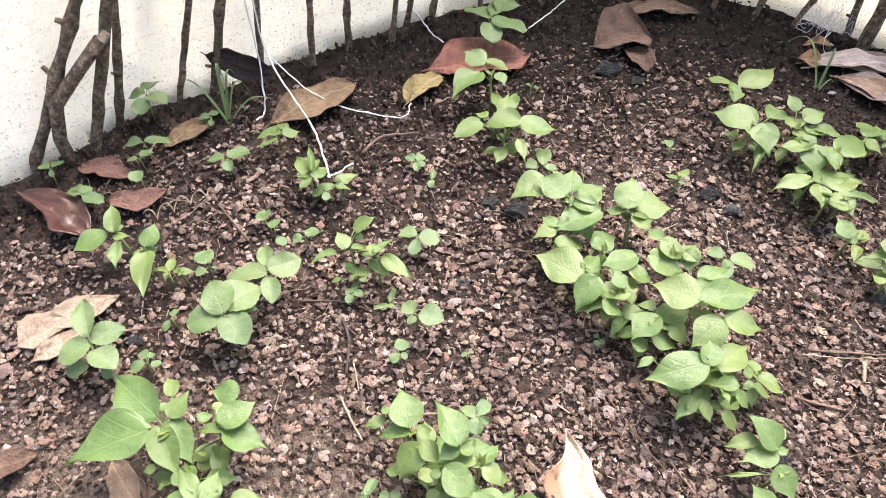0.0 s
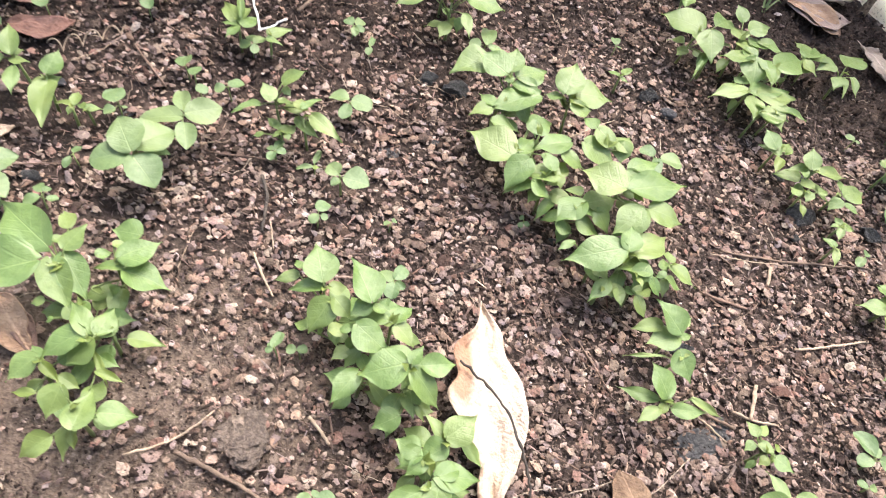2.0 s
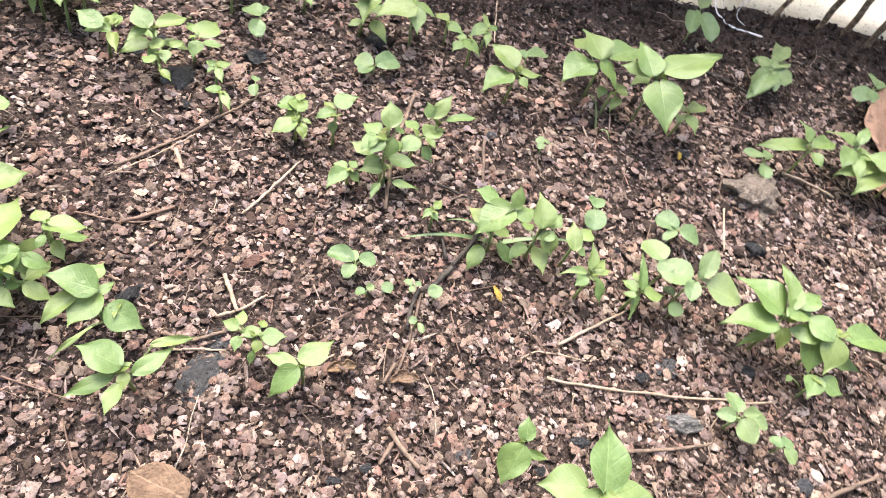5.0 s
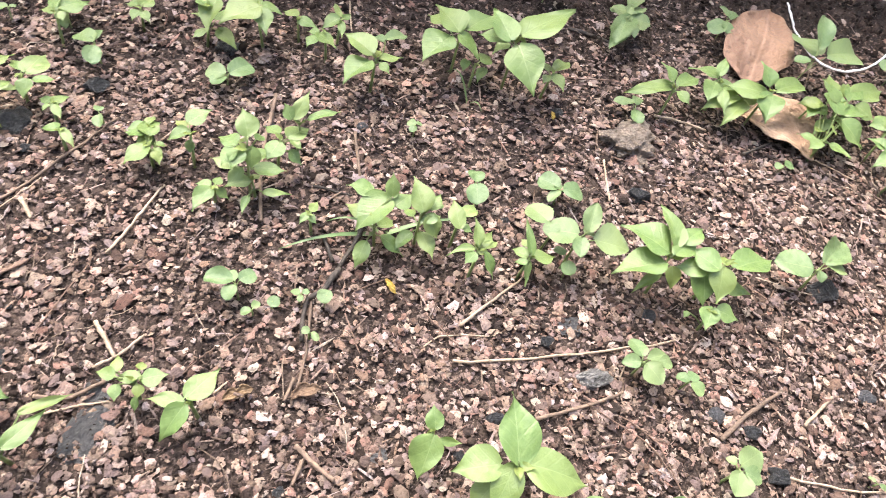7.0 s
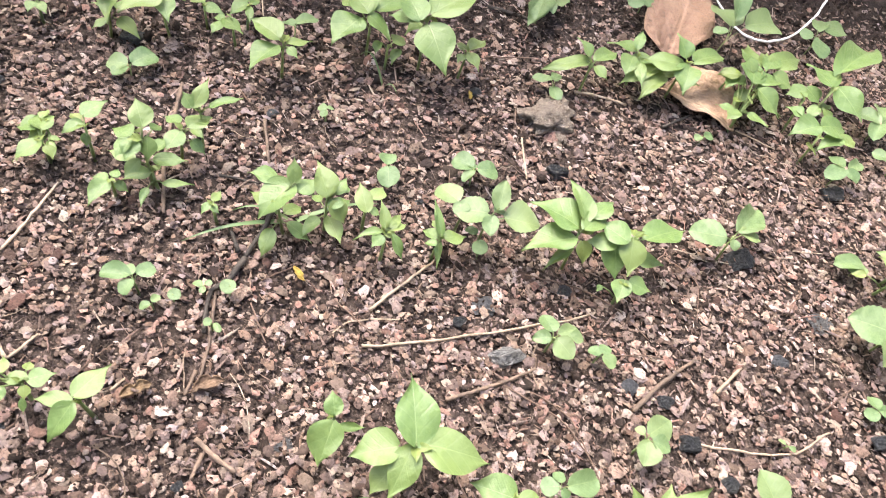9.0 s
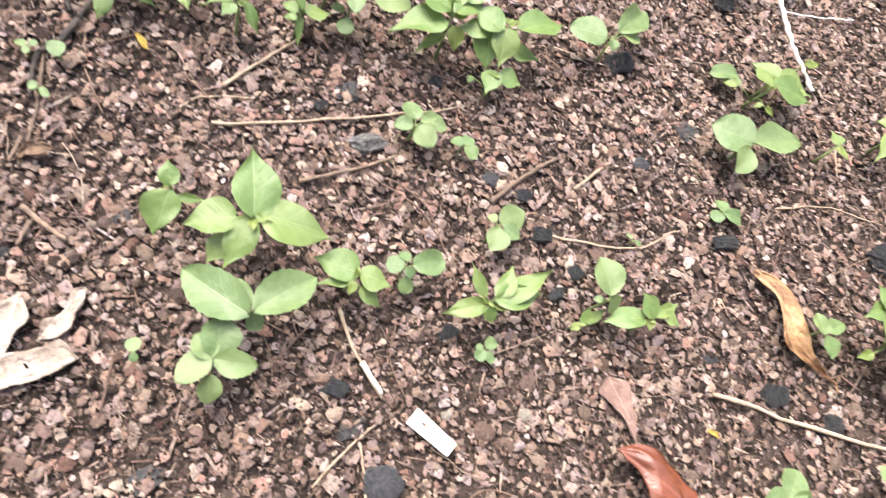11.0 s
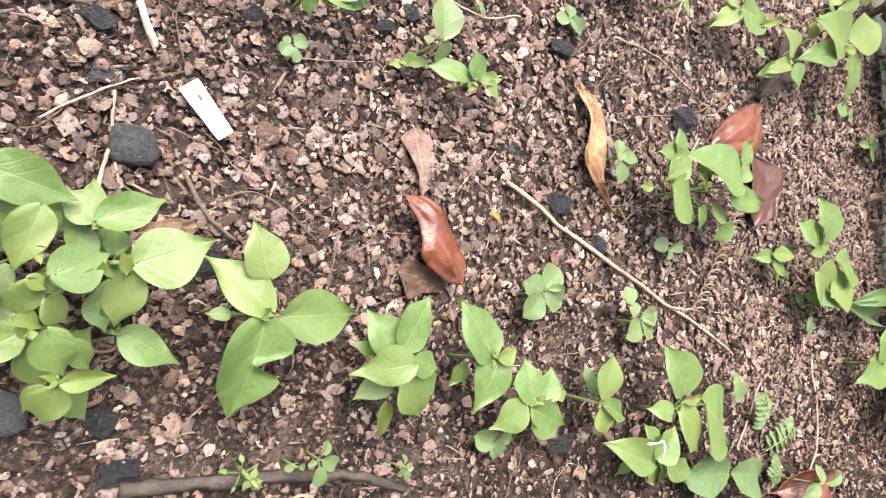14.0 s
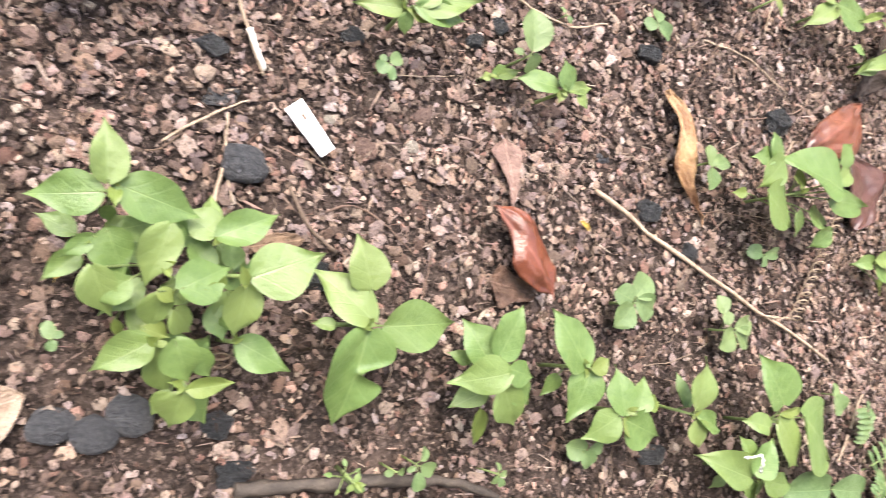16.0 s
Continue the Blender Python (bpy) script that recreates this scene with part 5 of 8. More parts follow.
chilli_at(0.070, 0.194, 54, (-2, 3, 54, -30, -2, 48, 22), (-1, 2, 50, -17, 16, 48, 16), (1, 1, 52, 20, -17, 40, 16), (0, 2, 56, 6, 12, 60, 8), (7, 3, 51, 28, 7, 49, 14), (1, -1, 51, -5, -11, 49, 6))
chilli_at(0.044, 0.196, 38, (-3, 2, 36, -18, -17, 34, 13), (4, -2, 30, 21, -19, 22, 8))
chilli_at(0.069, 0.184, 38, (3, 3, 36, 5, -12, 34, 11), (-3, -11, 34, -19, -17, 28, 13), (7, -5, 36, 11, -14, 34, 4))
chilli_at(0.091, 0.156, 46, (-1, 1, 44, -12, 15, 48, 7), (0, 1, 48, 17, 13, 52, 16), (1, -2, 44, -14, -10, 41, 13), (10, 2, 42, 22, -12, 36, 7))
chilli_at(0.080, 0.145, 44, (-4, 4, 42, -17, 13, 40, 12), (-3, 7, 42, -14, -2, 40, 11), (1, 1, 42, -11, -7, 40, 9), (0, 2, 42, 3, -7, 40, 7, "young"))
chilli_at(0.082, 0.131, 46, (3, 6, 44, 29, 7, 41, 16), (5, 6, 44, 18, 15, 41, 12), (6, 3, 44, 0, -18, 41, 16), (-5, -2, 44, -28, -12, 41, 10), (12, -3, 44, 10, -14, 34, 11))
weed_at(0.004, 0.220, 14, (-2, 0, 13, -8, 1, 13, 6), (-1, 0, 13, 5, 2, 13, 6))
weed_at(-0.011, 0.219, 18, (-1, 1, 17, 3, 12, 16, 7), (-1, 0, 17, -5, -2, 16, 4), (-1, 2, 17, -4, 4, 16, 4))
weed_at(0.021, 0.127, 18, (-1, 1, 17, -10, 2, 16, 9), (1, 2, 17, 12, 2, 16, 10), (0, -1, 17, 1, -4, 16, 3), (0, 4, 17, 1, 8, 16, 4))
weed_at(-0.110, 0.463, 16, (-1, 0, 15, -3, 13, 14, 13))
weed_at(-0.101, 0.454, 16, (-1, 0, 15, -1, 11, 14, 10))
weed_at(-0.149, 0.414, 24, (1, -4, 23, -6, 10, 22, 15), (7, -10, 23, 9, -7, 22, 4), (2, -12, 23, -6, -15, 22, 8))
broad_at(-0.097, 0.393, 34, (0, -1, 32, -30, -3, 31, 20), (2, 3, 32, 26, 13, 31, 21), (0, 6, 32, -7, 27, 31, 12), (3, -7, 32, 9, -30, 31, 14))
broad_at(-0.120, 0.356, 40, (1, -9, 42, -13, 16, 46, 23), (-1, -3, 38, 21, 21, 36, 27), (-2, -8, 38, -27, -13, 36, 24), (1, -10, 38, 18, -27, 30, 23), (3, 1, 32, 21, 4, 28, 13))
weed_at(-0.073, 0.440, 20, (1, 1, 19, 10, 9, 18, 11), (-2, -1, 19, -10, -3, 18, 8))
weed_at(-0.096, 0.441, 18, (-1, -2, 17, 8, -5, 16, 9))
chilli_at(-0.033, 0.413, 42, (5, 10, 44, 20, 14, 56, 15), (-1, -8, 42, -8, 5, 48, 12), (-9, -11, 40, -29, -16, 38, 9), (4, -7, 40, 14, -1, 38, 9), (15, -6, 40, 27, -10, 38, 9, "young"), (21, -11, 40, 34, 6, 38, 7), (6, 9, 40, 12, 3, 38, 6))
chilli_at(-0.011, 0.400, 34, (6, 4, 32, 30, -17, 31, 12), (-4, 4, 32, -13, 19, 31, 13), (-6, 5, 26, 13, -6, 20, 9))
chilli_at(-0.026, 0.394, 22, (-1, 2, 21, -13, 16, 20, 7), (0, 0, 21, 10, 10, 20, 10), (0, -1, 21, -7, -4, 20, 6), (4, -1, 21, 6, -7, 20, 5), (-13, -3, 21, -21, -5, 20, 6))
weed_at(0.023, 0.433, 22, (-2, 3, 21, -17, 6, 20, 15), (1, 3, 21, 17, -1, 20, 16), (-2, -2, 21, -5, -16, 20, 10))
weed_at(-0.030, 0.381, 14, (-1, 2, 13, -6, 4, 13, 5), (0, 2, 13, 4, 12, 13, 6), (-1, 0, 13, -3, -8, 13, 7), (1, 0, 13, 8, 2, 13, 6))
weed_at(-0.000, 0.372, 14, (0, 1, 13, 3, 15, 13, 5), (-1, -2, 13, -13, -4, 13, 4), (-1, -3, 13, 4, -2, 13, 5, "young"))
broad_at(0.020, 0.351, 30, (-1, 2, 28, -9, 12, 27, 12), (3, -1, 28, 21, -5, 27, 17), (0, -3, 28, -6, -7, 27, 7))
weed_at(0.007, 0.323, 20, (0, 3, 19, 4, 13, 18, 10), (-1, 0, 19, -4, -7, 18, 7), (2, -1, 19, 7, -2, 18, 5))
weed_at(0.059, 0.327, 10, (-1, 1, 10, -5, -1, 9, 4), (1, 2, 10, 4, 4, 9, 4))
chilli_at(0.257, 0.495, 20, (-1, 1, 19, -9, 8, 18, 8), (3, 3, 19, 15, 17, 18, 8), (0, -2, 19, 7, -4, 18, 5))
chilli_at(0.374, 0.508, 44, (3, 2, 44, -2, -26, 34, 22), (2, 10, 42, 1, 36, 40, 19), (6, -8, 42, 23, 5, 40, 16), (9, -11, 42, 19, -25, 40, 13), (-2, 2, 42, -26, 8, 40, 18))
chilli_at(0.342, 0.522, 34, (6, 11, 32, -21, -28, 31, 7))
chilli_at(0.365, 0.476, 34, (2, 5, 32, -35, -6, 31, 15), (1, 12, 32, -6, 22, 31, 9), (4, 1, 32, 47, 13, 31, 18), (7, -5, 32, 1, -28, 31, 18), (11, -1, 32, 49, 3, 31, 23), (-3, 3, 20, -12, -8, 16, 6))
chilli_at(0.387, 0.454, 34, (-16, -3, 32, 12, -2, 31, 21), (1, 9, 32, 24, 9, 31, 9))
chilli_at(0.379, 0.416, 32, (-6, -5, 34, -13, 12, 40, 14), (-2, -8, 30, -15, 5, 29, 11), (1, -4, 30, 13, 9, 29, 11), (-3, -11, 30, -11, -26, 29, 8, "young"), (4, -7, 30, 14, 5, 29, 6))
chilli_at(0.399, 0.390, 36, (-5, -2, 38, -2, 15, 46, 14), (3, -1, 34, 32, 0, 32, 11), (-4, 2, 34, -22, 1, 32, 7))
chilli_at(0.389, 0.373, 28, (8, 4, 27, 4, 17, 25, 10), (7, -1, 27, 0, -9, 25, 8), (-8, -5, 27, -8, 7, 25, 9), (12, 0, 27, 25, 4, 25, 7), (-8, -14, 27, -7, -25, 25, 6, "young"))
chilli_at(0.420, 0.374, 30, (-1, -9, 30, -12, -14, 24, 10), (4, -1, 28, 27, 7, 27, 17), (5, 3, 28, 8, 17, 27, 9), (2, -10, 28, 13, -17, 27, 9))
chilli_at(0.429, 0.526, 36, (-2, -2, 34, -13, 14, 32, 14), (9, 4, 34, 19, -12, 32, 14), (13, 8, 34, 31, 29, 32, 19))
chilli_at(0.476, 0.520, 34, (8, 12, 32, 35, 30, 31, 24), (-4, -6, 32, -15, -20, 31, 13), (8, -4, 32, 7, -25, 31, 9), (0, -9, 32, -10, -31, 31, 5), (-4, 10, 32, -23, 5, 31, 15))
weed_at(0.523, 0.468, 34, (6, 11, 32, 33, 26, 31, 23), (3, -1, 32, -9, -4, 31, 12), (5, -3, 32, 21, -8, 31, 9))
weed_at(0.476, 0.453, 14, (1, 2, 13, -6, 6, 13, 8), (2, 1, 13, 5, -2, 13, 4))
weed_at(0.496, 0.416, 20, (0, 2, 19, -9, 9, 18, 11), (3, 4, 19, 11, 18, 18, 12), (2, -1, 19, 18, -1, 18, 14), (-1, 0, 19, -12, -12, 18, 7))
chilli_at(0.249, 0.240, 34, (2, -4, 36, -13, 15, 46, 17), (2, -5, 32, -21, -10, 31, 17), (3, 6, 32, 16, 12, 31, 11), (2, -5, 32, 13, -2, 31, 6), (-8, 3, 32, -29, 1, 31, 10))
chilli_at(0.252, 0.222, 32, (-2, 4, 32, 5, -16, 26, 16), (-13, 0, 30, -39, 1, 29, 3))
chilli_at(0.233, 0.191, 32, (1, 1, 34, -8, 20, 44, 17), (-4, 1, 30, -28, 9, 29, 8), (-4, -5, 30, -20, -14, 29, 8), (4, -5, 30, 28, -6, 29, 9), (1, -2, 30, -4, -9, 29, 6, "young"), (21, 4, 26, 43, -6, 22, 6), (-2, 2, 30, 8, 1, 29, 5))
chilli_at(0.426, 0.271, 26, (-1, -1, 25, -20, 5, 23, 13), (7, 9, 25, 2, 22, 23, 10), (7, 6, 25, 20, 20, 23, 13), (-2, -6, 25, -6, -15, 23, 7, "young"))
chilli_at(-0.137, 0.253, 50, (-7, 9, 52, -48, 43, 50, 24), (-11, 0, 50, -61, -16, 44, 30), (-5, 3, 48, 10, -25, 40, 18), (1, 9, 50, 10, 25, 54, 14), (1, 7, 48, 18, -17, 38, 18), (-1, 25, 48, -10, 41, 45, 10), (3, -1, 48, -11, 4, 45, 11, "young"), (-8, 15, 48, -3, 22, 45, 7))
chilli_at(-0.107, 0.258, 46, (10, 21, 44, -10, 26, 41, 15), (2, 1, 48, 23, 15, 50, 19), (6, -5, 44, 33, -12, 41, 19), (5, -3, 44, -14, -1, 41, 8), (-5, 13, 44, 3, 16, 41, 7), (-13, 5, 44, -5, 10, 41, 7), (0, -9, 32, -3, -14, 26, 6), (-13, -13, 34, -7, -11, 28, 6))
chilli_at(-0.121, 0.231, 40, (0, 3, 38, 1, -12, 36, 11), (-8, -1, 38, -1, -9, 36, 8), (-21, 3, 38, -29, 1, 36, 6), (-13, -9, 38, -18, -10, 36, 4))
chilli_at(-0.104, 0.220, 40, (-1, -2, 38, 1, 9, 36, 8))
broad_at(-0.208, 0.323, 36, (-3, 8, 38, -15, 36, 44, 15), (-1, 5, 34, 18, 17, 32, 17), (-3, 3, 34, -21, -9, 32, 20), (2, -4, 34, 20, -15, 32, 18), (-3, -10, 26, -19, -14, 22, 11), (10, -10, 24, 10, -17, 18, 9))
weed_at(-0.174, 0.320, 20, (-1, 3, 19, -7, 10, 18, 7), (1, 3, 19, 2, 8, 18, 5), (-1, -2, 19, -11, -6, 18, 9), (4, -3, 19, 10, 0, 18, 6))
chilli_at(-0.221, 0.432, 34, (-1, -1, 36, -8, 21, 46, 14), (-8, -1, 32, -35, -16, 31, 20), (-2, -4, 32, 10, -1, 31, 9), (-5, 5, 32, 3, 10, 31, 7), (2, -10, 32, 8, -35, 31, 10))
chilli_at(-0.194, 0.414, 34, (0, 2, 36, 5, 20, 44, 15), (-3, -1, 32, -11, -2, 31, 6), (1, -1, 32, 4, -39, 31, 20), (1, -1, 32, 8, 6, 31, 7))
chilli_at(-0.177, 0.401, 20, (0, 3, 19, -2, 20, 18, 8), (-2, 3, 19, -15, 6, 18, 6), (0, 1, 19, -2, -6, 18, 5))
chilli_at(-0.168, 0.403, 18, (-3, 2, 17, 10, 4, 16, 7), (-4, 1, 17, -6, 9, 16, 6))
weed_at(-0.272, 0.489, 18, (-2, 1, 17, -14, 7, 16, 10), (0, 2, 17, 3, 12, 16, 10), (2, -1, 17, 20, -6, 16, 12), (-2, 5, 17, -11, 11, 16, 9))
weed_at(-0.238, 0.605, 40, (-2, 7, 38, -1, 26, 36, 18), (-2, 0, 38, -18, 1, 36, 15), (1, -9, 38, -5, -25, 36, 16), (2, -4, 38, 21, -9, 36, 19))
weed_at(-0.183, 0.602, 14, (-1, 0, 13, -11, 1, 13, 10), (1, 3, 13, 4, 11, 13, 8), (1, -4, 13, 3, -12, 13, 5))
weed_at(-0.234, 0.557, 20, (-3, -1, 19, -18, 1, 18, 12), (0, 2, 19, 22, 3, 18, 11))
weed_at(-0.234, 0.537, 18, (-2, -2, 17, -11, -2, 16, 9), (1, 1, 17, 9, 10, 16, 11))
weed_at(-0.228, 0.512, 22, (-1, 2, 21, 1, -10, 20, 12))
weed_at(-0.153, 0.531, 22, (-3, 1, 21, -18, 3, 20, 14), (1, 4, 21, 17, 16, 20, 15), (1, -2, 21, 6, -13, 20, 10))
chilli_at(-0.110, 0.563, 26, (3, -1, 25, -20, -3, 23, 17), (6, -3, 25, 21, 4, 23, 12), (1, -9, 25, -16, -17, 23, 9), (7, 3, 25, -2, 15, 23, 11))
chilli_at(-0.073, 0.504, 32, (3, -2, 34, -1, 20, 46, 6), (-1, -2, 30, -17, 26, 29, 13), (4, -7, 30, 13, 10, 29, 14), (-1, -6, 30, -13, -2, 29, 8), (1, -7, 30, -8, -19, 29, 9), (3, 2, 30, 5, 22, 29, 8))
weed_at(-0.061, 0.495, 16, (-1, 3, 15, -4, 12, 14, 9), (-2, 0, 15, -11, -3, 14, 9), (2, 0, 15, 7, 11, 14, 10), (1, -1, 15, 2, -10, 14, 7))
chilli_at(-0.047, 0.499, 24, (-3, 1, 23, 16, 12, 22, 11), (-3, -4, 23, 10, -8, 22, 8))
weed_at(0.020, 0.536, 14, (-1, 1, 13, -8, 8, 13, 9), (2, 1, 13, 7, 9, 13, 9), (1, -2, 13, 2, -12, 13, 7), (2, -1, 13, 9, -6, 13, 8))
weed_at(0.036, 0.515, 12, (-1, -1, 11, 2, 12, 11, 5), (0, -2, 11, -2, -10, 11, 6))
chilli_at(0.333, 0.599, 36, (2, 16, 34, -15, 33, 32, 18), (10, 6, 38, 53, 34, 44, 24), (0, -11, 34, 3, 17, 40, 12), (0, -7, 34, 12, 9, 32, 13))
chilli_at(0.331, 0.541, 42, (4, 2, 40, -28, 26, 38, 30), (9, -3, 44, 8, -33, 34, 23), (20, 10, 40, 41, 29, 38, 21), (4, -18, 30, -2, -35, 22, 6), (-3, -13, 40, 1, 7, 38, 13))
chilli_at(0.370, 0.534, 44, (6, 21, 46, 1, 36, 54, 13), (8, 9, 46, 30, 16, 50, 17), (3, -9, 42, 7, -27, 40, 14), (-1, 2, 42, 3, 25, 40, 17), (9, -6, 42, 34, 8, 40, 19), (16, -2, 42, 45, -4, 40, 15))
chilli_at(0.398, 0.507, 40, (1, 2, 38, 40, 23, 36, 25), (-6, -5, 38, -19, 1, 36, 11), (0, -1, 38, -8, -21, 36, 10))
chilli_at(0.372, 0.454, 34, (11, 8, 32, 16, -17, 31, 19), (5, 5, 32, -3, 14, 31, 9), (15, 5, 32, 47, 2, 31, 10))
chilli_at(0.450, 0.536, 34, (0, 4, 32, -6, 27, 31, 17), (0, -2, 32, 21, 16, 31, 18), (-3, -6, 32, -15, -19, 31, 11), (-7, -6, 32, -6, 8, 31, 10))
chilli_at(0.099, 0.576, 34, (5, -7, 36, 12, 21, 44, 16), (4, 6, 32, -2, 44, 31, 11), (12, 6, 32, 24, 43, 31, 13))
chilli_at(0.097, 0.624, 44, (-8, 12, 46, -27, 32, 50, 21), (-4, 23, 42, 21, 16, 40, 19), (-11, 4, 42, -40, -24, 40, 27), (6, 3, 42, 13, -12, 40, 12), (-11, 4, 42, -17, -11, 40, 12))
weed_at(0.104, 0.712, 46, (-3, 9, 44, -19, 39, 41, 30), (1, 14, 44, 10, 47, 41, 16), (1, 3, 44, 37, -2, 41, 35), (-2, -2, 44, -2, -30, 41, 22), (8, 25, 44, 33, 52, 41, 27))
chilli_at(0.103, 0.541, 46, (14, 9, 48, -19, 11, 44, 25), (15, 10, 44, 49, 8, 41, 25), (-22, 13, 44, -48, -2, 41, 22), (12, -1, 30, 7, -10, 20, 9), (11, -13, 44, 15, -37, 41, 9), (5, 3, 26, -6, -11, 18, 7, "young"), (-16, 19, 44, -26, 30, 41, 11))
weed_at(0.137, 0.521, 22, (1, -3, 21, 3, 22, 20, 13), (-5, -4, 21, -15, -1, 20, 10), (2, -6, 21, 13, -6, 20, 10))
broad_at(0.817, 0.054, 26, (2, 5, 25, 2, 19, 23, 13), (11, 1, 25, 62, 6, 23, 17), (-4, -3, 25, -51, -3, 23, 19), (3, -4, 25, 2, -23, 23, 18))
weed_at(0.811, 0.137, 28, (7, 7, 27, -20, -5, 25, 14), (9, 0, 27, -9, -24, 25, 17), (17, 5, 27, 46, 12, 25, 12))
weed_at(0.771, -0.594, 12, (1, 0, 11, 10, 8, 11, 11), (0, -1, 11, -7, -10, 11, 11))
weed_at(0.820, -0.690, 16, (5, -1, 15, 19, 6, 14, 15), (4, -4, 15, 27, -26, 14, 10), (0, -2, 15, -2, -22, 14, 19), (0, 1, 15, -11, 14, 14, 8))
weed_at(0.882, -0.545, 18, (1, -2, 17, 11, 6, 16, 12), (3, -2, 17, 9, -17, 16, 15))
weed_at(0.934, -0.674, 16, (0, -1, 15, 12, 4, 14, 12), (1, -4, 15, -3, -17, 14, 13))
weed_at(0.823, -0.641, 10, (-1, 2, 10, -9, 15, 9, 15), (2, -3, 10, 10, -16, 9, 15))
chilli_at(-0.112, 0.208, 42, (-2, 6, 40, -25, -8, 34, 16), (3, 2, 38, -12, -11, 30, 16), (5, 4, 40, 10, 22, 40, 12), (0, 4, 40, -14, 24, 42, 11), (3, -3, 32, 13, -21, 24, 4, "young"))
chilli_at(-0.135, 0.197, 36, (-1, 2, 36, -16, -11, 30, 14), (0, 0, 32, 10, -9, 26, 6, "young"), (0, -16, 26, -15, -14, 24, 5, "young"))
chilli_at(-0.110, 0.169, 40, (-8, 13, 38, -14, -4, 30, 14), (4, -11, 38, 6, 13, 36, 16), (14, -1, 36, 33, 0, 32, 13), (-7, -14, 34, -23, -24, 28, 13), (0, -9, 30, 3, -18, 24, 5, "young"), (6, 23, 34, 21, 19, 30, 5, "young"))
chilli_at(0.777, -0.151, 42, (27, 1, 40, 58, 7, 44, 24), (67, 9, 34, 86, 14, 38, 15), (67, -4, 34, 92, -6, 36, 13), (72, -10, 36, 111, -39, 36, 22), (23, -6, 38, 15, -34, 30, 22), (58, -16, 36, 59, -39, 32, 17), (29, -6, 36, 63, -17, 36, 9), (36, 6, 32, 35, 21, 28, 12), (40, 12, 34, 34, 32, 30, 12, "young"), (14, 8, 24, 27, -4, 22, 8, "young"))
chilli_at(0.817, -0.198, 38, (20, 0, 36, 13, -18, 32, 15), (15, -1, 36, 2, 15, 34, 15), (-11, -5, 28, -6, 10, 28, 12), (-9, 0, 28, -2, -17, 24, 14))
chilli_at(0.778, -0.218, 34, (15, 1, 34, -4, 22, 30, 20), (15, 0, 34, 35, -26, 32, 22), (16, -22, 30, -3, -4, 26, 14), (15, -20, 30, 28, -37, 28, 15), (-5, 6, 26, -5, -7, 20, 9, "young"))
chilli_at(0.835, -0.218, 46, (6, 1, 44, 32, 25, 44, 24), (24, -1, 48, 112, -35, 50, 32), (9, -4, 44, -13, -33, 40, 27))
weed_at(0.951, -0.205, 24, (11, 2, 23, 43, 2, 22, 16), (18, -5, 23, 45, -26, 22, 21), (-2, 6, 23, -5, 19, 22, 13), (-4, -1, 23, -29, -6, 22, 18))
weed_at(0.763, -0.248, 22, (6, 0, 21, 16, 11, 20, 14), (4, -2, 21, -13, 11, 20, 14), (2, -3, 21, 0, -16, 20, 13), (7, -5, 21, 24, -16, 20, 11))
weed_at(0.852, -0.276, 24, (2, 0, 23, 9, 20, 22, 20), (0, -1, 23, -23, 3, 22, 14), (2, -3, 23, 17, -21, 22, 19), (7, -1, 23, 33, 0, 22, 14))
weed_at(0.811, -0.297, 16, (6, 7, 15, 8, 20, 14, 12), (0, 3, 15, 8, 10, 14, 10), (4, -1, 15, 16, -17, 14, 14), (2, -5, 15, -5, -13, 14, 10))
chilli_at(0.660, -0.298, 34, (1, 0, 34, 13, 18, 32, 16), (4, -1, 34, 17, -39, 30, 21), (-8, 25, 26, -9, 34, 22, 7, "young"), (-9, -1, 24, -13, 4, 20, 4, "young"), (-12, -4, 24, -8, -16, 20, 7, "young"), (64, -31, 18, 79, -47, 16, 7, "young"))
weed(-0.309, 0.521, 20, (158, 16, 17), (67, 15, 18), (-63, 2, 15))
weed(-0.167, 0.361, 16, (-112, 11, 13), (84, 10, 13))
weed(0.141, 0.638, 16, (7, 8, 13), (135, 7, 16))
weed(0.264, 0.545, 12, (86, 14, 11), (0, 4, 10))
weed(0.494, -0.245, 8, (63, 4, 6), (-90, 4, 8))
chilli(0.192, -0.084, 40, (18, 13, 41), (-168, 14, 32), (-45, 17, 36))
weed(0.139, -0.127, 20, (169, 5, 19), (-31, 6, 20), (-135, 7, 18))
broad(0.446, -0.748, 40, (162, 20, 32), (-37, 26, 47), (54, 17, 38))
weed(0.217, -0.315, 24, (-6, 10, 20), (-70, 12, 21), (-138, 13, 22), (149, 6, 23))
weed(0.209, -0.311, 16, (127, 5, 15), (-51, 6, 13))
weed(0.240, -0.364, 20, (14, 4, 15), (-53, 5, 19), (-120, 8, 19), (-166, 4, 17))
chilli(0.193, -0.291, 24, (18, 3, 25), (180, 6, 23), (-90, 9, 21))
chilli(0.919, -0.566, 32, (161, 37, 27), (-20, 47, 30), (135, 20, 31))


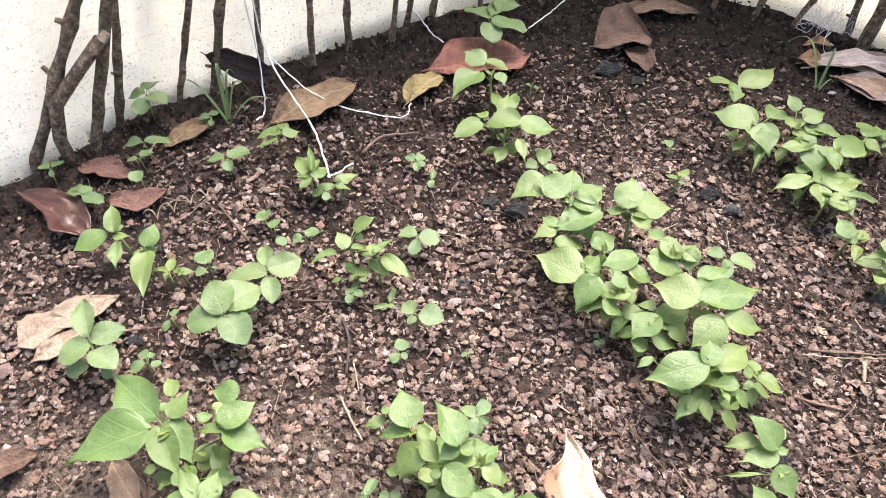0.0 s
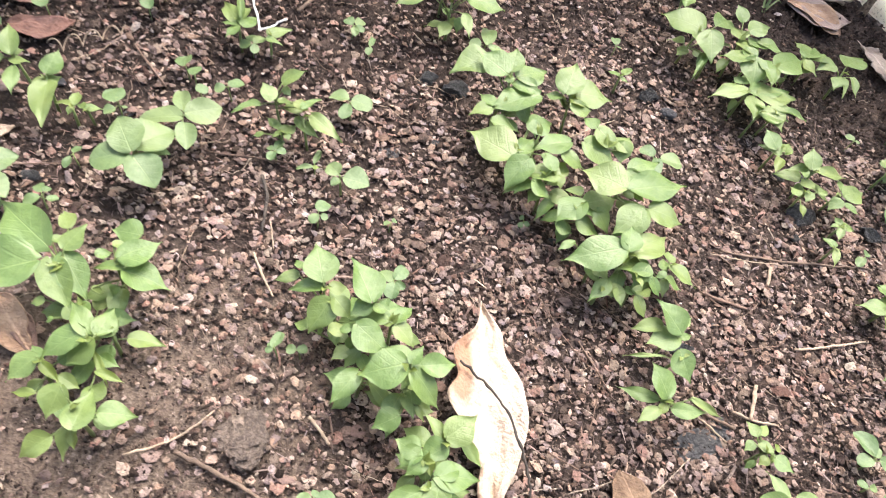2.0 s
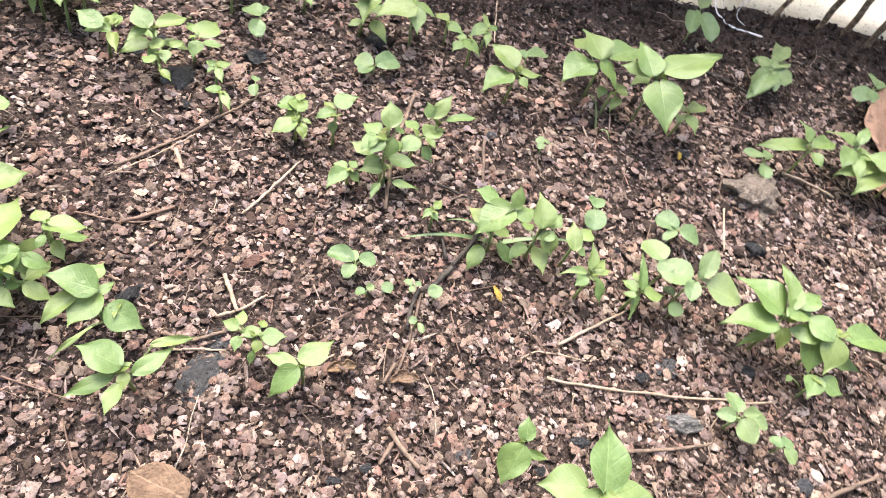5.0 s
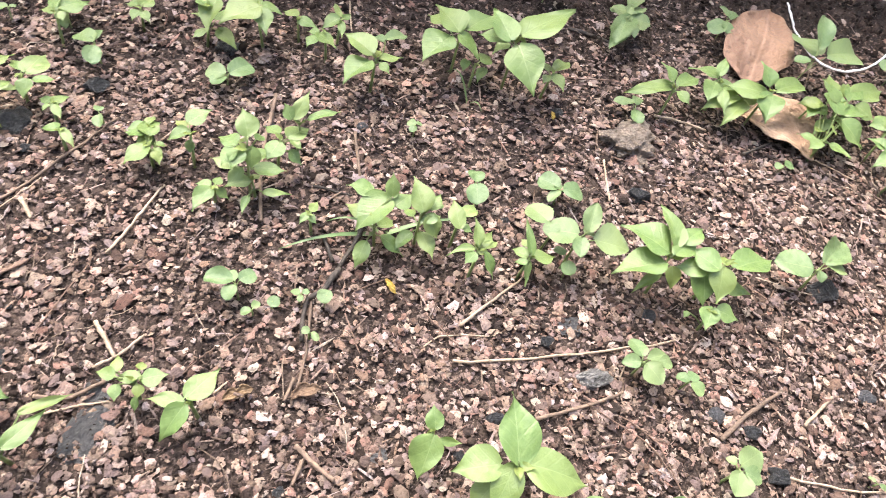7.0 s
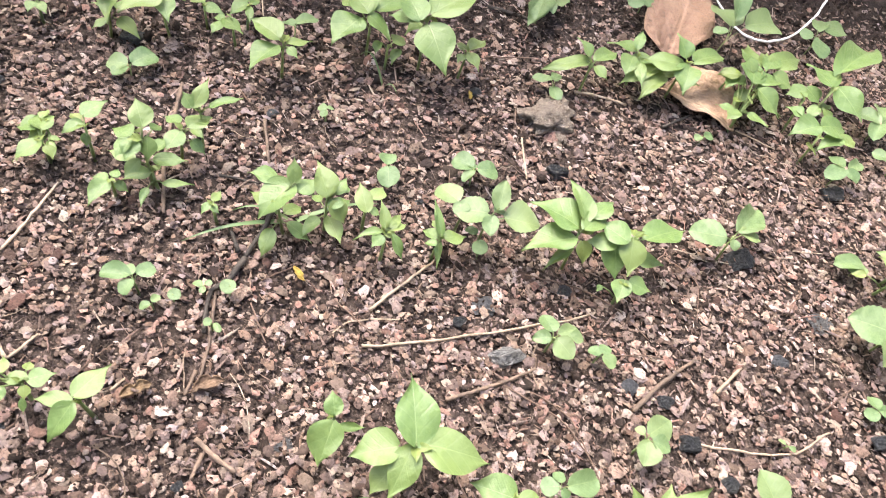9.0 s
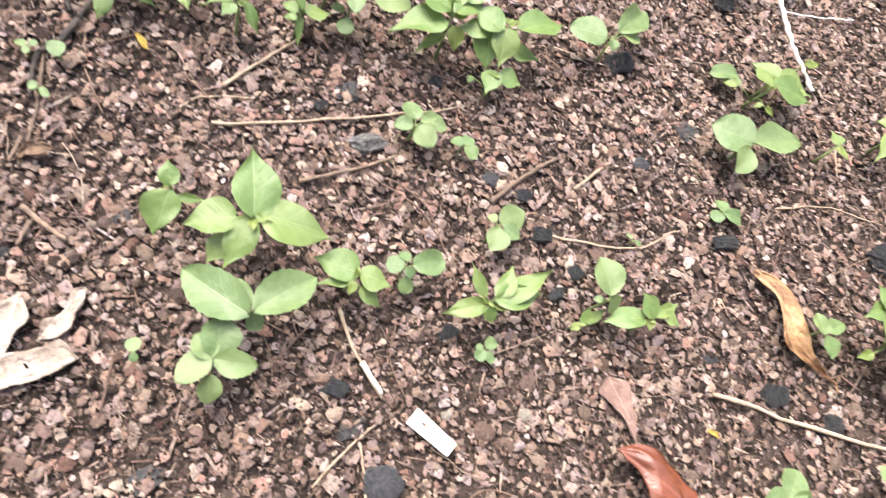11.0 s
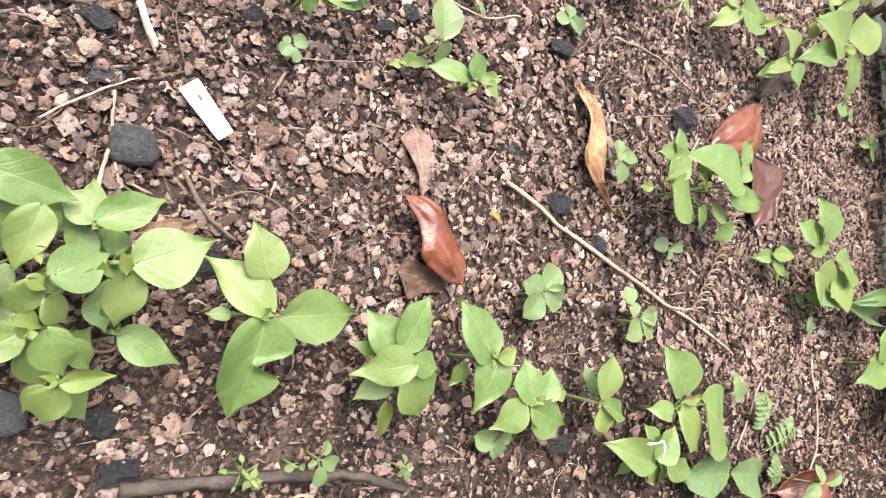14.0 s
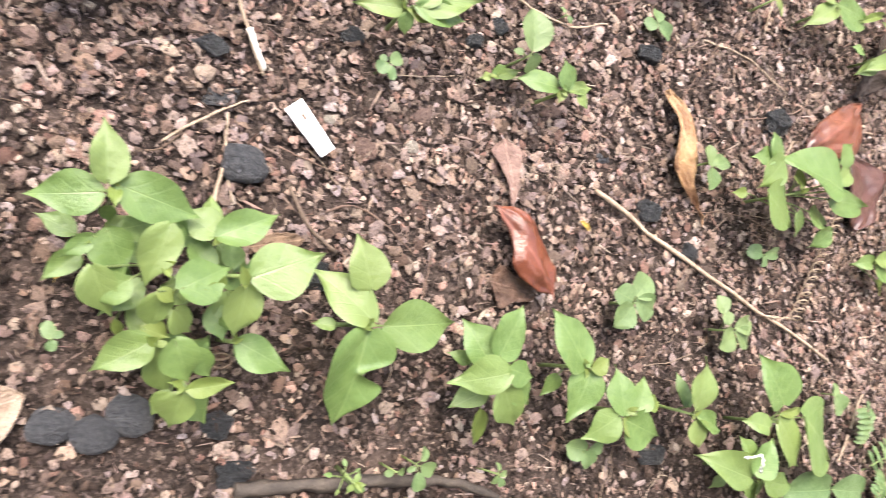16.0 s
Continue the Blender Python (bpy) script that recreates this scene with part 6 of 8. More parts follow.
def grass_tuft(x, y, label, *blades):
    """Arching grass blades: heading, length and rise in millimetres, width."""
    root = new("grass_tuft")
    root.location = (x, y, float(ground_z(x, y)))
    for az, length, rise, width in blades:
        verts, faces = [], []
        n = 10
        way, side = Vector((math.cos(radians(az)), math.sin(radians(az)), 0)), Vector((-math.sin(radians(az)), math.cos(radians(az)), 0))
        for i in range(n):
            u = i / (n - 1)
            p = way * (length / 1000 * u) + Vector((0, 0, rise / 1000 * math.sin(math.pi * min(u * 0.8, 1)) - 0.002))
            w = width / 2000 * (1 - u) ** 0.6 + 0.0001
            verts += [p - side * w + Vector((0, 0, 0.0004)), p - Vector((0, 0, 0.0003)), p + side * w + Vector((0, 0, 0.0004))]
        for i in range(n - 1):
            for k in (0, 1):
                faces.append((3 * i + k, 3 * i + k + 1, 3 * i + k + 4, 3 * i + k + 3))
        add_mesh("grass_blade", verts, faces, WEED, root, True)
    return tagged(root, label, "grass")


grass_tuft(-0.168, 0.608, "tuft of bright green grass beside the fence", (95, 25, 62, 4), (150, 62, 40, 3), (20, 50, 26, 3), (80, 40, 48, 3), (40, 30, 44, 4))
grass_tuft(0.478, 0.115, "low tuft of green grass between seedlings", (140, 74, 12, 4), (-45, 62, 10, 4), (120, 40, 16, 3))
grass_tuft(0.45, 0.645, "withered grass tuft on dark soil", (110, 60, 45, 3), (60, 40, 40, 3), (20, 20, 14, 2))
grass_tuft(0.633, 0.128, "thin grass blade among gravel chips", (70, 30, 22, 2), (250, 16, 10, 2))



def fern_frond(x, y, az, mm, rise):
    """A feathery frond: a stalk with pairs of small leaflets."""
    root = new("feathery_weed")
    root.location = (x, y, float(ground_z(x, y)))
    way, side = Vector((math.cos(radians(az)), math.sin(radians(az)), 0)), Vector((-math.sin(radians(az)), math.cos(radians(az)), 0))
    pts = [way * (mm / 1000 * u) + Vector((0, 0, rise / 1000 * math.sin(u * 2.0))) for u in (0, 0.25, 0.5, 0.75, 1.0)]
    v, f = tube(pts, [0.0007, 0.0006, 0.0005, 0.0004, 0.0003], 5)
    add_mesh("stalk", v, f, STEM, root, True)
    for k in range(7):
        u = 0.25 + 0.11 * k
        p = way * (mm / 1000 * u) + Vector((0, 0, rise / 1000 * math.sin(u * 2.0)))
        for sign in (-1, 1):
            leaf = new("leaflet", LEAVES["weed"][k])
            r = mm / 1000 * 0.3 * (1 - 0.5 * abs(u - 0.55))
            leaf.matrix_basis = Matrix.Translation(p) @ pose(0, 0, 0, 0, 8, az + sign * 68) @ Matrix.Diagonal((r, r * 0.55, r, 1))
            leaf.parent = root
    tagged(root, "small weed with feathery divided green leaves", "weed", "feathery weeds")


fern_frond(0.452, -0.69, 60, 45, 18)
fern_frond(0.438, -0.70, -20, 48, 16)
fern_frond(0.46, -0.735, 150, 40, 14)

# ---- fallen leaves ----


def dead_leaf(name, label, x0, y0, x1, y1, width, material, curl=0.25, arch=0.1, lift=0.004, tip=0.0, jag=0.0, twist=0.0, seed=0, heavy=0.62):
    """A fallen leaf from its foot to its tip; curl lifts the rims, arch the middle, tip the far end."""
    rng = random.Random(seed + 99)
    length = math.hypot(x1 - x0, y1 - y0)
    n, half = 25, 7
    w = width / length / 2
    top = (heavy / (heavy + 0.8)) ** heavy * (0.8 / (heavy + 0.8)) ** 0.8
    ph, ph2 = rng.uniform(0, 6), rng.uniform(0, 6)
    rag = [rng.uniform(0, 1) * jag for _ in range(2 * n)]
    verts, faces = [], []
    for i in range(n):
        u = i / (n - 1)
        hw0 = w * max(u, 0.004) ** heavy * max(1 - u, 0.002) ** 0.8 / top
        for k in range(-half, half + 1):
            v = k / half
            hw = hw0 * (1 - jag * max(0.0, noise.noise((u * 7 + ph, 3.0 if v > 0 else 9.0, seed * 1.7)) + 0.15) * 1.6 * abs(v) - 0.3 * rag[i + (n if v > 0 else 0)] * abs(v) ** 3)
            roll = v * curl * 2.2
            y = hw * (math.sin(roll) / (curl * 2.2) if curl else v)
            z = hw * (1 - math.cos(roll)) / max(curl * 2.2, 0.01) + arch * math.sin(math.pi * u) + tip * u * u
            z += 0.02 * math.sin(11 * u + ph + 3 * v) * abs(v) + 0.012 * math.sin(17 * u + ph2 - 4 * v)
            a = twist * (u - 0.5)
            verts.append((u, y * math.cos(a) - z * math.sin(a) * 0.5 + 0.04 * math.sin(3 * u + ph), z * math.cos(a) + y * math.sin(a)))
    m = 2 * half + 1
    for i in range(n - 1):
        for k in range(m - 1):
            faces.append((i * m + k, (i + 1) * m + k, (i + 1) * m + k + 1, i * m + k + 1))
    v, f = tube([(-0.13, 0.01, 0.01), (-0.05, 0.0, 0.02), (0.03, 0.0, 0.012)], [0.007, 0.008, 0.007], 5)
    low = min(p[2] for p in verts)
    ob = add_mesh(name, [(p[0], p[1], p[2] - low) for p in verts], faces, material, smooth=True)
    stalk = add_mesh("leaf_stalk", v, f, material, ob, True)
    stalk.location.z = -low
    ob.modifiers.new("thickness", "SOLIDIFY").thickness = 0.0006 / length
    g = float(ground_z((x0 + x1) / 2, (y0 + y1) / 2))
    ob.matrix_basis = pose(x0, y0, g + lift, 0, 0, math.degrees(math.atan2(y1 - y0, x1 - x0))) @ Matrix.Scale(length, 4)
    return tagged(ob, label, "dead leaf", "fallen leaves")


def shaped_leaf(label, x0, y0, x1, y1, left, right, material, curl, arch, lift, rise, seed):
    """A fallen leaf with its own outline: half widths to the left and right of the line from foot to tip, as shares of its length; curl lifts or drops each rim."""
    rng = random.Random(seed + 7)
    length = math.hypot(x1 - x0, y1 - y0)
    n, half = 37, 8
    ph, ph2 = rng.uniform(0, 6), rng.uniform(0, 6)
    rows = [curve_points([(0, 0, 0), *((w, 0, 0) for w in side), (0, 0, 0)], n) for side in (left, right)]
    verts, faces = [], []
    for i in range(n):
        u = i / (n - 1)
        a, b = rows[0][i].x, rows[1][i].x
        mid, hw = (a + b) / 2, max(abs(a - b) / 2, 0.004)
        for k in range(-half, half + 1):
            v = k / half
            rag = 0.03 * noise.noise((u * 16 + ph, v * 2, seed * 1.3)) * abs(v) ** 3
            y = mid + v * hw * (1 + rag) + 0.012 * noise.noise((u * 9, seed, 2.0)) * abs(v)
            z = hw * abs(v) ** 1.7 * curl[0 if v > 0 else 1] + arch * math.sin(math.pi * u) + rise * u * u
            z += 0.014 * math.sin(9 * u + ph + 3 * v) * abs(v) + 0.032 * noise.noise((u * 5 + ph2, v * 2.4, seed * 0.7)) + 0.007 * noise.noise((u * 17, v * 6 + ph, seed * 0.9))
            verts.append((u + 0.01 * noise.noise((v * 5, u * 7, seed)), y, z))
    m = 2 * half + 1
    for i in range(n - 1):
        for k in range(m - 1):
            faces.append((i * m + k, (i + 1) * m + k, (i + 1) * m + k + 1, i * m + k + 1))
    low = min(p[2] for p in verts)
    ob = add_mesh("fallen_leaf", [(p[0], p[1], p[2] - low) for p in verts], faces, material, smooth=True)
    v, f = tube([(-0.07, 0.012, 0.0), (-0.03, 0.003, 0.012), (0.03, 0.0, verts[half][2] - low + 0.004)], [0.006, 0.008, 0.006], 5)
    add_mesh("leaf_stalk", v, f, material, ob, True)
    ob.modifiers.new("thickness", "SOLIDIFY").thickness = 0.0006 / length
    g = float(ground_z((x0 + x1) / 2, (y0 + y1) / 2))
    ob.matrix_basis = pose(x0, y0, g + lift, 0, 0, math.degrees(math.atan2(y1 - y0, x1 - x0))) @ Matrix.Scale(length, 4)
    return tagged(ob, label, "dead leaf", "fallen leaves")


shaped_leaf("large bleached tan dead leaf, torn and curled, lying on gravel", 0.120, 0.117, 0.123, 0.263, (0.04, 0.04, 0.12, 0.17, 0.13, 0.13, 0.03), (-0.07, -0.13, -0.16, -0.17, -0.14, -0.10, -0.07), BLEACHED, (0.5, 0.25), 0.05, 0.004, 0.02, 1)
shaped_leaf("glossy russet dead leaf folded on gravel", 0.344, -0.339, 0.357, -0.275, (0.12, 0.18, 0.21, 0.20, 0.10, 0.04, 0.03), (-0.17, -0.17, -0.21, -0.23, -0.24, -0.22, -0.15), RUSSET, (-0.25, -0.35), 0.10, 0.012, 0.02, 22)
shaped_leaf("brown torn leaf end under the russet leaf", 0.341, -0.336, 0.326, -0.304, (0.13, 0.17, 0.21, 0.25, 0.35, 0.39, 0.18), (-0.06, -0.12, -0.18, -0.21, -0.24, -0.29, -0.27), BROWN, (0.15, 0.1), 0.02, 0.003, 0.00, 23)
shaped_leaf("small pinkish brown dead leaf on gravel", 0.371, -0.290, 0.399, -0.261, (0.05, 0.05, 0.08, 0.14, 0.20, 0.25, 0.26), (-0.10, -0.12, -0.13, -0.15, -0.20, -0.26, -0.23), DUSKY, (0.12, 0.12), 0.05, 0.004, 0.00, 25)
shaped_leaf("narrow amber dead leaf, twisted, lying on gravel", 0.478, -0.420, 0.526, -0.339, (0.06, 0.12, 0.21, 0.25, 0.13, 0.01, 0.02), (0.03, 0.04, -0.00, -0.05, -0.12, -0.14, -0.12), AMBER, (0.35, 0.15), 0.04, 0.004, 0.02, 24)
shaped_leaf("glossy russet dead leaf propped behind a seedling", 0.595, -0.476, 0.687, -0.508, (0.11, 0.13, 0.14, 0.13, 0.12, 0.10, 0.06), (-0.08, -0.16, -0.23, -0.31, -0.30, -0.21, -0.12), RUSSET, (-0.2, -0.15), 0.08, 0.010, 0.05, 26)
shaped_leaf("dark brown dead leaf beside a russet one", 0.599, -0.573, 0.651, -0.533, (0.29, 0.26, 0.23, 0.23, 0.24, 0.25, 0.22), (-0.32, -0.39, -0.46, -0.53, -0.60, -0.66, -0.56), MAROON, (0.2, 0.15), 0.05, 0.004, 0.00, 35)
shaped_leaf("large brown dead leaf near the sack, curled", 0.825, -0.076, 0.960, -0.066, (0.22, 0.26, 0.27, 0.26, 0.22, 0.15, 0.07), (-0.11, -0.18, -0.24, -0.23, -0.19, -0.13, -0.10), TAN, (0.2, 0.15), 0.08, 0.004, 0.06, 19)
shaped_leaf("tan dead leaf lying between seedlings", 0.786, -0.082, 0.775, -0.155, (0.54, 0.63, 0.70, 0.73, 0.71, 0.59, 0.39), (-0.08, -0.14, -0.19, -0.17, -0.11, -0.09, -0.09), SALMON, (0.2, 0.1), 0.05, 0.004, 0.00, 20)
shaped_leaf("glossy russet dead leaf with curled rim by the fence", -0.341, 0.504, -0.256, 0.449, (0.07, 0.13, 0.19, 0.22, 0.23, 0.19, 0.13), (-0.01, -0.03, -0.04, -0.06, -0.10, -0.17, -0.11), MAROON, (0.25, 0.3), 0.05, 0.004, 0.00, 2)
shaped_leaf("dull russet dead leaf half buried in soil", -0.255, 0.492, -0.206, 0.507, (0.10, 0.11, 0.08, 0.05, 0.04, 0.03, 0.01), (-0.21, -0.32, -0.41, -0.49, -0.47, -0.42, -0.27), ROSY, (0.2, 0.25), 0.04, 0.004, 0.00, 3)
shaped_leaf("broad reddish dead leaf standing behind a seedling", 0.035, 0.682, 0.147, 0.703, (0.16, 0.32, 0.33, 0.33, 0.31, 0.28, 0.21), (-0.11, -0.19, -0.26, -0.25, -0.25, -0.22, -0.19), REDDISH, (0.2, 0.2), 0.03, 0.004, 0.02, 7)
shaped_leaf("dark brown dead leaf curled upright on soil", 0.222, 0.723, 0.292, 0.735, (0.24, 0.48, 0.64, 0.68, 0.73, 0.78, 0.75), (-0.22, -0.29, -0.29, -0.26, -0.33, -0.39, -0.20), BROWN, (0.3, 0.2), 0.10, 0.004, 0.00, 9)
shaped_leaf("brown dead leaf with drooping tip", 0.256, 0.719, 0.274, 0.675, (0.23, 0.39, 0.46, 0.49, 0.42, 0.35, 0.24), (-0.07, -0.14, -0.18, -0.19, -0.21, -0.16, -0.11), BROWN, (0.2, 0.2), 0.08, 0.004, 0.00, 10)
shaped_leaf("pale tan dead leaf in torn pieces", -0.274, 0.362, -0.218, 0.391, (0.10, 0.15, 0.18, 0.17, 0.13, 0.09, 0.04), (-0.12, -0.21, -0.26, -0.31, -0.26, -0.21, -0.11), BUFF, (0.12, 0.12), 0.03, 0.004, 0.00, 16)
shaped_leaf("torn piece of a pale tan leaf", -0.281, 0.344, -0.249, 0.366, (0.45, 0.51, 0.58, 0.55, 0.48, 0.41, 0.24), (-0.17, -0.30, -0.26, -0.22, -0.18, -0.16, -0.13), BUFF, (0.1, 0.1), 0.03, 0.004, 0.00, 56)
shaped_leaf("torn scrap of a pale tan leaf", -0.266, 0.330, -0.233, 0.357, (0.11, 0.21, 0.24, 0.23, 0.21, 0.19, 0.16), (-0.09, -0.18, -0.20, -0.21, -0.20, -0.18, -0.16), BUFF, (0.1, 0.1), 0.03, 0.004, 0.00, 57)
shaped_leaf("bleached crumbling dead leaf on gravel", 0.244, 0.033, 0.281, 0.047, (0.11, 0.22, 0.30, 0.33, 0.33, 0.31, 0.11), (-0.04, -0.07, -0.10, -0.11, -0.20, -0.18, -0.10), GREY, (0.4, 0.15), 0.05, 0.004, 0.02, 21)
shaped_leaf("torn rim of a bleached crumbling leaf", 0.237, 0.031, 0.266, 0.005, (0.21, 0.29, 0.28, 0.26, 0.26, 0.26, 0.29), (-0.10, -0.10, -0.11, -0.11, -0.11, -0.09, -0.05), GREY, (0.3, 0.15), 0.05, 0.004, 0.00, 58)
shaped_leaf("torn curled strip of a bleached leaf", 0.266, 0.026, 0.298, 0.023, (0.06, 0.11, 0.03, 0.01, 0.01, 0.08, 0.13), (-0.18, -0.23, -0.24, -0.19, -0.16, -0.15, -0.10), GREY, (0.3, 0.2), 0.06, 0.004, 0.00, 37)
shaped_leaf("large reddish tan dead leaf beside charcoal", 0.122, -0.137, 0.148, -0.157, (0.23, 0.45, 0.46, 0.45, 0.35, 0.25, 0.15), (-0.53, -0.53, -0.53, -0.51, -0.44, -0.35, -0.20), BUFF, (0.2, 0.2), 0.05, 0.004, 0.00, 29)
shaped_leaf("crumpled pinkish tan leaf fragment on gravel", 0.218, 0.121, 0.207, 0.154, (0.17, 0.33, 0.50, 0.45, 0.38, 0.31, 0.21), (-0.25, -0.28, -0.30, -0.32, -0.29, -0.26, -0.13), HAZEL, (0.12, 0.12), 0.05, 0.004, 0.00, 36)
shaped_leaf("brown dead leaf folded on itself near the fence", -0.125, 0.595, -0.042, 0.659, (0.09, 0.17, 0.19, 0.15, 0.16, 0.17, 0.15), (-0.11, -0.23, -0.30, -0.27, -0.25, -0.20, -0.15), FAWN, (0.2, 0.25), 0.06, 0.004, 0.00, 4)
shaped_leaf("tan brown dead leaf leaning among weeds", -0.224, 0.565, -0.181, 0.603, (0.07, 0.15, 0.22, 0.24, 0.24, 0.23, 0.18), (-0.11, -0.17, -0.19, -0.21, -0.19, -0.17, -0.11), FAWN, (0.2, 0.2), 0.06, 0.004, 0.00, 5)
dead_leaf("fallen_leaf", "brown dead leaf at the foot of a stick", -0.292, 0.54, -0.24, 0.52, 0.03, ROSY, 0.3, 0.06, 0.003, 0.0, 0.2, 0.3, 6)
dead_leaf("fallen_leaf", "olive yellow dead leaf, half curled", 0.013, 0.628, 0.048, 0.672, 0.034, OLIVE, 0.3, 0.12, 0.004, 0.05, 0.25, 0.3, 8)
dead_leaf("fallen_leaf", "flat brown dead leaf near the sack", 0.265, 0.80, 0.36, 0.785, 0.04, HAZEL, 0.2, 0.06, 0.003, 0.0, 0.4, 0.2, 11)
shaped_leaf("bleached crumpled dead leaf below the sticks", 0.451, 0.690, 0.551, 0.670, (0.06, 0.13, 0.17, 0.21, 0.20, 0.19, 0.18), (-0.06, -0.08, -0.06, -0.13, -0.16, -0.15, -0.08), BUFF, (0.3, 0.2), 0.04, 0.004, 0.00, 12)
shaped_leaf("bleached brown dead leaf on dark soil", 0.474, 0.663, 0.523, 0.611, (0.06, 0.13, 0.19, 0.26, 0.28, 0.27, 0.17), (-0.05, -0.09, -0.14, -0.20, -0.24, -0.21, -0.19), SALMON, (0.2, 0.2), 0.05, 0.004, 0.00, 13)
shaped_leaf("pale pinkish tan dead leaf tucked under seedlings", -0.179, 0.248, -0.150, 0.213, (0.06, 0.11, 0.15, 0.17, 0.14, 0.11, 0.06), (-0.08, -0.12, -0.15, -0.15, -0.14, -0.11, -0.08), DUSKY, (0.2, 0.15), 0.05, 0.004, 0.00, 71)
shaped_leaf("pale pinkish dead leaf, crumpled with ragged torn rim, behind seedlings", 0.452, 0.679, 0.560, 0.674, (0.13, 0.14, 0.15, 0.17, 0.08, 0.08, 0.05), (-0.02, -0.06, -0.12, -0.09, -0.15, -0.15, -0.11), LIMP, (0.5, 0.35), 0.06, 0.006, 0.01, 81)
shaped_leaf("triangular mauve-grey dead leaf with a straight torn side", 0.476, 0.663, 0.545, 0.637, (0.06, 0.10, 0.13, 0.12, 0.10, 0.06, 0.03), (-0.18, -0.38, -0.56, -0.59, -0.53, -0.46, -0.23), MAUVE, (0.12, 0.2), 0.05, 0.004, 0.01, 82)
shaped_leaf("small curled orange dead leaf by the fence foot", 0.448, 0.698, 0.464, 0.681, (0.53, 0.59, 0.65, 0.58, 0.51, 0.45, 0.27), (-0.19, -0.37, -0.49, -0.52, -0.55, -0.51, -0.45), AMBER, (0.5, 0.3), 0.10, 0.008, 0.02, 83)
dead_leaf("fallen_leaf", "small orange dead leaf", 0.463, 0.722, 0.488, 0.712, 0.018, AMBER, 0.3, 0.2, 0.008, 0.2, 0.1, 0.3, 14)
hung = shaped_leaf("dark rotten leaf hanging against the sack", 0.0, 0.0, 0.071, 0.0, (0.1, 0.2, 0.21, 0.2, 0.2, 0.16, 0.08), (-0.12, -0.14, -0.18, -0.2, -0.2, -0.17, -0.08), DARK, (0.25, 0.3), 0.05, 0.0, 0.0, 15)
hung.matrix_basis = pose(-0.192, 0.665, 0.042, 78, 18.9, 0.0) @ Matrix.Scale(0.071, 4)
dead_leaf("fallen_leaf", "brown dead leaf lying on sandy soil", -0.285, 0.232, -0.235, 0.258, 0.03, BROWN, 0.3, 0.1, 0.003, 0.0, 0.3, 0.3, 17)
dead_leaf("fallen_leaf", "pinkish tan dead leaf under a seedling", -0.155, 0.215, -0.186, 0.252, 0.022, SALMON, 0.3, 0.1, 0.003, 0.0, 0.2, 0.3, 18)
dead_leaf("fallen_leaf", "dark brown dead leaf under weeds", 0.80, -0.515, 0.70, -0.508, 0.045, DARK, 0.35, 0.1, 0.005, 0.0, 0.2, 0.4, 27)
dead_leaf("fallen_leaf", "dark red dead leaf, curled, near the fence", 0.425, -0.74, 0.475, -0.815, 0.05, RUSSET, 0.5, 0.2, 0.005, 0.05, 0.1, 0.4, 28)
dead_leaf("fallen_leaf", "curled russet leaf scrap on the gravel", 0.341, 0.094, 0.356, 0.083, 0.012, HAZEL, 0.6, 0.15, 0.004, 0.1, 0.5, 0.5, 61)
dead_leaf("fallen_leaf", "crumpled brown leaf scrap on the gravel", 0.320, 0.125, 0.334, 0.115, 0.013, FAWN, 0.6, 0.15, 0.004, 0.1, 0.6, 0.5, 62)
dead_leaf("fallen_leaf", "pinkish tan leaf scrap under a seedling", 0.252, -0.187, 0.272, -0.205, 0.014, HAZEL, 0.2, 0.05, 0.004, 0.0, 0.3, 0.2, 30)
dead_leaf("fallen_leaf", "russet dead leaf against the foot of the sack", 0.585, 0.525, 0.643, 0.462, 0.05, RUSSET, 0.3, 0.06, 0.005, 0.02, 0.1, 0.3, 31)
dead_leaf("fallen_leaf", "second russet dead leaf overlapping another by the sack", 0.59, 0.545, 0.66, 0.49, 0.045, RUSSET, 0.4, 0.08, 0.012, 0.08, 0.1, 0.3, 32)
dead_leaf("fallen_leaf", "crumbling pale brown leaf on the gravel", 0.545, 0.60, 0.56, 0.54, 0.035, GREY, 0.2, 0.06, 0.004, 0.0, 0.9, 0.2, 34)
for x, y, a, size in ((0.439, 0.081, 70, 0.012), (0.66, 0.06, 30, 0.009), (0.402, -0.346, 100, 0.01), (0.19, -0.135, 10, 0.012)):
    dead_leaf("fallen_leaf", "small yellow leaf scrap on the gravel", x, y, x + size * math.cos(radians(a)), y + size * math.sin(radians(a)), size * 0.4, YELLOW, 0.3, 0.1, 0.004, 0.1, 0.3, 0.3, int(a))
litter = random.Random(4)
for number in range(44):
    s = litter.uniform(0, 1)
    x, y = 0.60 + 0.42 * s + litter.uniform(-0.02, 0.02), -0.945 + 0.30 * s + litter.uniform(-0.02, 0.02)
    a, size = litter.uniform(0, 6.3), litter.uniform(0.06, 0.11)
    dead_leaf("fallen_leaf", "pale dry leaf heaped against the stick fence", x, y, x + size * math.cos(a), y + size * math.sin(a), size * 0.5, litter.choice((GREY, BUFF, BLEACHED, GREY, SALMON, TAN)),
              litter.uniform(0.2, 0.6), 0.12, 0.004 + 0.0035 * (number % 14), litter.uniform(0.1, 0.5), 0.3, 0.4, 40 + number)

# ---- stones, charcoal, clods ----


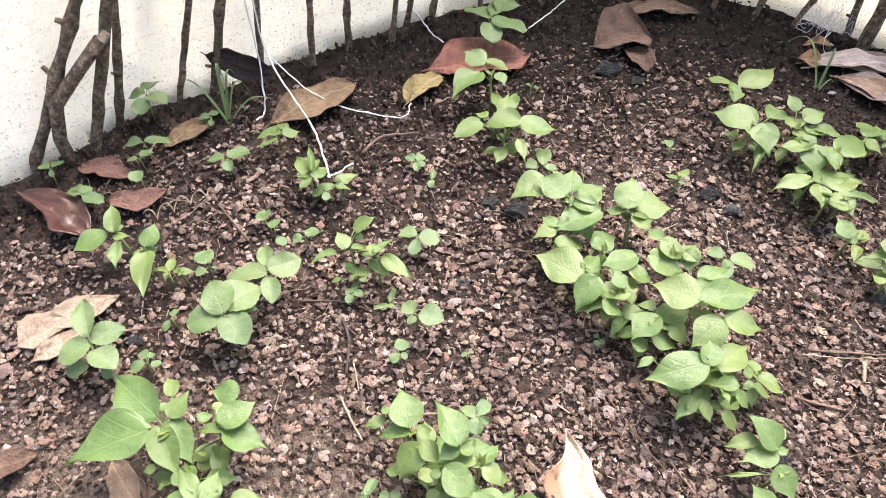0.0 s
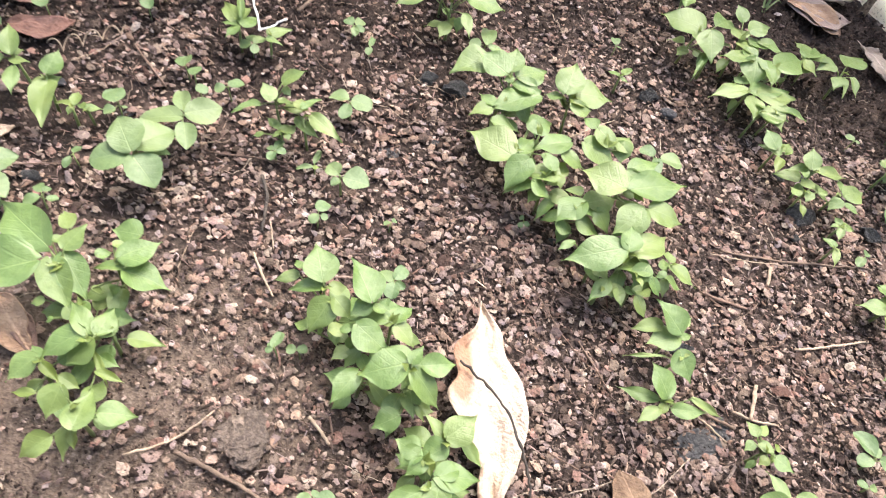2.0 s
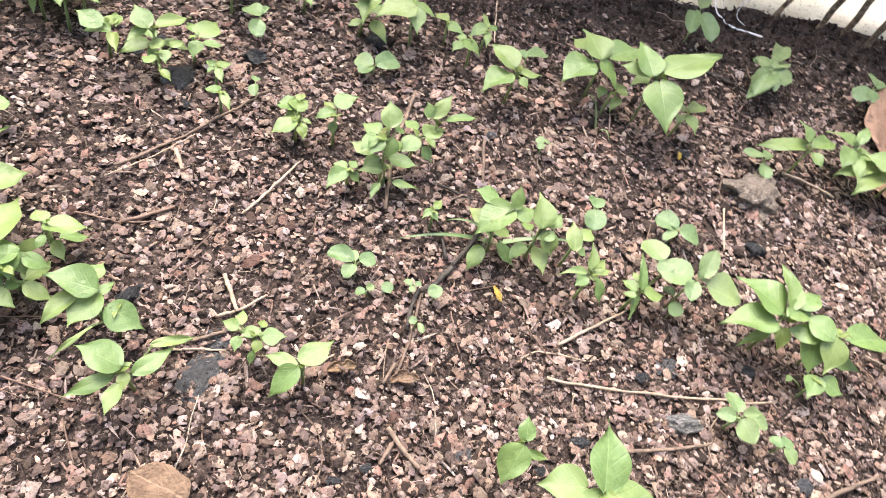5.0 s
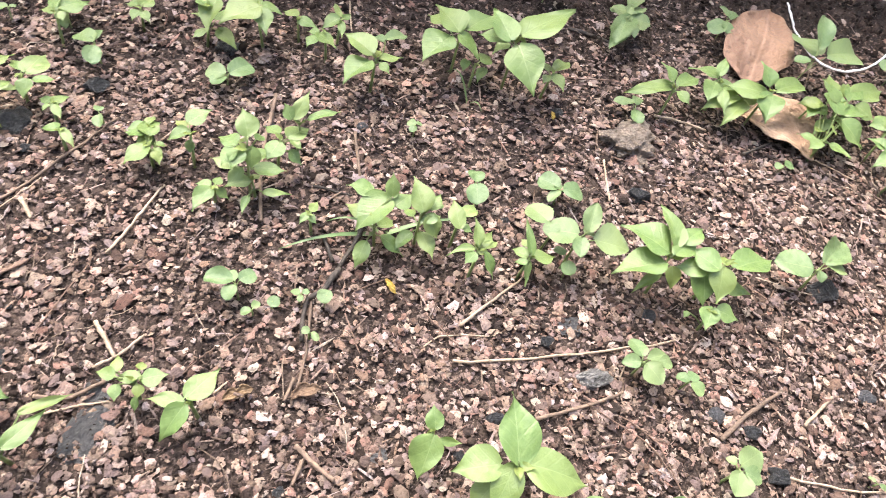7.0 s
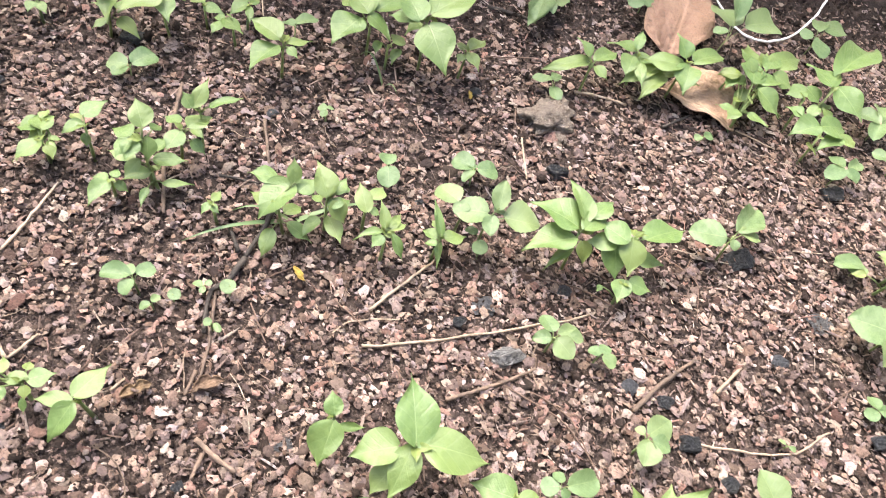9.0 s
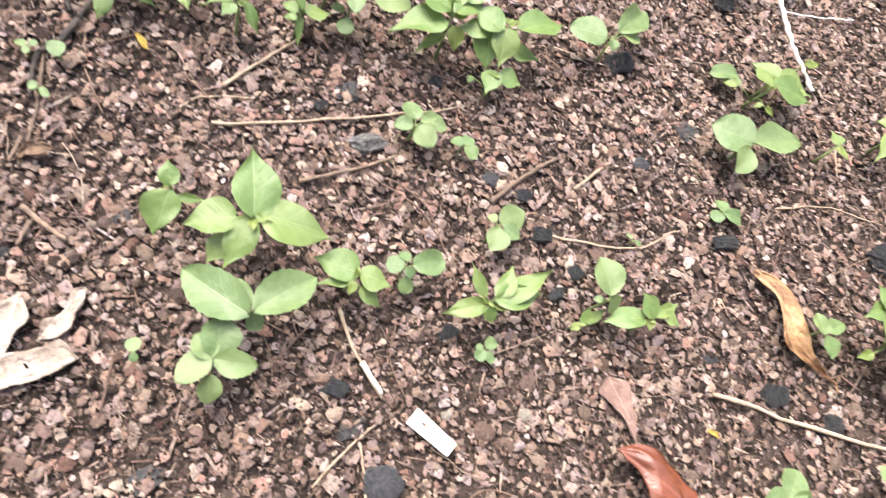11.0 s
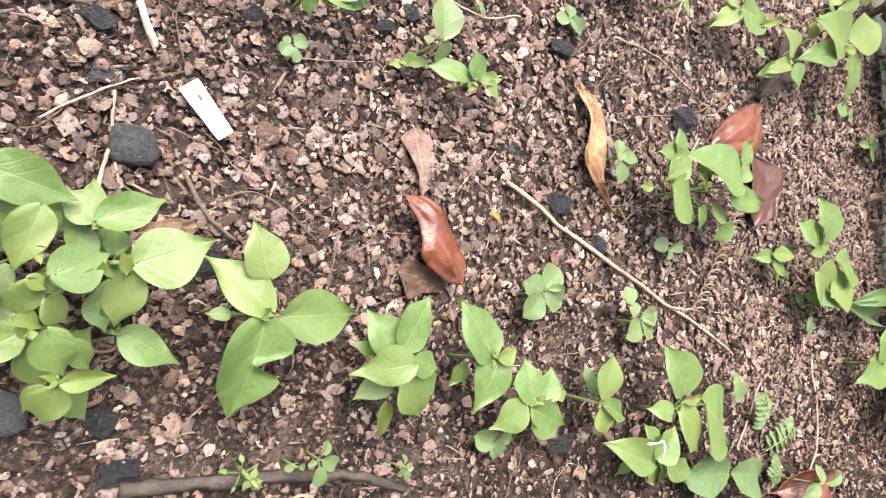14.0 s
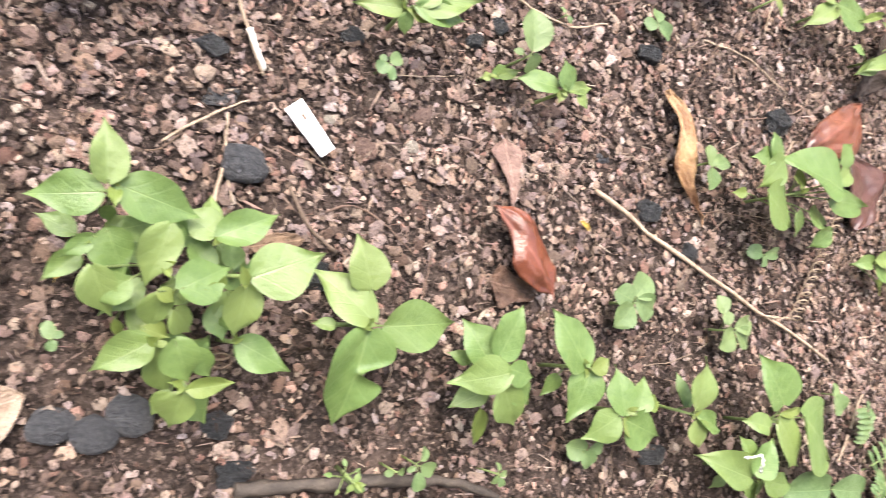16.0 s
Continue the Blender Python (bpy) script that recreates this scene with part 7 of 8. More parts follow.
def lump(name, label, category, x, y, mm, aspect, az, material, flat, facet, seed):
    """A knobbly lump half sunk in the soil."""
    bm = bmesh.new()
    bmesh.ops.create_icosphere(bm, subdivisions=4 if category == "clod" else 3 if facet > 0.09 else 2, radius=0.5)
    for v in bm.verts:
        p = v.co.copy()
        k = 1 + 0.35 * noise.noise(p * 2.2 + Vector((seed * 3.1, 0, 0))) + facet * noise.noise(p * 5.5 + Vector((0, seed * 1.7, 0)))
        if facet > 0.12:
            cut = Euler((seed * 1.3, seed * 0.7, seed * 2.1)).to_matrix()
            q = cut @ p
            p = cut.transposed() @ Vector([max(-0.34, min(0.34, c)) for c in q]) * 1.2
        if category == "clod":
            k += 0.4 * noise.noise(p * 5.0 + Vector((seed, 0, 0))) + 0.22 * noise.noise(p * 13.0)
        v.co = p * k
    me = bpy.data.meshes.new(name)
    bm.to_mesh(me)
    bm.free()
    if facet <= 0.12:
        me.polygons.foreach_set("use_smooth", np.ones(len(me.polygons), bool))
    me.materials.append(material)
    ob = new(name, me)
    s = mm / 1000
    ob.matrix_basis = pose(x, y, float(ground_z(x, y)) + s * flat * 0.18, 0, 0, az) @ Matrix.Diagonal((s, s / aspect, s * flat, 1))
    return tagged(ob, label, category, category + " on the bed")


lump_count = 0


def next_lump():
    global lump_count
    lump_count += 1
    return lump_count


def charcoal(x, y, mm, aspect, az):
    lump("charcoal_piece", "black lump of charcoal on the gravel", "charcoal", x, y, mm, aspect, az, COAL, 0.6, 0.11 if mm < 14 else 0.2, next_lump())


def ash_charcoal(x, y, mm, aspect, az):
    lump("charcoal_piece", "black charcoal with grey ash on it", "charcoal", x, y, mm, aspect, az, ASH, 0.5, 0.2, next_lump())


def slate_flake(x, y, mm, aspect, az):
    lump("stone_flake", "flat dark grey flake lying on the gravel", "stone", x, y, mm, aspect, az, SLATE, 0.16, 0.14, next_lump())


def grey_stone(x, y, mm, aspect, az):
    lump("pebble", "smooth dark grey pebble on the gravel", "stone", x, y, mm, aspect, az, STONE, 0.55, 0.05, next_lump())


def pale_pebble(x, y, mm, aspect, az):
    lump("pebble", "rounded pale pebble on the gravel", "stone", x, y, mm, aspect, az, PALE, 0.6, 0.08, next_lump())


def clay_lump(x, y, mm, aspect, az):
    lump("clay_lump", "reddish brown lump of dried clay", "clay", x, y, mm, aspect, az, CLAY, 0.45, 0.12, next_lump())


def soil_clod(x, y, mm, aspect, az):
    lump("soil_clod", "sandy grey clod of caked soil", "clod", x, y, mm, aspect, az, CLODS, 0.5, 0.118, next_lump())


def soil_crust(x, y, mm, aspect, az):
    lump("soil_crust", "low cracked crust of caked grey-brown soil", "clod", x, y, mm, aspect, az, CRUST, 0.26, 0.118, next_lump())


# ---- twigs and straws ----
twig_count = 0
TWIG_WORDS = {"straw": "pale dry straw lying on the gravel", "brown": "thin brown rootlet lying on the gravel", "bark": "brown bark-covered twig lying on the soil",
              "dark": "dark rotten twig lying on the soil", "white": "bleached white straw lying on the gravel"}


def twig(mm, kind, *places):
    global twig_count
    twig_count += 1
    rng = random.Random(twig_count)
    r = mm / 2000 * 0.72
    n = max(6, 4 * len(places))
    pts = curve_points([(x, y, 0.0) for x, y in places], n)
    span = (pts[-1] - pts[0]).length
    path = [(p.x + rng.uniform(-1, 1) * span * 0.006, p.y + rng.uniform(-1, 1) * span * 0.006, float(ground_z(p.x, p.y)) + 0.0022 + r * 0.8 + rng.uniform(0, 0.0012)) for p in pts]
    rad = [r * rng.uniform(0.8, 1.1) * (1 - 0.3 * i / n) for i in range(n)]
    v, f = tube(path, rad, 6, twig_count, 0.12)
    tagged(add_mesh("twig" if kind in ("bark", "dark") else "straw" if kind != "brown" else "rootlet", v, f, TWIGS[kind], smooth=True), TWIG_WORDS[kind], "twig", "twigs and straws")


twig(2.2, "brown", (-0.083, 0.385), (-0.014, 0.379), (0.051, 0.373))
twig(4, "dark", (-0.038, 0.365), (-0.032, 0.345), (-0.032, 0.315))
twig(3, "straw", (-0.035, 0.297), (-0.027, 0.280), (-0.018, 0.263))
twig(2, "straw", (-0.027, 0.325), (-0.022, 0.301))
twig(3, "brown", (-0.157, 0.490), (-0.124, 0.449))
twig(5, "bark", (-0.031, 0.554), (-0.013, 0.578), (0.024, 0.586))
twig(1.2, "brown", (0.149, 0.312), (0.171, 0.266), (0.193, 0.225))
twig(1, "brown", (0.167, 0.292), (0.229, 0.256))
twig(2, "brown", (0.279, 0.310), (0.295, 0.287), (0.310, 0.276))
twig(1.4, "straw", (0.309, 0.322), (0.346, 0.318), (0.375, 0.317))
twig(1.2, "straw", (-0.259, 0.504), (-0.207, 0.498), (-0.176, 0.493))
twig(1, "straw", (-0.199, 0.464), (-0.183, 0.478), (-0.171, 0.493))
twig(1, "brown", (0.093, 0.363), (0.138, 0.364), (0.169, 0.389))
twig(1.2, "brown", (0.270, 0.507), (0.223, 0.486))
twig(1.5, "straw", (0.206, 0.430), (0.252, 0.458))
twig(1, "dark", (0.345, 0.462), (0.349, 0.433))
twig(1.2, "dark", (-0.240, 0.261), (-0.221, 0.272))
twig(1, "straw", (-0.078, 0.312), (-0.084, 0.277))
twig(1, "straw", (-0.202, 0.248), (-0.212, 0.233))
twig(1.6, "brown", (-0.213, 0.355), (-0.159, 0.364))
charcoal(-0.195, 0.349, 13, 1.5, 0)
grey_stone(0.305, 0.472, 16, 1.5, -5)
charcoal(0.232, 0.685, 29, 2, 0)
slate_flake(0.057, 0.402, 14, 1.6, -5)
charcoal(0.111, 0.478, 21, 1.4, 0)
charcoal(0.088, 0.489, 15, 1.3, 0)
grey_stone(-0.014, 0.300, 8, 1.3, 0)
charcoal(0.290, 0.492, 18, 1.3, 0)
charcoal(0.262, 0.667, 14, 1.3, -7)
charcoal(-0.022, 0.255, 4, 1.3, -14)
clay_lump(0.250, 0.638, 14, 1.2, -8)
clay_lump(0.114, 0.655, 12, 1.2, -8)
pale_pebble(0.103, 0.276, 7, 1.1, 0)
slate_flake(-0.147, 0.420, 9, 1.5, 0)
twig(3, "straw", (0.357, 0.245), (0.385, 0.249), (0.418, 0.254))
twig(1.2, "brown", (0.150, 0.312), (0.149, 0.281), (0.142, 0.267))
twig(2, "brown", (0.162, 0.165), (0.182, 0.154))
twig(1.4, "brown", (0.294, 0.238), (0.345, 0.248))
slate_flake(0.267, 0.172, 30, 1.35, 20)
slate_flake(0.287, 0.186, 16, 1.2, -40)
charcoal(0.268, 0.241, 16, 1.7, 0)
charcoal(0.182, 0.326, 7, 1.5, 0)
charcoal(0.400, 0.367, 23, 1.2, 4)
charcoal(0.414, 0.407, 13, 1.2, 7)
grey_stone(-0.202, 0.443, 9, 1.2, 0)
pale_pebble(0.012, 0.159, 2, 1.2, 0)
charcoal(0.093, 0.415, 8, 1.3, 0)
charcoal(0.100, 0.223, 7, 1.2, 0)
twig(4, "brown", (0.295, 0.286), (0.327, 0.276))
twig(3.5, "straw", (0.442, 0.034), (0.471, 0.024), (0.503, 0.014))
twig(3, "straw", (0.417, 0.025), (0.453, -0.025), (0.519, -0.099))
twig(4.5, "bark", (0.538, 0.252), (0.491, 0.227), (0.457, 0.204), (0.432, 0.185))
twig(4, "bark", (0.542, 0.181), (0.509, 0.155))
twig(6, "dark", (0.476, 0.129), (0.458, 0.125), (0.433, 0.122))
twig(6, "dark", (0.433, 0.122), (0.414, 0.121), (0.398, 0.124), (0.375, 0.111))
twig(5, "dark", (0.434, 0.128), (0.448, 0.146))
twig(4, "straw", (0.729, -0.013), (0.739, -0.035), (0.744, -0.059))
twig(2.6, "straw", (0.648, 0.006), (0.610, -0.014))
twig(4, "bark", (0.411, -0.037), (0.434, -0.058), (0.460, -0.079))
twig(1.6, "brown", (0.437, 0.057), (0.433, 0.041), (0.428, 0.024))
twig(1.8, "straw", (0.416, 0.046), (0.430, 0.039), (0.449, 0.010))
twig(2, "straw", (0.692, 0.286), (0.642, 0.250))
twig(1.4, "brown", (0.671, 0.267), (0.668, 0.223))
twig(3, "dark", (0.480, 0.176), (0.490, 0.149))
twig(1.5, "brown", (0.424, 0.104), (0.448, 0.091))
twig(1.4, "brown", (0.659, 0.088), (0.649, 0.065))
twig(2, "brown", (0.719, 0.071), (0.749, 0.034))
twig(1.4, "brown", (0.210, 0.273), (0.231, 0.254))
twig(1.8, "brown", (0.192, 0.242), (0.204, 0.217), (0.210, 0.205))
twig(1.6, "brown", (0.200, 0.201), (0.191, 0.177))
charcoal(0.634, -0.032, 16, 1.3, -40)
charcoal(0.466, -0.021, 9, 1.1, -45)
slate_flake(0.340, 0.035, 15, 2.0, -45)
charcoal(0.295, 0.068, 7, 1.1, -45)
charcoal(0.277, 0.076, 9, 2, -45)
charcoal(0.462, 0.356, 16, 1.2, -37)
charcoal(0.393, 0.409, 12, 1.4, -39)
charcoal(0.388, 0.344, 9, 1.2, -33)
ash_charcoal(0.459, -0.059, 25, 2.2, -47)
charcoal(0.318, 0.127, 5, 1.2, -45)
charcoal(0.256, 0.224, 5, 1.2, -36)
grey_stone(0.482, -0.140, 13, 1.2, -51)
charcoal(0.399, -0.015, 12, 1.6, -44)
charcoal(0.672, 0.061, 12, 1.3, -39)
soil_clod(0.683, -0.004, 46, 1.35, -41)
soil_clod(0.668, -0.022, 14, 1.2, 30)
soil_crust(-0.022, 0.166, 30, 1.15, 70)
charcoal(0.367, -0.007, 8, 1.3, -36)
slate_flake(0.487, -0.030, 17, 1.2, -41)
clay_lump(0.349, 0.086, 9, 1.2, -44)
clay_lump(0.218, 0.137, 14, 1.4, -45)
grey_stone(0.299, 0.263, 4, 1.2, -56)
grey_stone(0.334, 0.226, 4, 1.2, -33)
clay_lump(0.373, 0.124, 7, 1.2, -36)
charcoal(0.543, 0.047, 9, 1.8, -45)
charcoal(0.509, 0.235, 8, 1.2, -30)
grey_stone(0.553, 0.182, 10, 1.2, -33)
twig(5, "bark", (0.466, -0.146), (0.494, -0.158), (0.524, -0.175))
twig(4, "straw", (0.507, -0.194), (0.542, -0.209))
twig(2.6, "straw", (0.464, -0.184), (0.479, -0.225), (0.495, -0.253), (0.523, -0.274))
twig(1.6, "brown", (0.439, -0.066), (0.436, -0.106), (0.422, -0.132))
twig(1.2, "brown", (0.498, -0.123), (0.513, -0.156), (0.501, -0.186))
twig(1.2, "brown", (0.599, -0.133), (0.591, -0.161), (0.556, -0.170))
twig(2, "straw", (0.781, -0.158), (0.779, -0.196))
twig(1.8, "straw", (1.125, -0.211), (1.093, -0.207))
twig(1.4, "brown", (0.774, -0.228), (0.747, -0.256))
twig(1.5, "straw", (0.667, -0.228), (0.679, -0.251))
twig(5, "dark", (0.785, 0.098), (0.795, 0.054))
twig(4, "dark", (0.737, -0.096), (0.772, -0.116))
twig(1.4, "brown", (0.778, -0.070), (0.708, -0.090))
charcoal(0.485, -0.165, 12, 1.2, -59)
charcoal(0.632, -0.188, 22, 1.2, -56)
charcoal(0.753, -0.252, 22, 1.5, -53)
charcoal(0.559, 0.314, 17, 1.3, -52)
slate_flake(0.611, -0.260, 22, 1.4, -60)
charcoal(0.530, -0.076, 12, 1.3, -59)
twig(3, "bark", (0.403, 0.123), (0.368, 0.103), (0.338, 0.091))
twig(3.4, "straw", (0.354, -0.094), (0.336, -0.113), (0.320, -0.139))
twig(2, "brown", (0.312, -0.079), (0.343, -0.086))
twig(2, "straw", (0.587, -0.344), (0.615, -0.386), (0.631, -0.439))
twig(1.4, "brown", (0.444, -0.082), (0.439, -0.113), (0.404, -0.149))
twig(2, "brown", (0.273, -0.009), (0.247, -0.019))
twig(1.4, "brown", (0.363, -0.127), (0.341, -0.134), (0.326, -0.152))
charcoal(0.312, -0.113, 14, 1.4, -63)
grey_stone(0.558, -0.233, 15, 1.4, -56)
charcoal(0.536, -0.313, 22, 2, -60)
charcoal(0.464, -0.186, 16, 1.4, -56)
charcoal(0.600, -0.443, 27, 1.4, -61)
twig(5, "straw", (0.427, -0.335), (0.447, -0.437), (0.486, -0.606))
twig(5, "white", (0.332, -0.120), (0.327, -0.129), (0.322, -0.138))
twig(2, "straw", (0.263, -0.127), (0.284, -0.133), (0.306, -0.142))
twig(11, "dark", (0.161, -0.251), (0.182, -0.281), (0.204, -0.314))
twig(10, "dark", (0.189, -0.288), (0.207, -0.319), (0.225, -0.353), (0.232, -0.381))
twig(4, "bark", (0.287, -0.183), (0.279, -0.202), (0.278, -0.222))
twig(2, "straw", (0.294, -0.139), (0.278, -0.151), (0.263, -0.167))
twig(3, "straw", (0.255, -0.162), (0.272, -0.154))
twig(1.8, "brown", (0.290, -0.205), (0.303, -0.214), (0.308, -0.236), (0.306, -0.257))
twig(1.2, "brown", (0.299, -0.166), (0.305, -0.184), (0.314, -0.204))
twig(1.4, "brown", (0.286, -0.278), (0.305, -0.269), (0.313, -0.265))
twig(1.4, "brown", (0.600, -0.357), (0.537, -0.355))
twig(1.6, "brown", (0.562, -0.403), (0.632, -0.459), (0.709, -0.486))
twig(1.4, "brown", (0.474, -0.409), (0.512, -0.456), (0.539, -0.524))
twig(2, "straw", (0.650, -0.390), (0.683, -0.382))
twig(1, "straw", (0.372, -0.185), (0.409, -0.218))
twig(1.8, "brown", (0.532, -0.265), (0.567, -0.287))
twig(3, "straw", (0.425, -0.662), (0.494, -0.667))
twig(3, "bark", (0.511, -0.804), (0.558, -0.805), (0.594, -0.807))
twig(2.4, "straw", (0.568, -0.738), (0.514, -0.788), (0.466, -0.790))
twig(2, "straw", (0.605, -0.468), (0.577, -0.467))
twig(1.4, "brown", (0.428, -0.428), (0.477, -0.439))
twig(5, "bark", (-0.060, 0.157), (-0.048, 0.152), (-0.025, 0.141), (0.003, 0.125))
twig(2.2, "straw", (-0.088, 0.155), (-0.070, 0.161), (-0.052, 0.170), (-0.041, 0.181))
twig(4, "straw", (0.014, 0.180), (0.021, 0.172), (0.027, 0.164))
twig(2, "brown", (0.026, 0.181), (0.029, 0.168))
twig(4.5, "straw", (0.318, 0.216), (0.313, 0.204), (0.307, 0.191))
twig(3, "straw", (0.296, 0.197), (0.309, 0.191), (0.321, 0.189), (0.327, 0.188))
twig(4.5, "bark", (0.267, 0.208), (0.276, 0.194), (0.294, 0.185))
twig(2.2, "straw", (0.263, 0.197), (0.274, 0.188), (0.286, 0.175))
twig(5, "bark", (0.320, 0.075), (0.317, 0.061), (0.315, 0.046))
twig(4, "bark", (0.315, 0.067), (0.301, 0.064))
twig(4, "bark", (0.353, 0.100), (0.338, 0.096))
twig(1.6, "brown", (0.407, 0.100), (0.399, 0.090), (0.389, 0.077))
twig(1.6, "brown", (0.343, 0.150), (0.333, 0.153), (0.320, 0.154))
twig(2.5, "straw", (0.320, 0.132), (0.330, 0.130))
twig(3, "bark", (0.317, 0.326), (0.370, 0.320), (0.424, 0.320), (0.446, 0.321))
twig(4.5, "straw", (0.356, 0.313), (0.349, 0.297))
twig(2, "brown", (0.525, -0.046), (0.535, -0.078), (0.535, -0.110), (0.521, -0.142))
grey_stone(0.281, -0.160, 26, 1.3, -49)
charcoal(0.449, -0.427, 17, 1.2, -48)
charcoal(0.449, -0.380, 20, 1.2, -48)
clay_lump(0.332, -0.201, 14, 1.15, -36)
charcoal(0.167, -0.248, 16, 1.4, -63)
charcoal(0.262, -0.222, 16, 1.2, -51)
slate_flake(0.298, -0.132, 18, 2, -38)
charcoal(0.432, -0.211, 13, 1.5, -38)
charcoal(0.453, -0.217, 13, 1.2, -30)
grey_stone(0.450, -0.328, 12, 1.5, -51)
pale_pebble(0.352, -0.220, 9, 1.2, -33)
pale_pebble(0.330, -0.177, 7, 1.2, -45)
charcoal(0.374, -0.158, 13, 1.2, -38)
charcoal(0.317, -0.476, 23, 2, -56)
charcoal(0.180, -0.228, 14, 1.2, -53)
clay_lump(0.156, -0.128, 10, 1.2, -56)
slate_flake(0.232, -0.054, 16, 1.3, -45)
grey_stone(0.144, -0.172, 19, 1.2, -51)
grey_stone(0.149, -0.187, 21, 1.25, -56)
grey_stone(0.163, -0.194, 21, 1.15, -56)

# ---- twine, tag, tendril ----


def twine(label, mm, *places, material=STRING):
    pts = curve_points(places, 8 * len(places))
    rng = random.Random(len(places))
    pts = [p + Vector((rng.uniform(-1, 1), rng.uniform(-1, 1), rng.uniform(-0.3, 0.5))) * 0.0008 for p in pts]
    v, f = tube(pts, [mm / 2000 * rng.uniform(0.7, 1.2) for _ in pts], 6)
    return tagged(add_mesh("twine", v, f, material, smooth=True), label, "twine")


twine("white raffia string tied to the fence, hanging onto the bed", 2.0, (-0.13, 0.66, 0.20), (-0.125, 0.645, 0.06), (-0.08, 0.585, 0.012), (-0.062, 0.528, 0.008), (-0.058, 0.522, 0.006), (-0.038, 0.532, 0.012))
twine("white raffia string lying across the soil", 1.6, (-0.125, 0.645, 0.055), (-0.09, 0.635, 0.02), (-0.056, 0.622, 0.008), (-0.02, 0.61, 0.006), (0.009, 0.607, 0.005), (0.016, 0.62, 0.012))
twine("white raffia string hanging along a stick", 1.8, (-0.142, 0.662, 0.16), (-0.134, 0.645, 0.06), (-0.132, 0.618, 0.008), (-0.14, 0.605, 0.005))
twine("white string loop by the fence", 1.4, (-0.005, 0.755, 0.03), (0.02, 0.76, 0.03), (0.04, 0.745, 0.012), (0.053, 0.738, 0.005))
twine("white string lying on dark soil", 1.4, (0.146, 0.755, 0.005), (0.18, 0.785, 0.012), (0.215, 0.82, 0.02))
twine("loose white cord looped over the soil", 2.4, (0.985, -0.08, 0.02), (0.96, -0.105, 0.006), (0.93, -0.14, 0.005), (0.95, -0.178, 0.008), (1.0, -0.20, 0.03), (1.06, -0.2, 0.05))
twine("white cord end beside the frayed sack", 2.0, (0.915, 0.14, 0.012), (0.895, 0.145, 0.006), (0.878, 0.118, 0.005), (0.892, 0.085, 0.006))
twine("stiff bleached white twig lying on gravel", 4.0, (0.792, -0.296, 0.012), (0.758, -0.318, 0.008), (0.718, -0.351, 0.006), material=TWIGS["white"])
twine("thin white string on the gravel", 1.4, (0.785, -0.303, 0.006), (0.80, -0.335, 0.008), (0.83, -0.375, 0.006))

twine("dark split twig lying across the large tan leaf", 2.0, (0.105, 0.215, 0.024), (0.13, 0.185, 0.026), (0.142, 0.15, 0.024), (0.145, 0.125, 0.016), material=TWIGS["dark"])


twine("pale branching rootlet lying on the soil", 2.2, (0.16, -0.28, 0.004), (0.18, -0.306, 0.006), (0.199, -0.325, 0.009), (0.202, -0.331, 0.008), (0.196, -0.345, 0.004), material=TWIGS["straw"])
twine("short curled white thread caught on a chilli leaf", 1.3, (0.338, -0.497, 0.05), (0.345, -0.504, 0.054), (0.346, -0.509, 0.053), (0.342, -0.512, 0.052), (0.341, -0.52, 0.047))


def tag_card():
    bm = bmesh.new()
    bmesh.ops.create_cube(bm, size=1.0)
    for v in bm.verts:
        v.co = Vector((v.co.x * 0.029, v.co.y * (0.0108 if v.co.x < 0 else 0.0088), v.co.z * 0.0012))
    bmesh.ops.bevel(bm, geom=list(bm.edges), offset=0.0004, segments=1, affect="EDGES")
    me = bpy.data.meshes.new("plant_tag")
    bm.to_mesh(me)
    bm.free()
    me.materials.append(PLASTIC)
    ob = new("plant_tag", me)
    ob.matrix_basis = pose(0.3158, -0.172, 0.0075, 4, -3, -104)
    mark = bmesh.new()
    bmesh.ops.create_cube(mark, size=1.0, matrix=Matrix.LocRotScale((-0.0065, 0.0005, 0.0008), None, (0.003, 0.0014, 0.0005)))
    mm = bpy.data.meshes.new("tag_mark")
    mark.to_mesh(mm)
    mark.free()
    mm.materials.append(TWIGS["brown"])
    new("tag_mark", mm).parent = ob
    tagged(ob, "small white plastic plant tag lying on gravel", "plant tag")


tag_card()


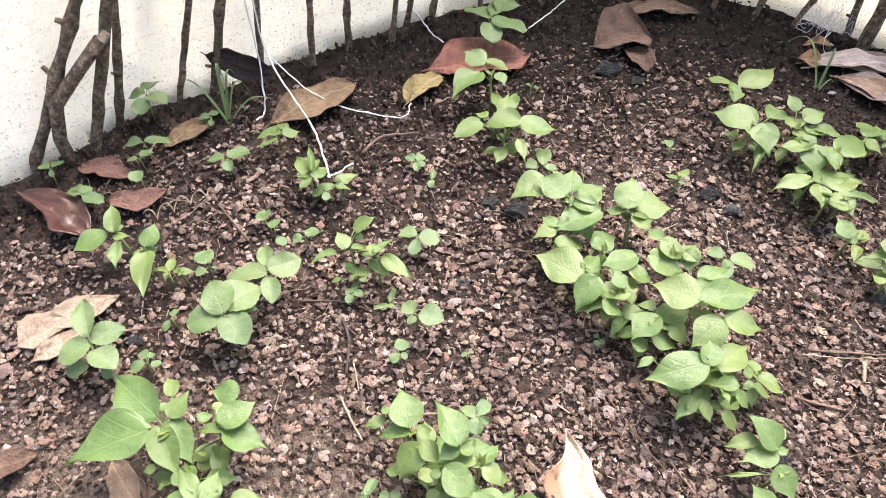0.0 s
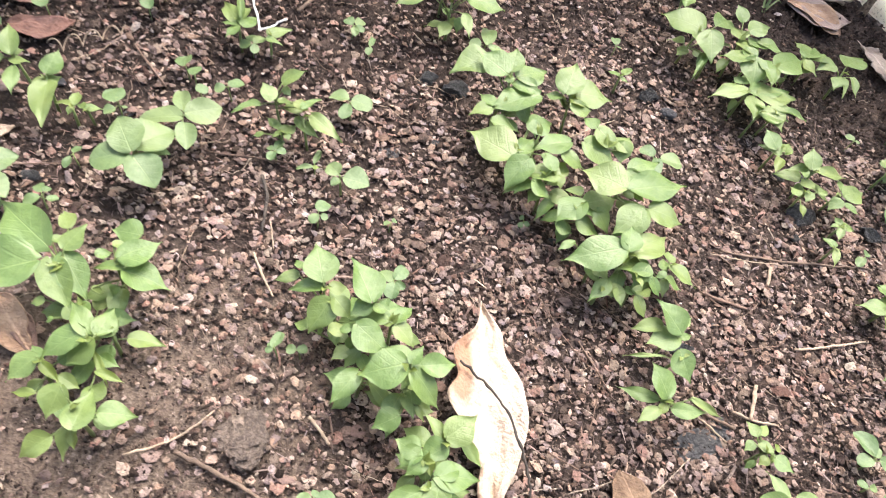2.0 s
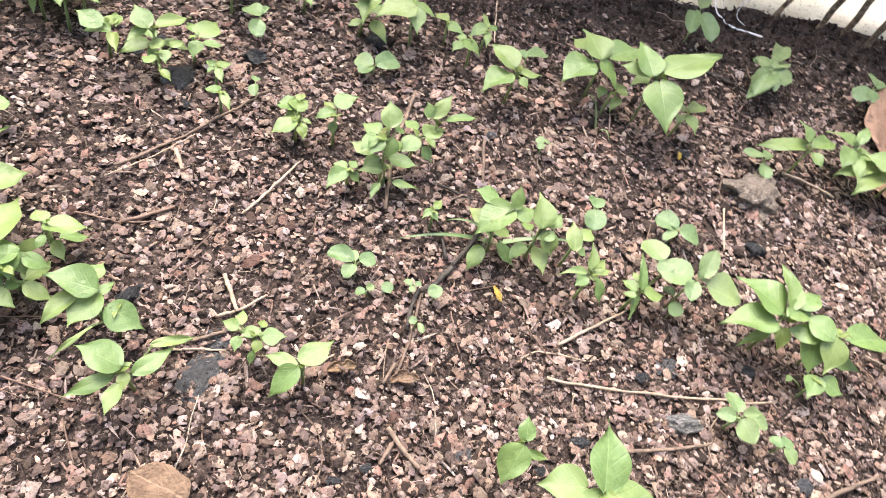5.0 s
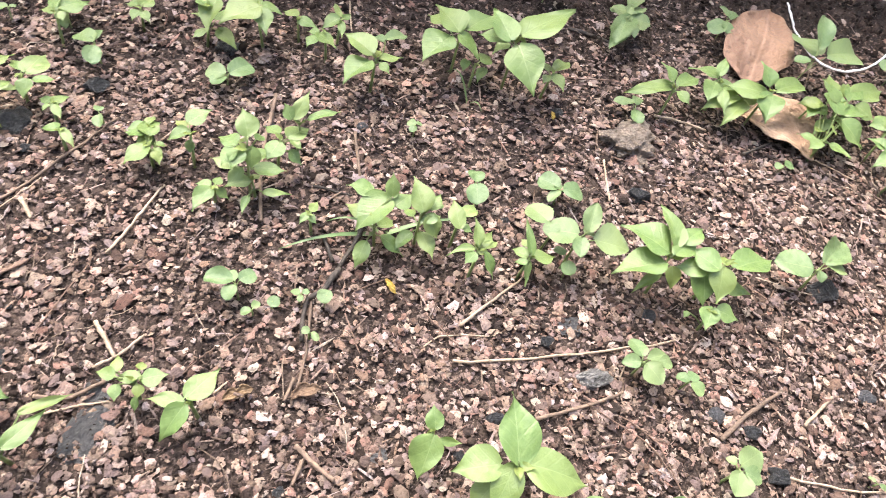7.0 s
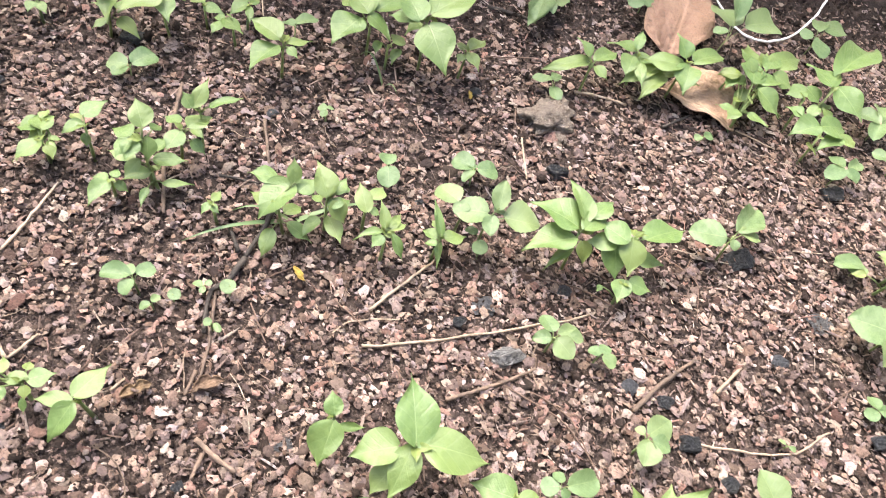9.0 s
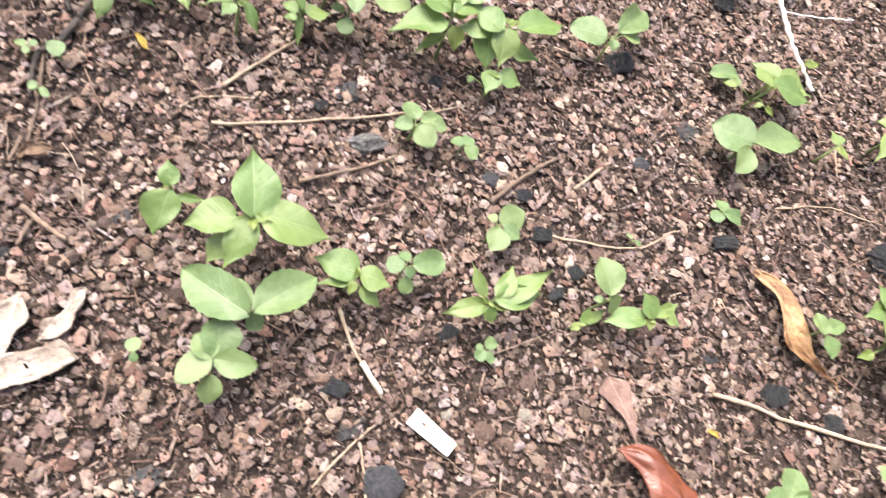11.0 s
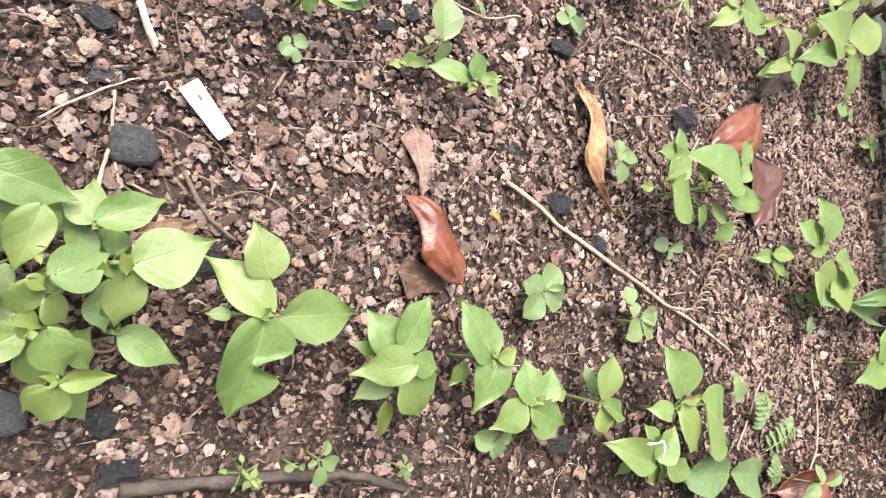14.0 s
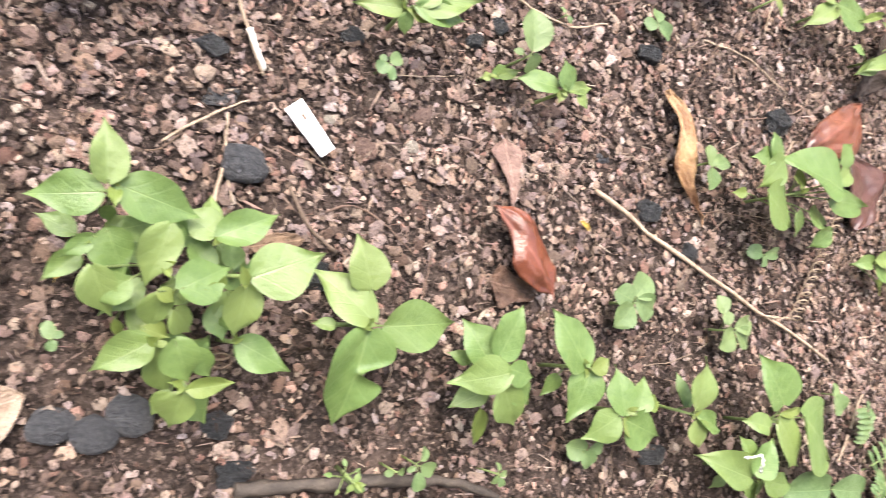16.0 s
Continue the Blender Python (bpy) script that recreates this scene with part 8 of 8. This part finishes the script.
def tendril(label, start, end, turns, radius, mm, kind="straw"):
    a, b = Vector(start), Vector(end)
    d = b - a
    side = Vector((-d.y, d.x, 0)).normalized()
    n = int(turns * 12)
    pts = []
    for i in range(n):
        u = i / (n - 1)
        ang = 2 * math.pi * turns * u
        r = radius * (1 - 0.35 * u)
        pts.append(a + d * u + side * (r * math.cos(ang)) + Vector((0, 0, r * math.sin(ang) + r)) + d.normalized() * (r * 0.5 * math.sin(ang)))
    v, f = tube(pts, [mm / 2000] * n, 5)
    tagged(add_mesh("tendril", v, f, TWIGS[kind], smooth=True), label, "tendril")


tendril("pale coiled dry tendril on the gravel", (0.481, -0.546, 0.003), (0.598, -0.551, 0.003), 14, 0.0042, 1.4)
twine("pale straight foot of a coiled tendril", 1.6, (0.464, -0.517, 0.005), (0.472, -0.53, 0.006), (0.483, -0.546, 0.006), material=TWIGS["straw"])
tendril("curled brown tendril under a seedling", (0.206, -0.206, 0.006), (0.2, -0.212, 0.006), 2, 0.0045, 1.4, "bark")
tendril("pale coiled tendril on the soil by a weed", (-0.215, 0.47, 0.003), (-0.165, 0.505, 0.003), 4, 0.006, 1.2)


def frayed_fibres(cx, cy, count, seed):
    """Loose white strands hanging from the torn foot of the sack."""
    rng = random.Random(seed)
    verts, faces = [], []
    for _ in range(count):
        x, y = cx + rng.gauss(0, 0.018), cy + rng.gauss(0, 0.018)
        a, r = rng.uniform(0, 6.3), rng.uniform(0.006, 0.022)
        z = rng.uniform(0.012, 0.04)
        p = [(x + r * u * math.cos(a + 2.6 * u) + rng.uniform(-1, 1) * 0.003, y + r * u * math.sin(a + 2.6 * u) + rng.uniform(-1, 1) * 0.003, z * (1 - u) ** 1.3 + 0.004 + 0.006 * rng.random()) for u in (0, 0.25, 0.5, 0.75, 1.0)]
        v, f = tube(curve_points(p, 12), [rng.uniform(0.00015, 0.0004)] * 12, 4)
        base = len(verts)
        verts += v
        faces += [tuple(i + base for i in q) for q in f]
    ob = add_mesh("fibre_fringe", verts, faces, STRING, sack)
    tagged(ob, "loose frayed white fibres of the sack", kind="stuff")


frayed_fibres(0.51, 0.765, 90, 1)
frayed_fibres(0.93, 0.135, 16, 2)
frayed_fibres(0.735, 0.345, 24, 4)
frayed_fibres(-0.22, 0.675, 14, 3)
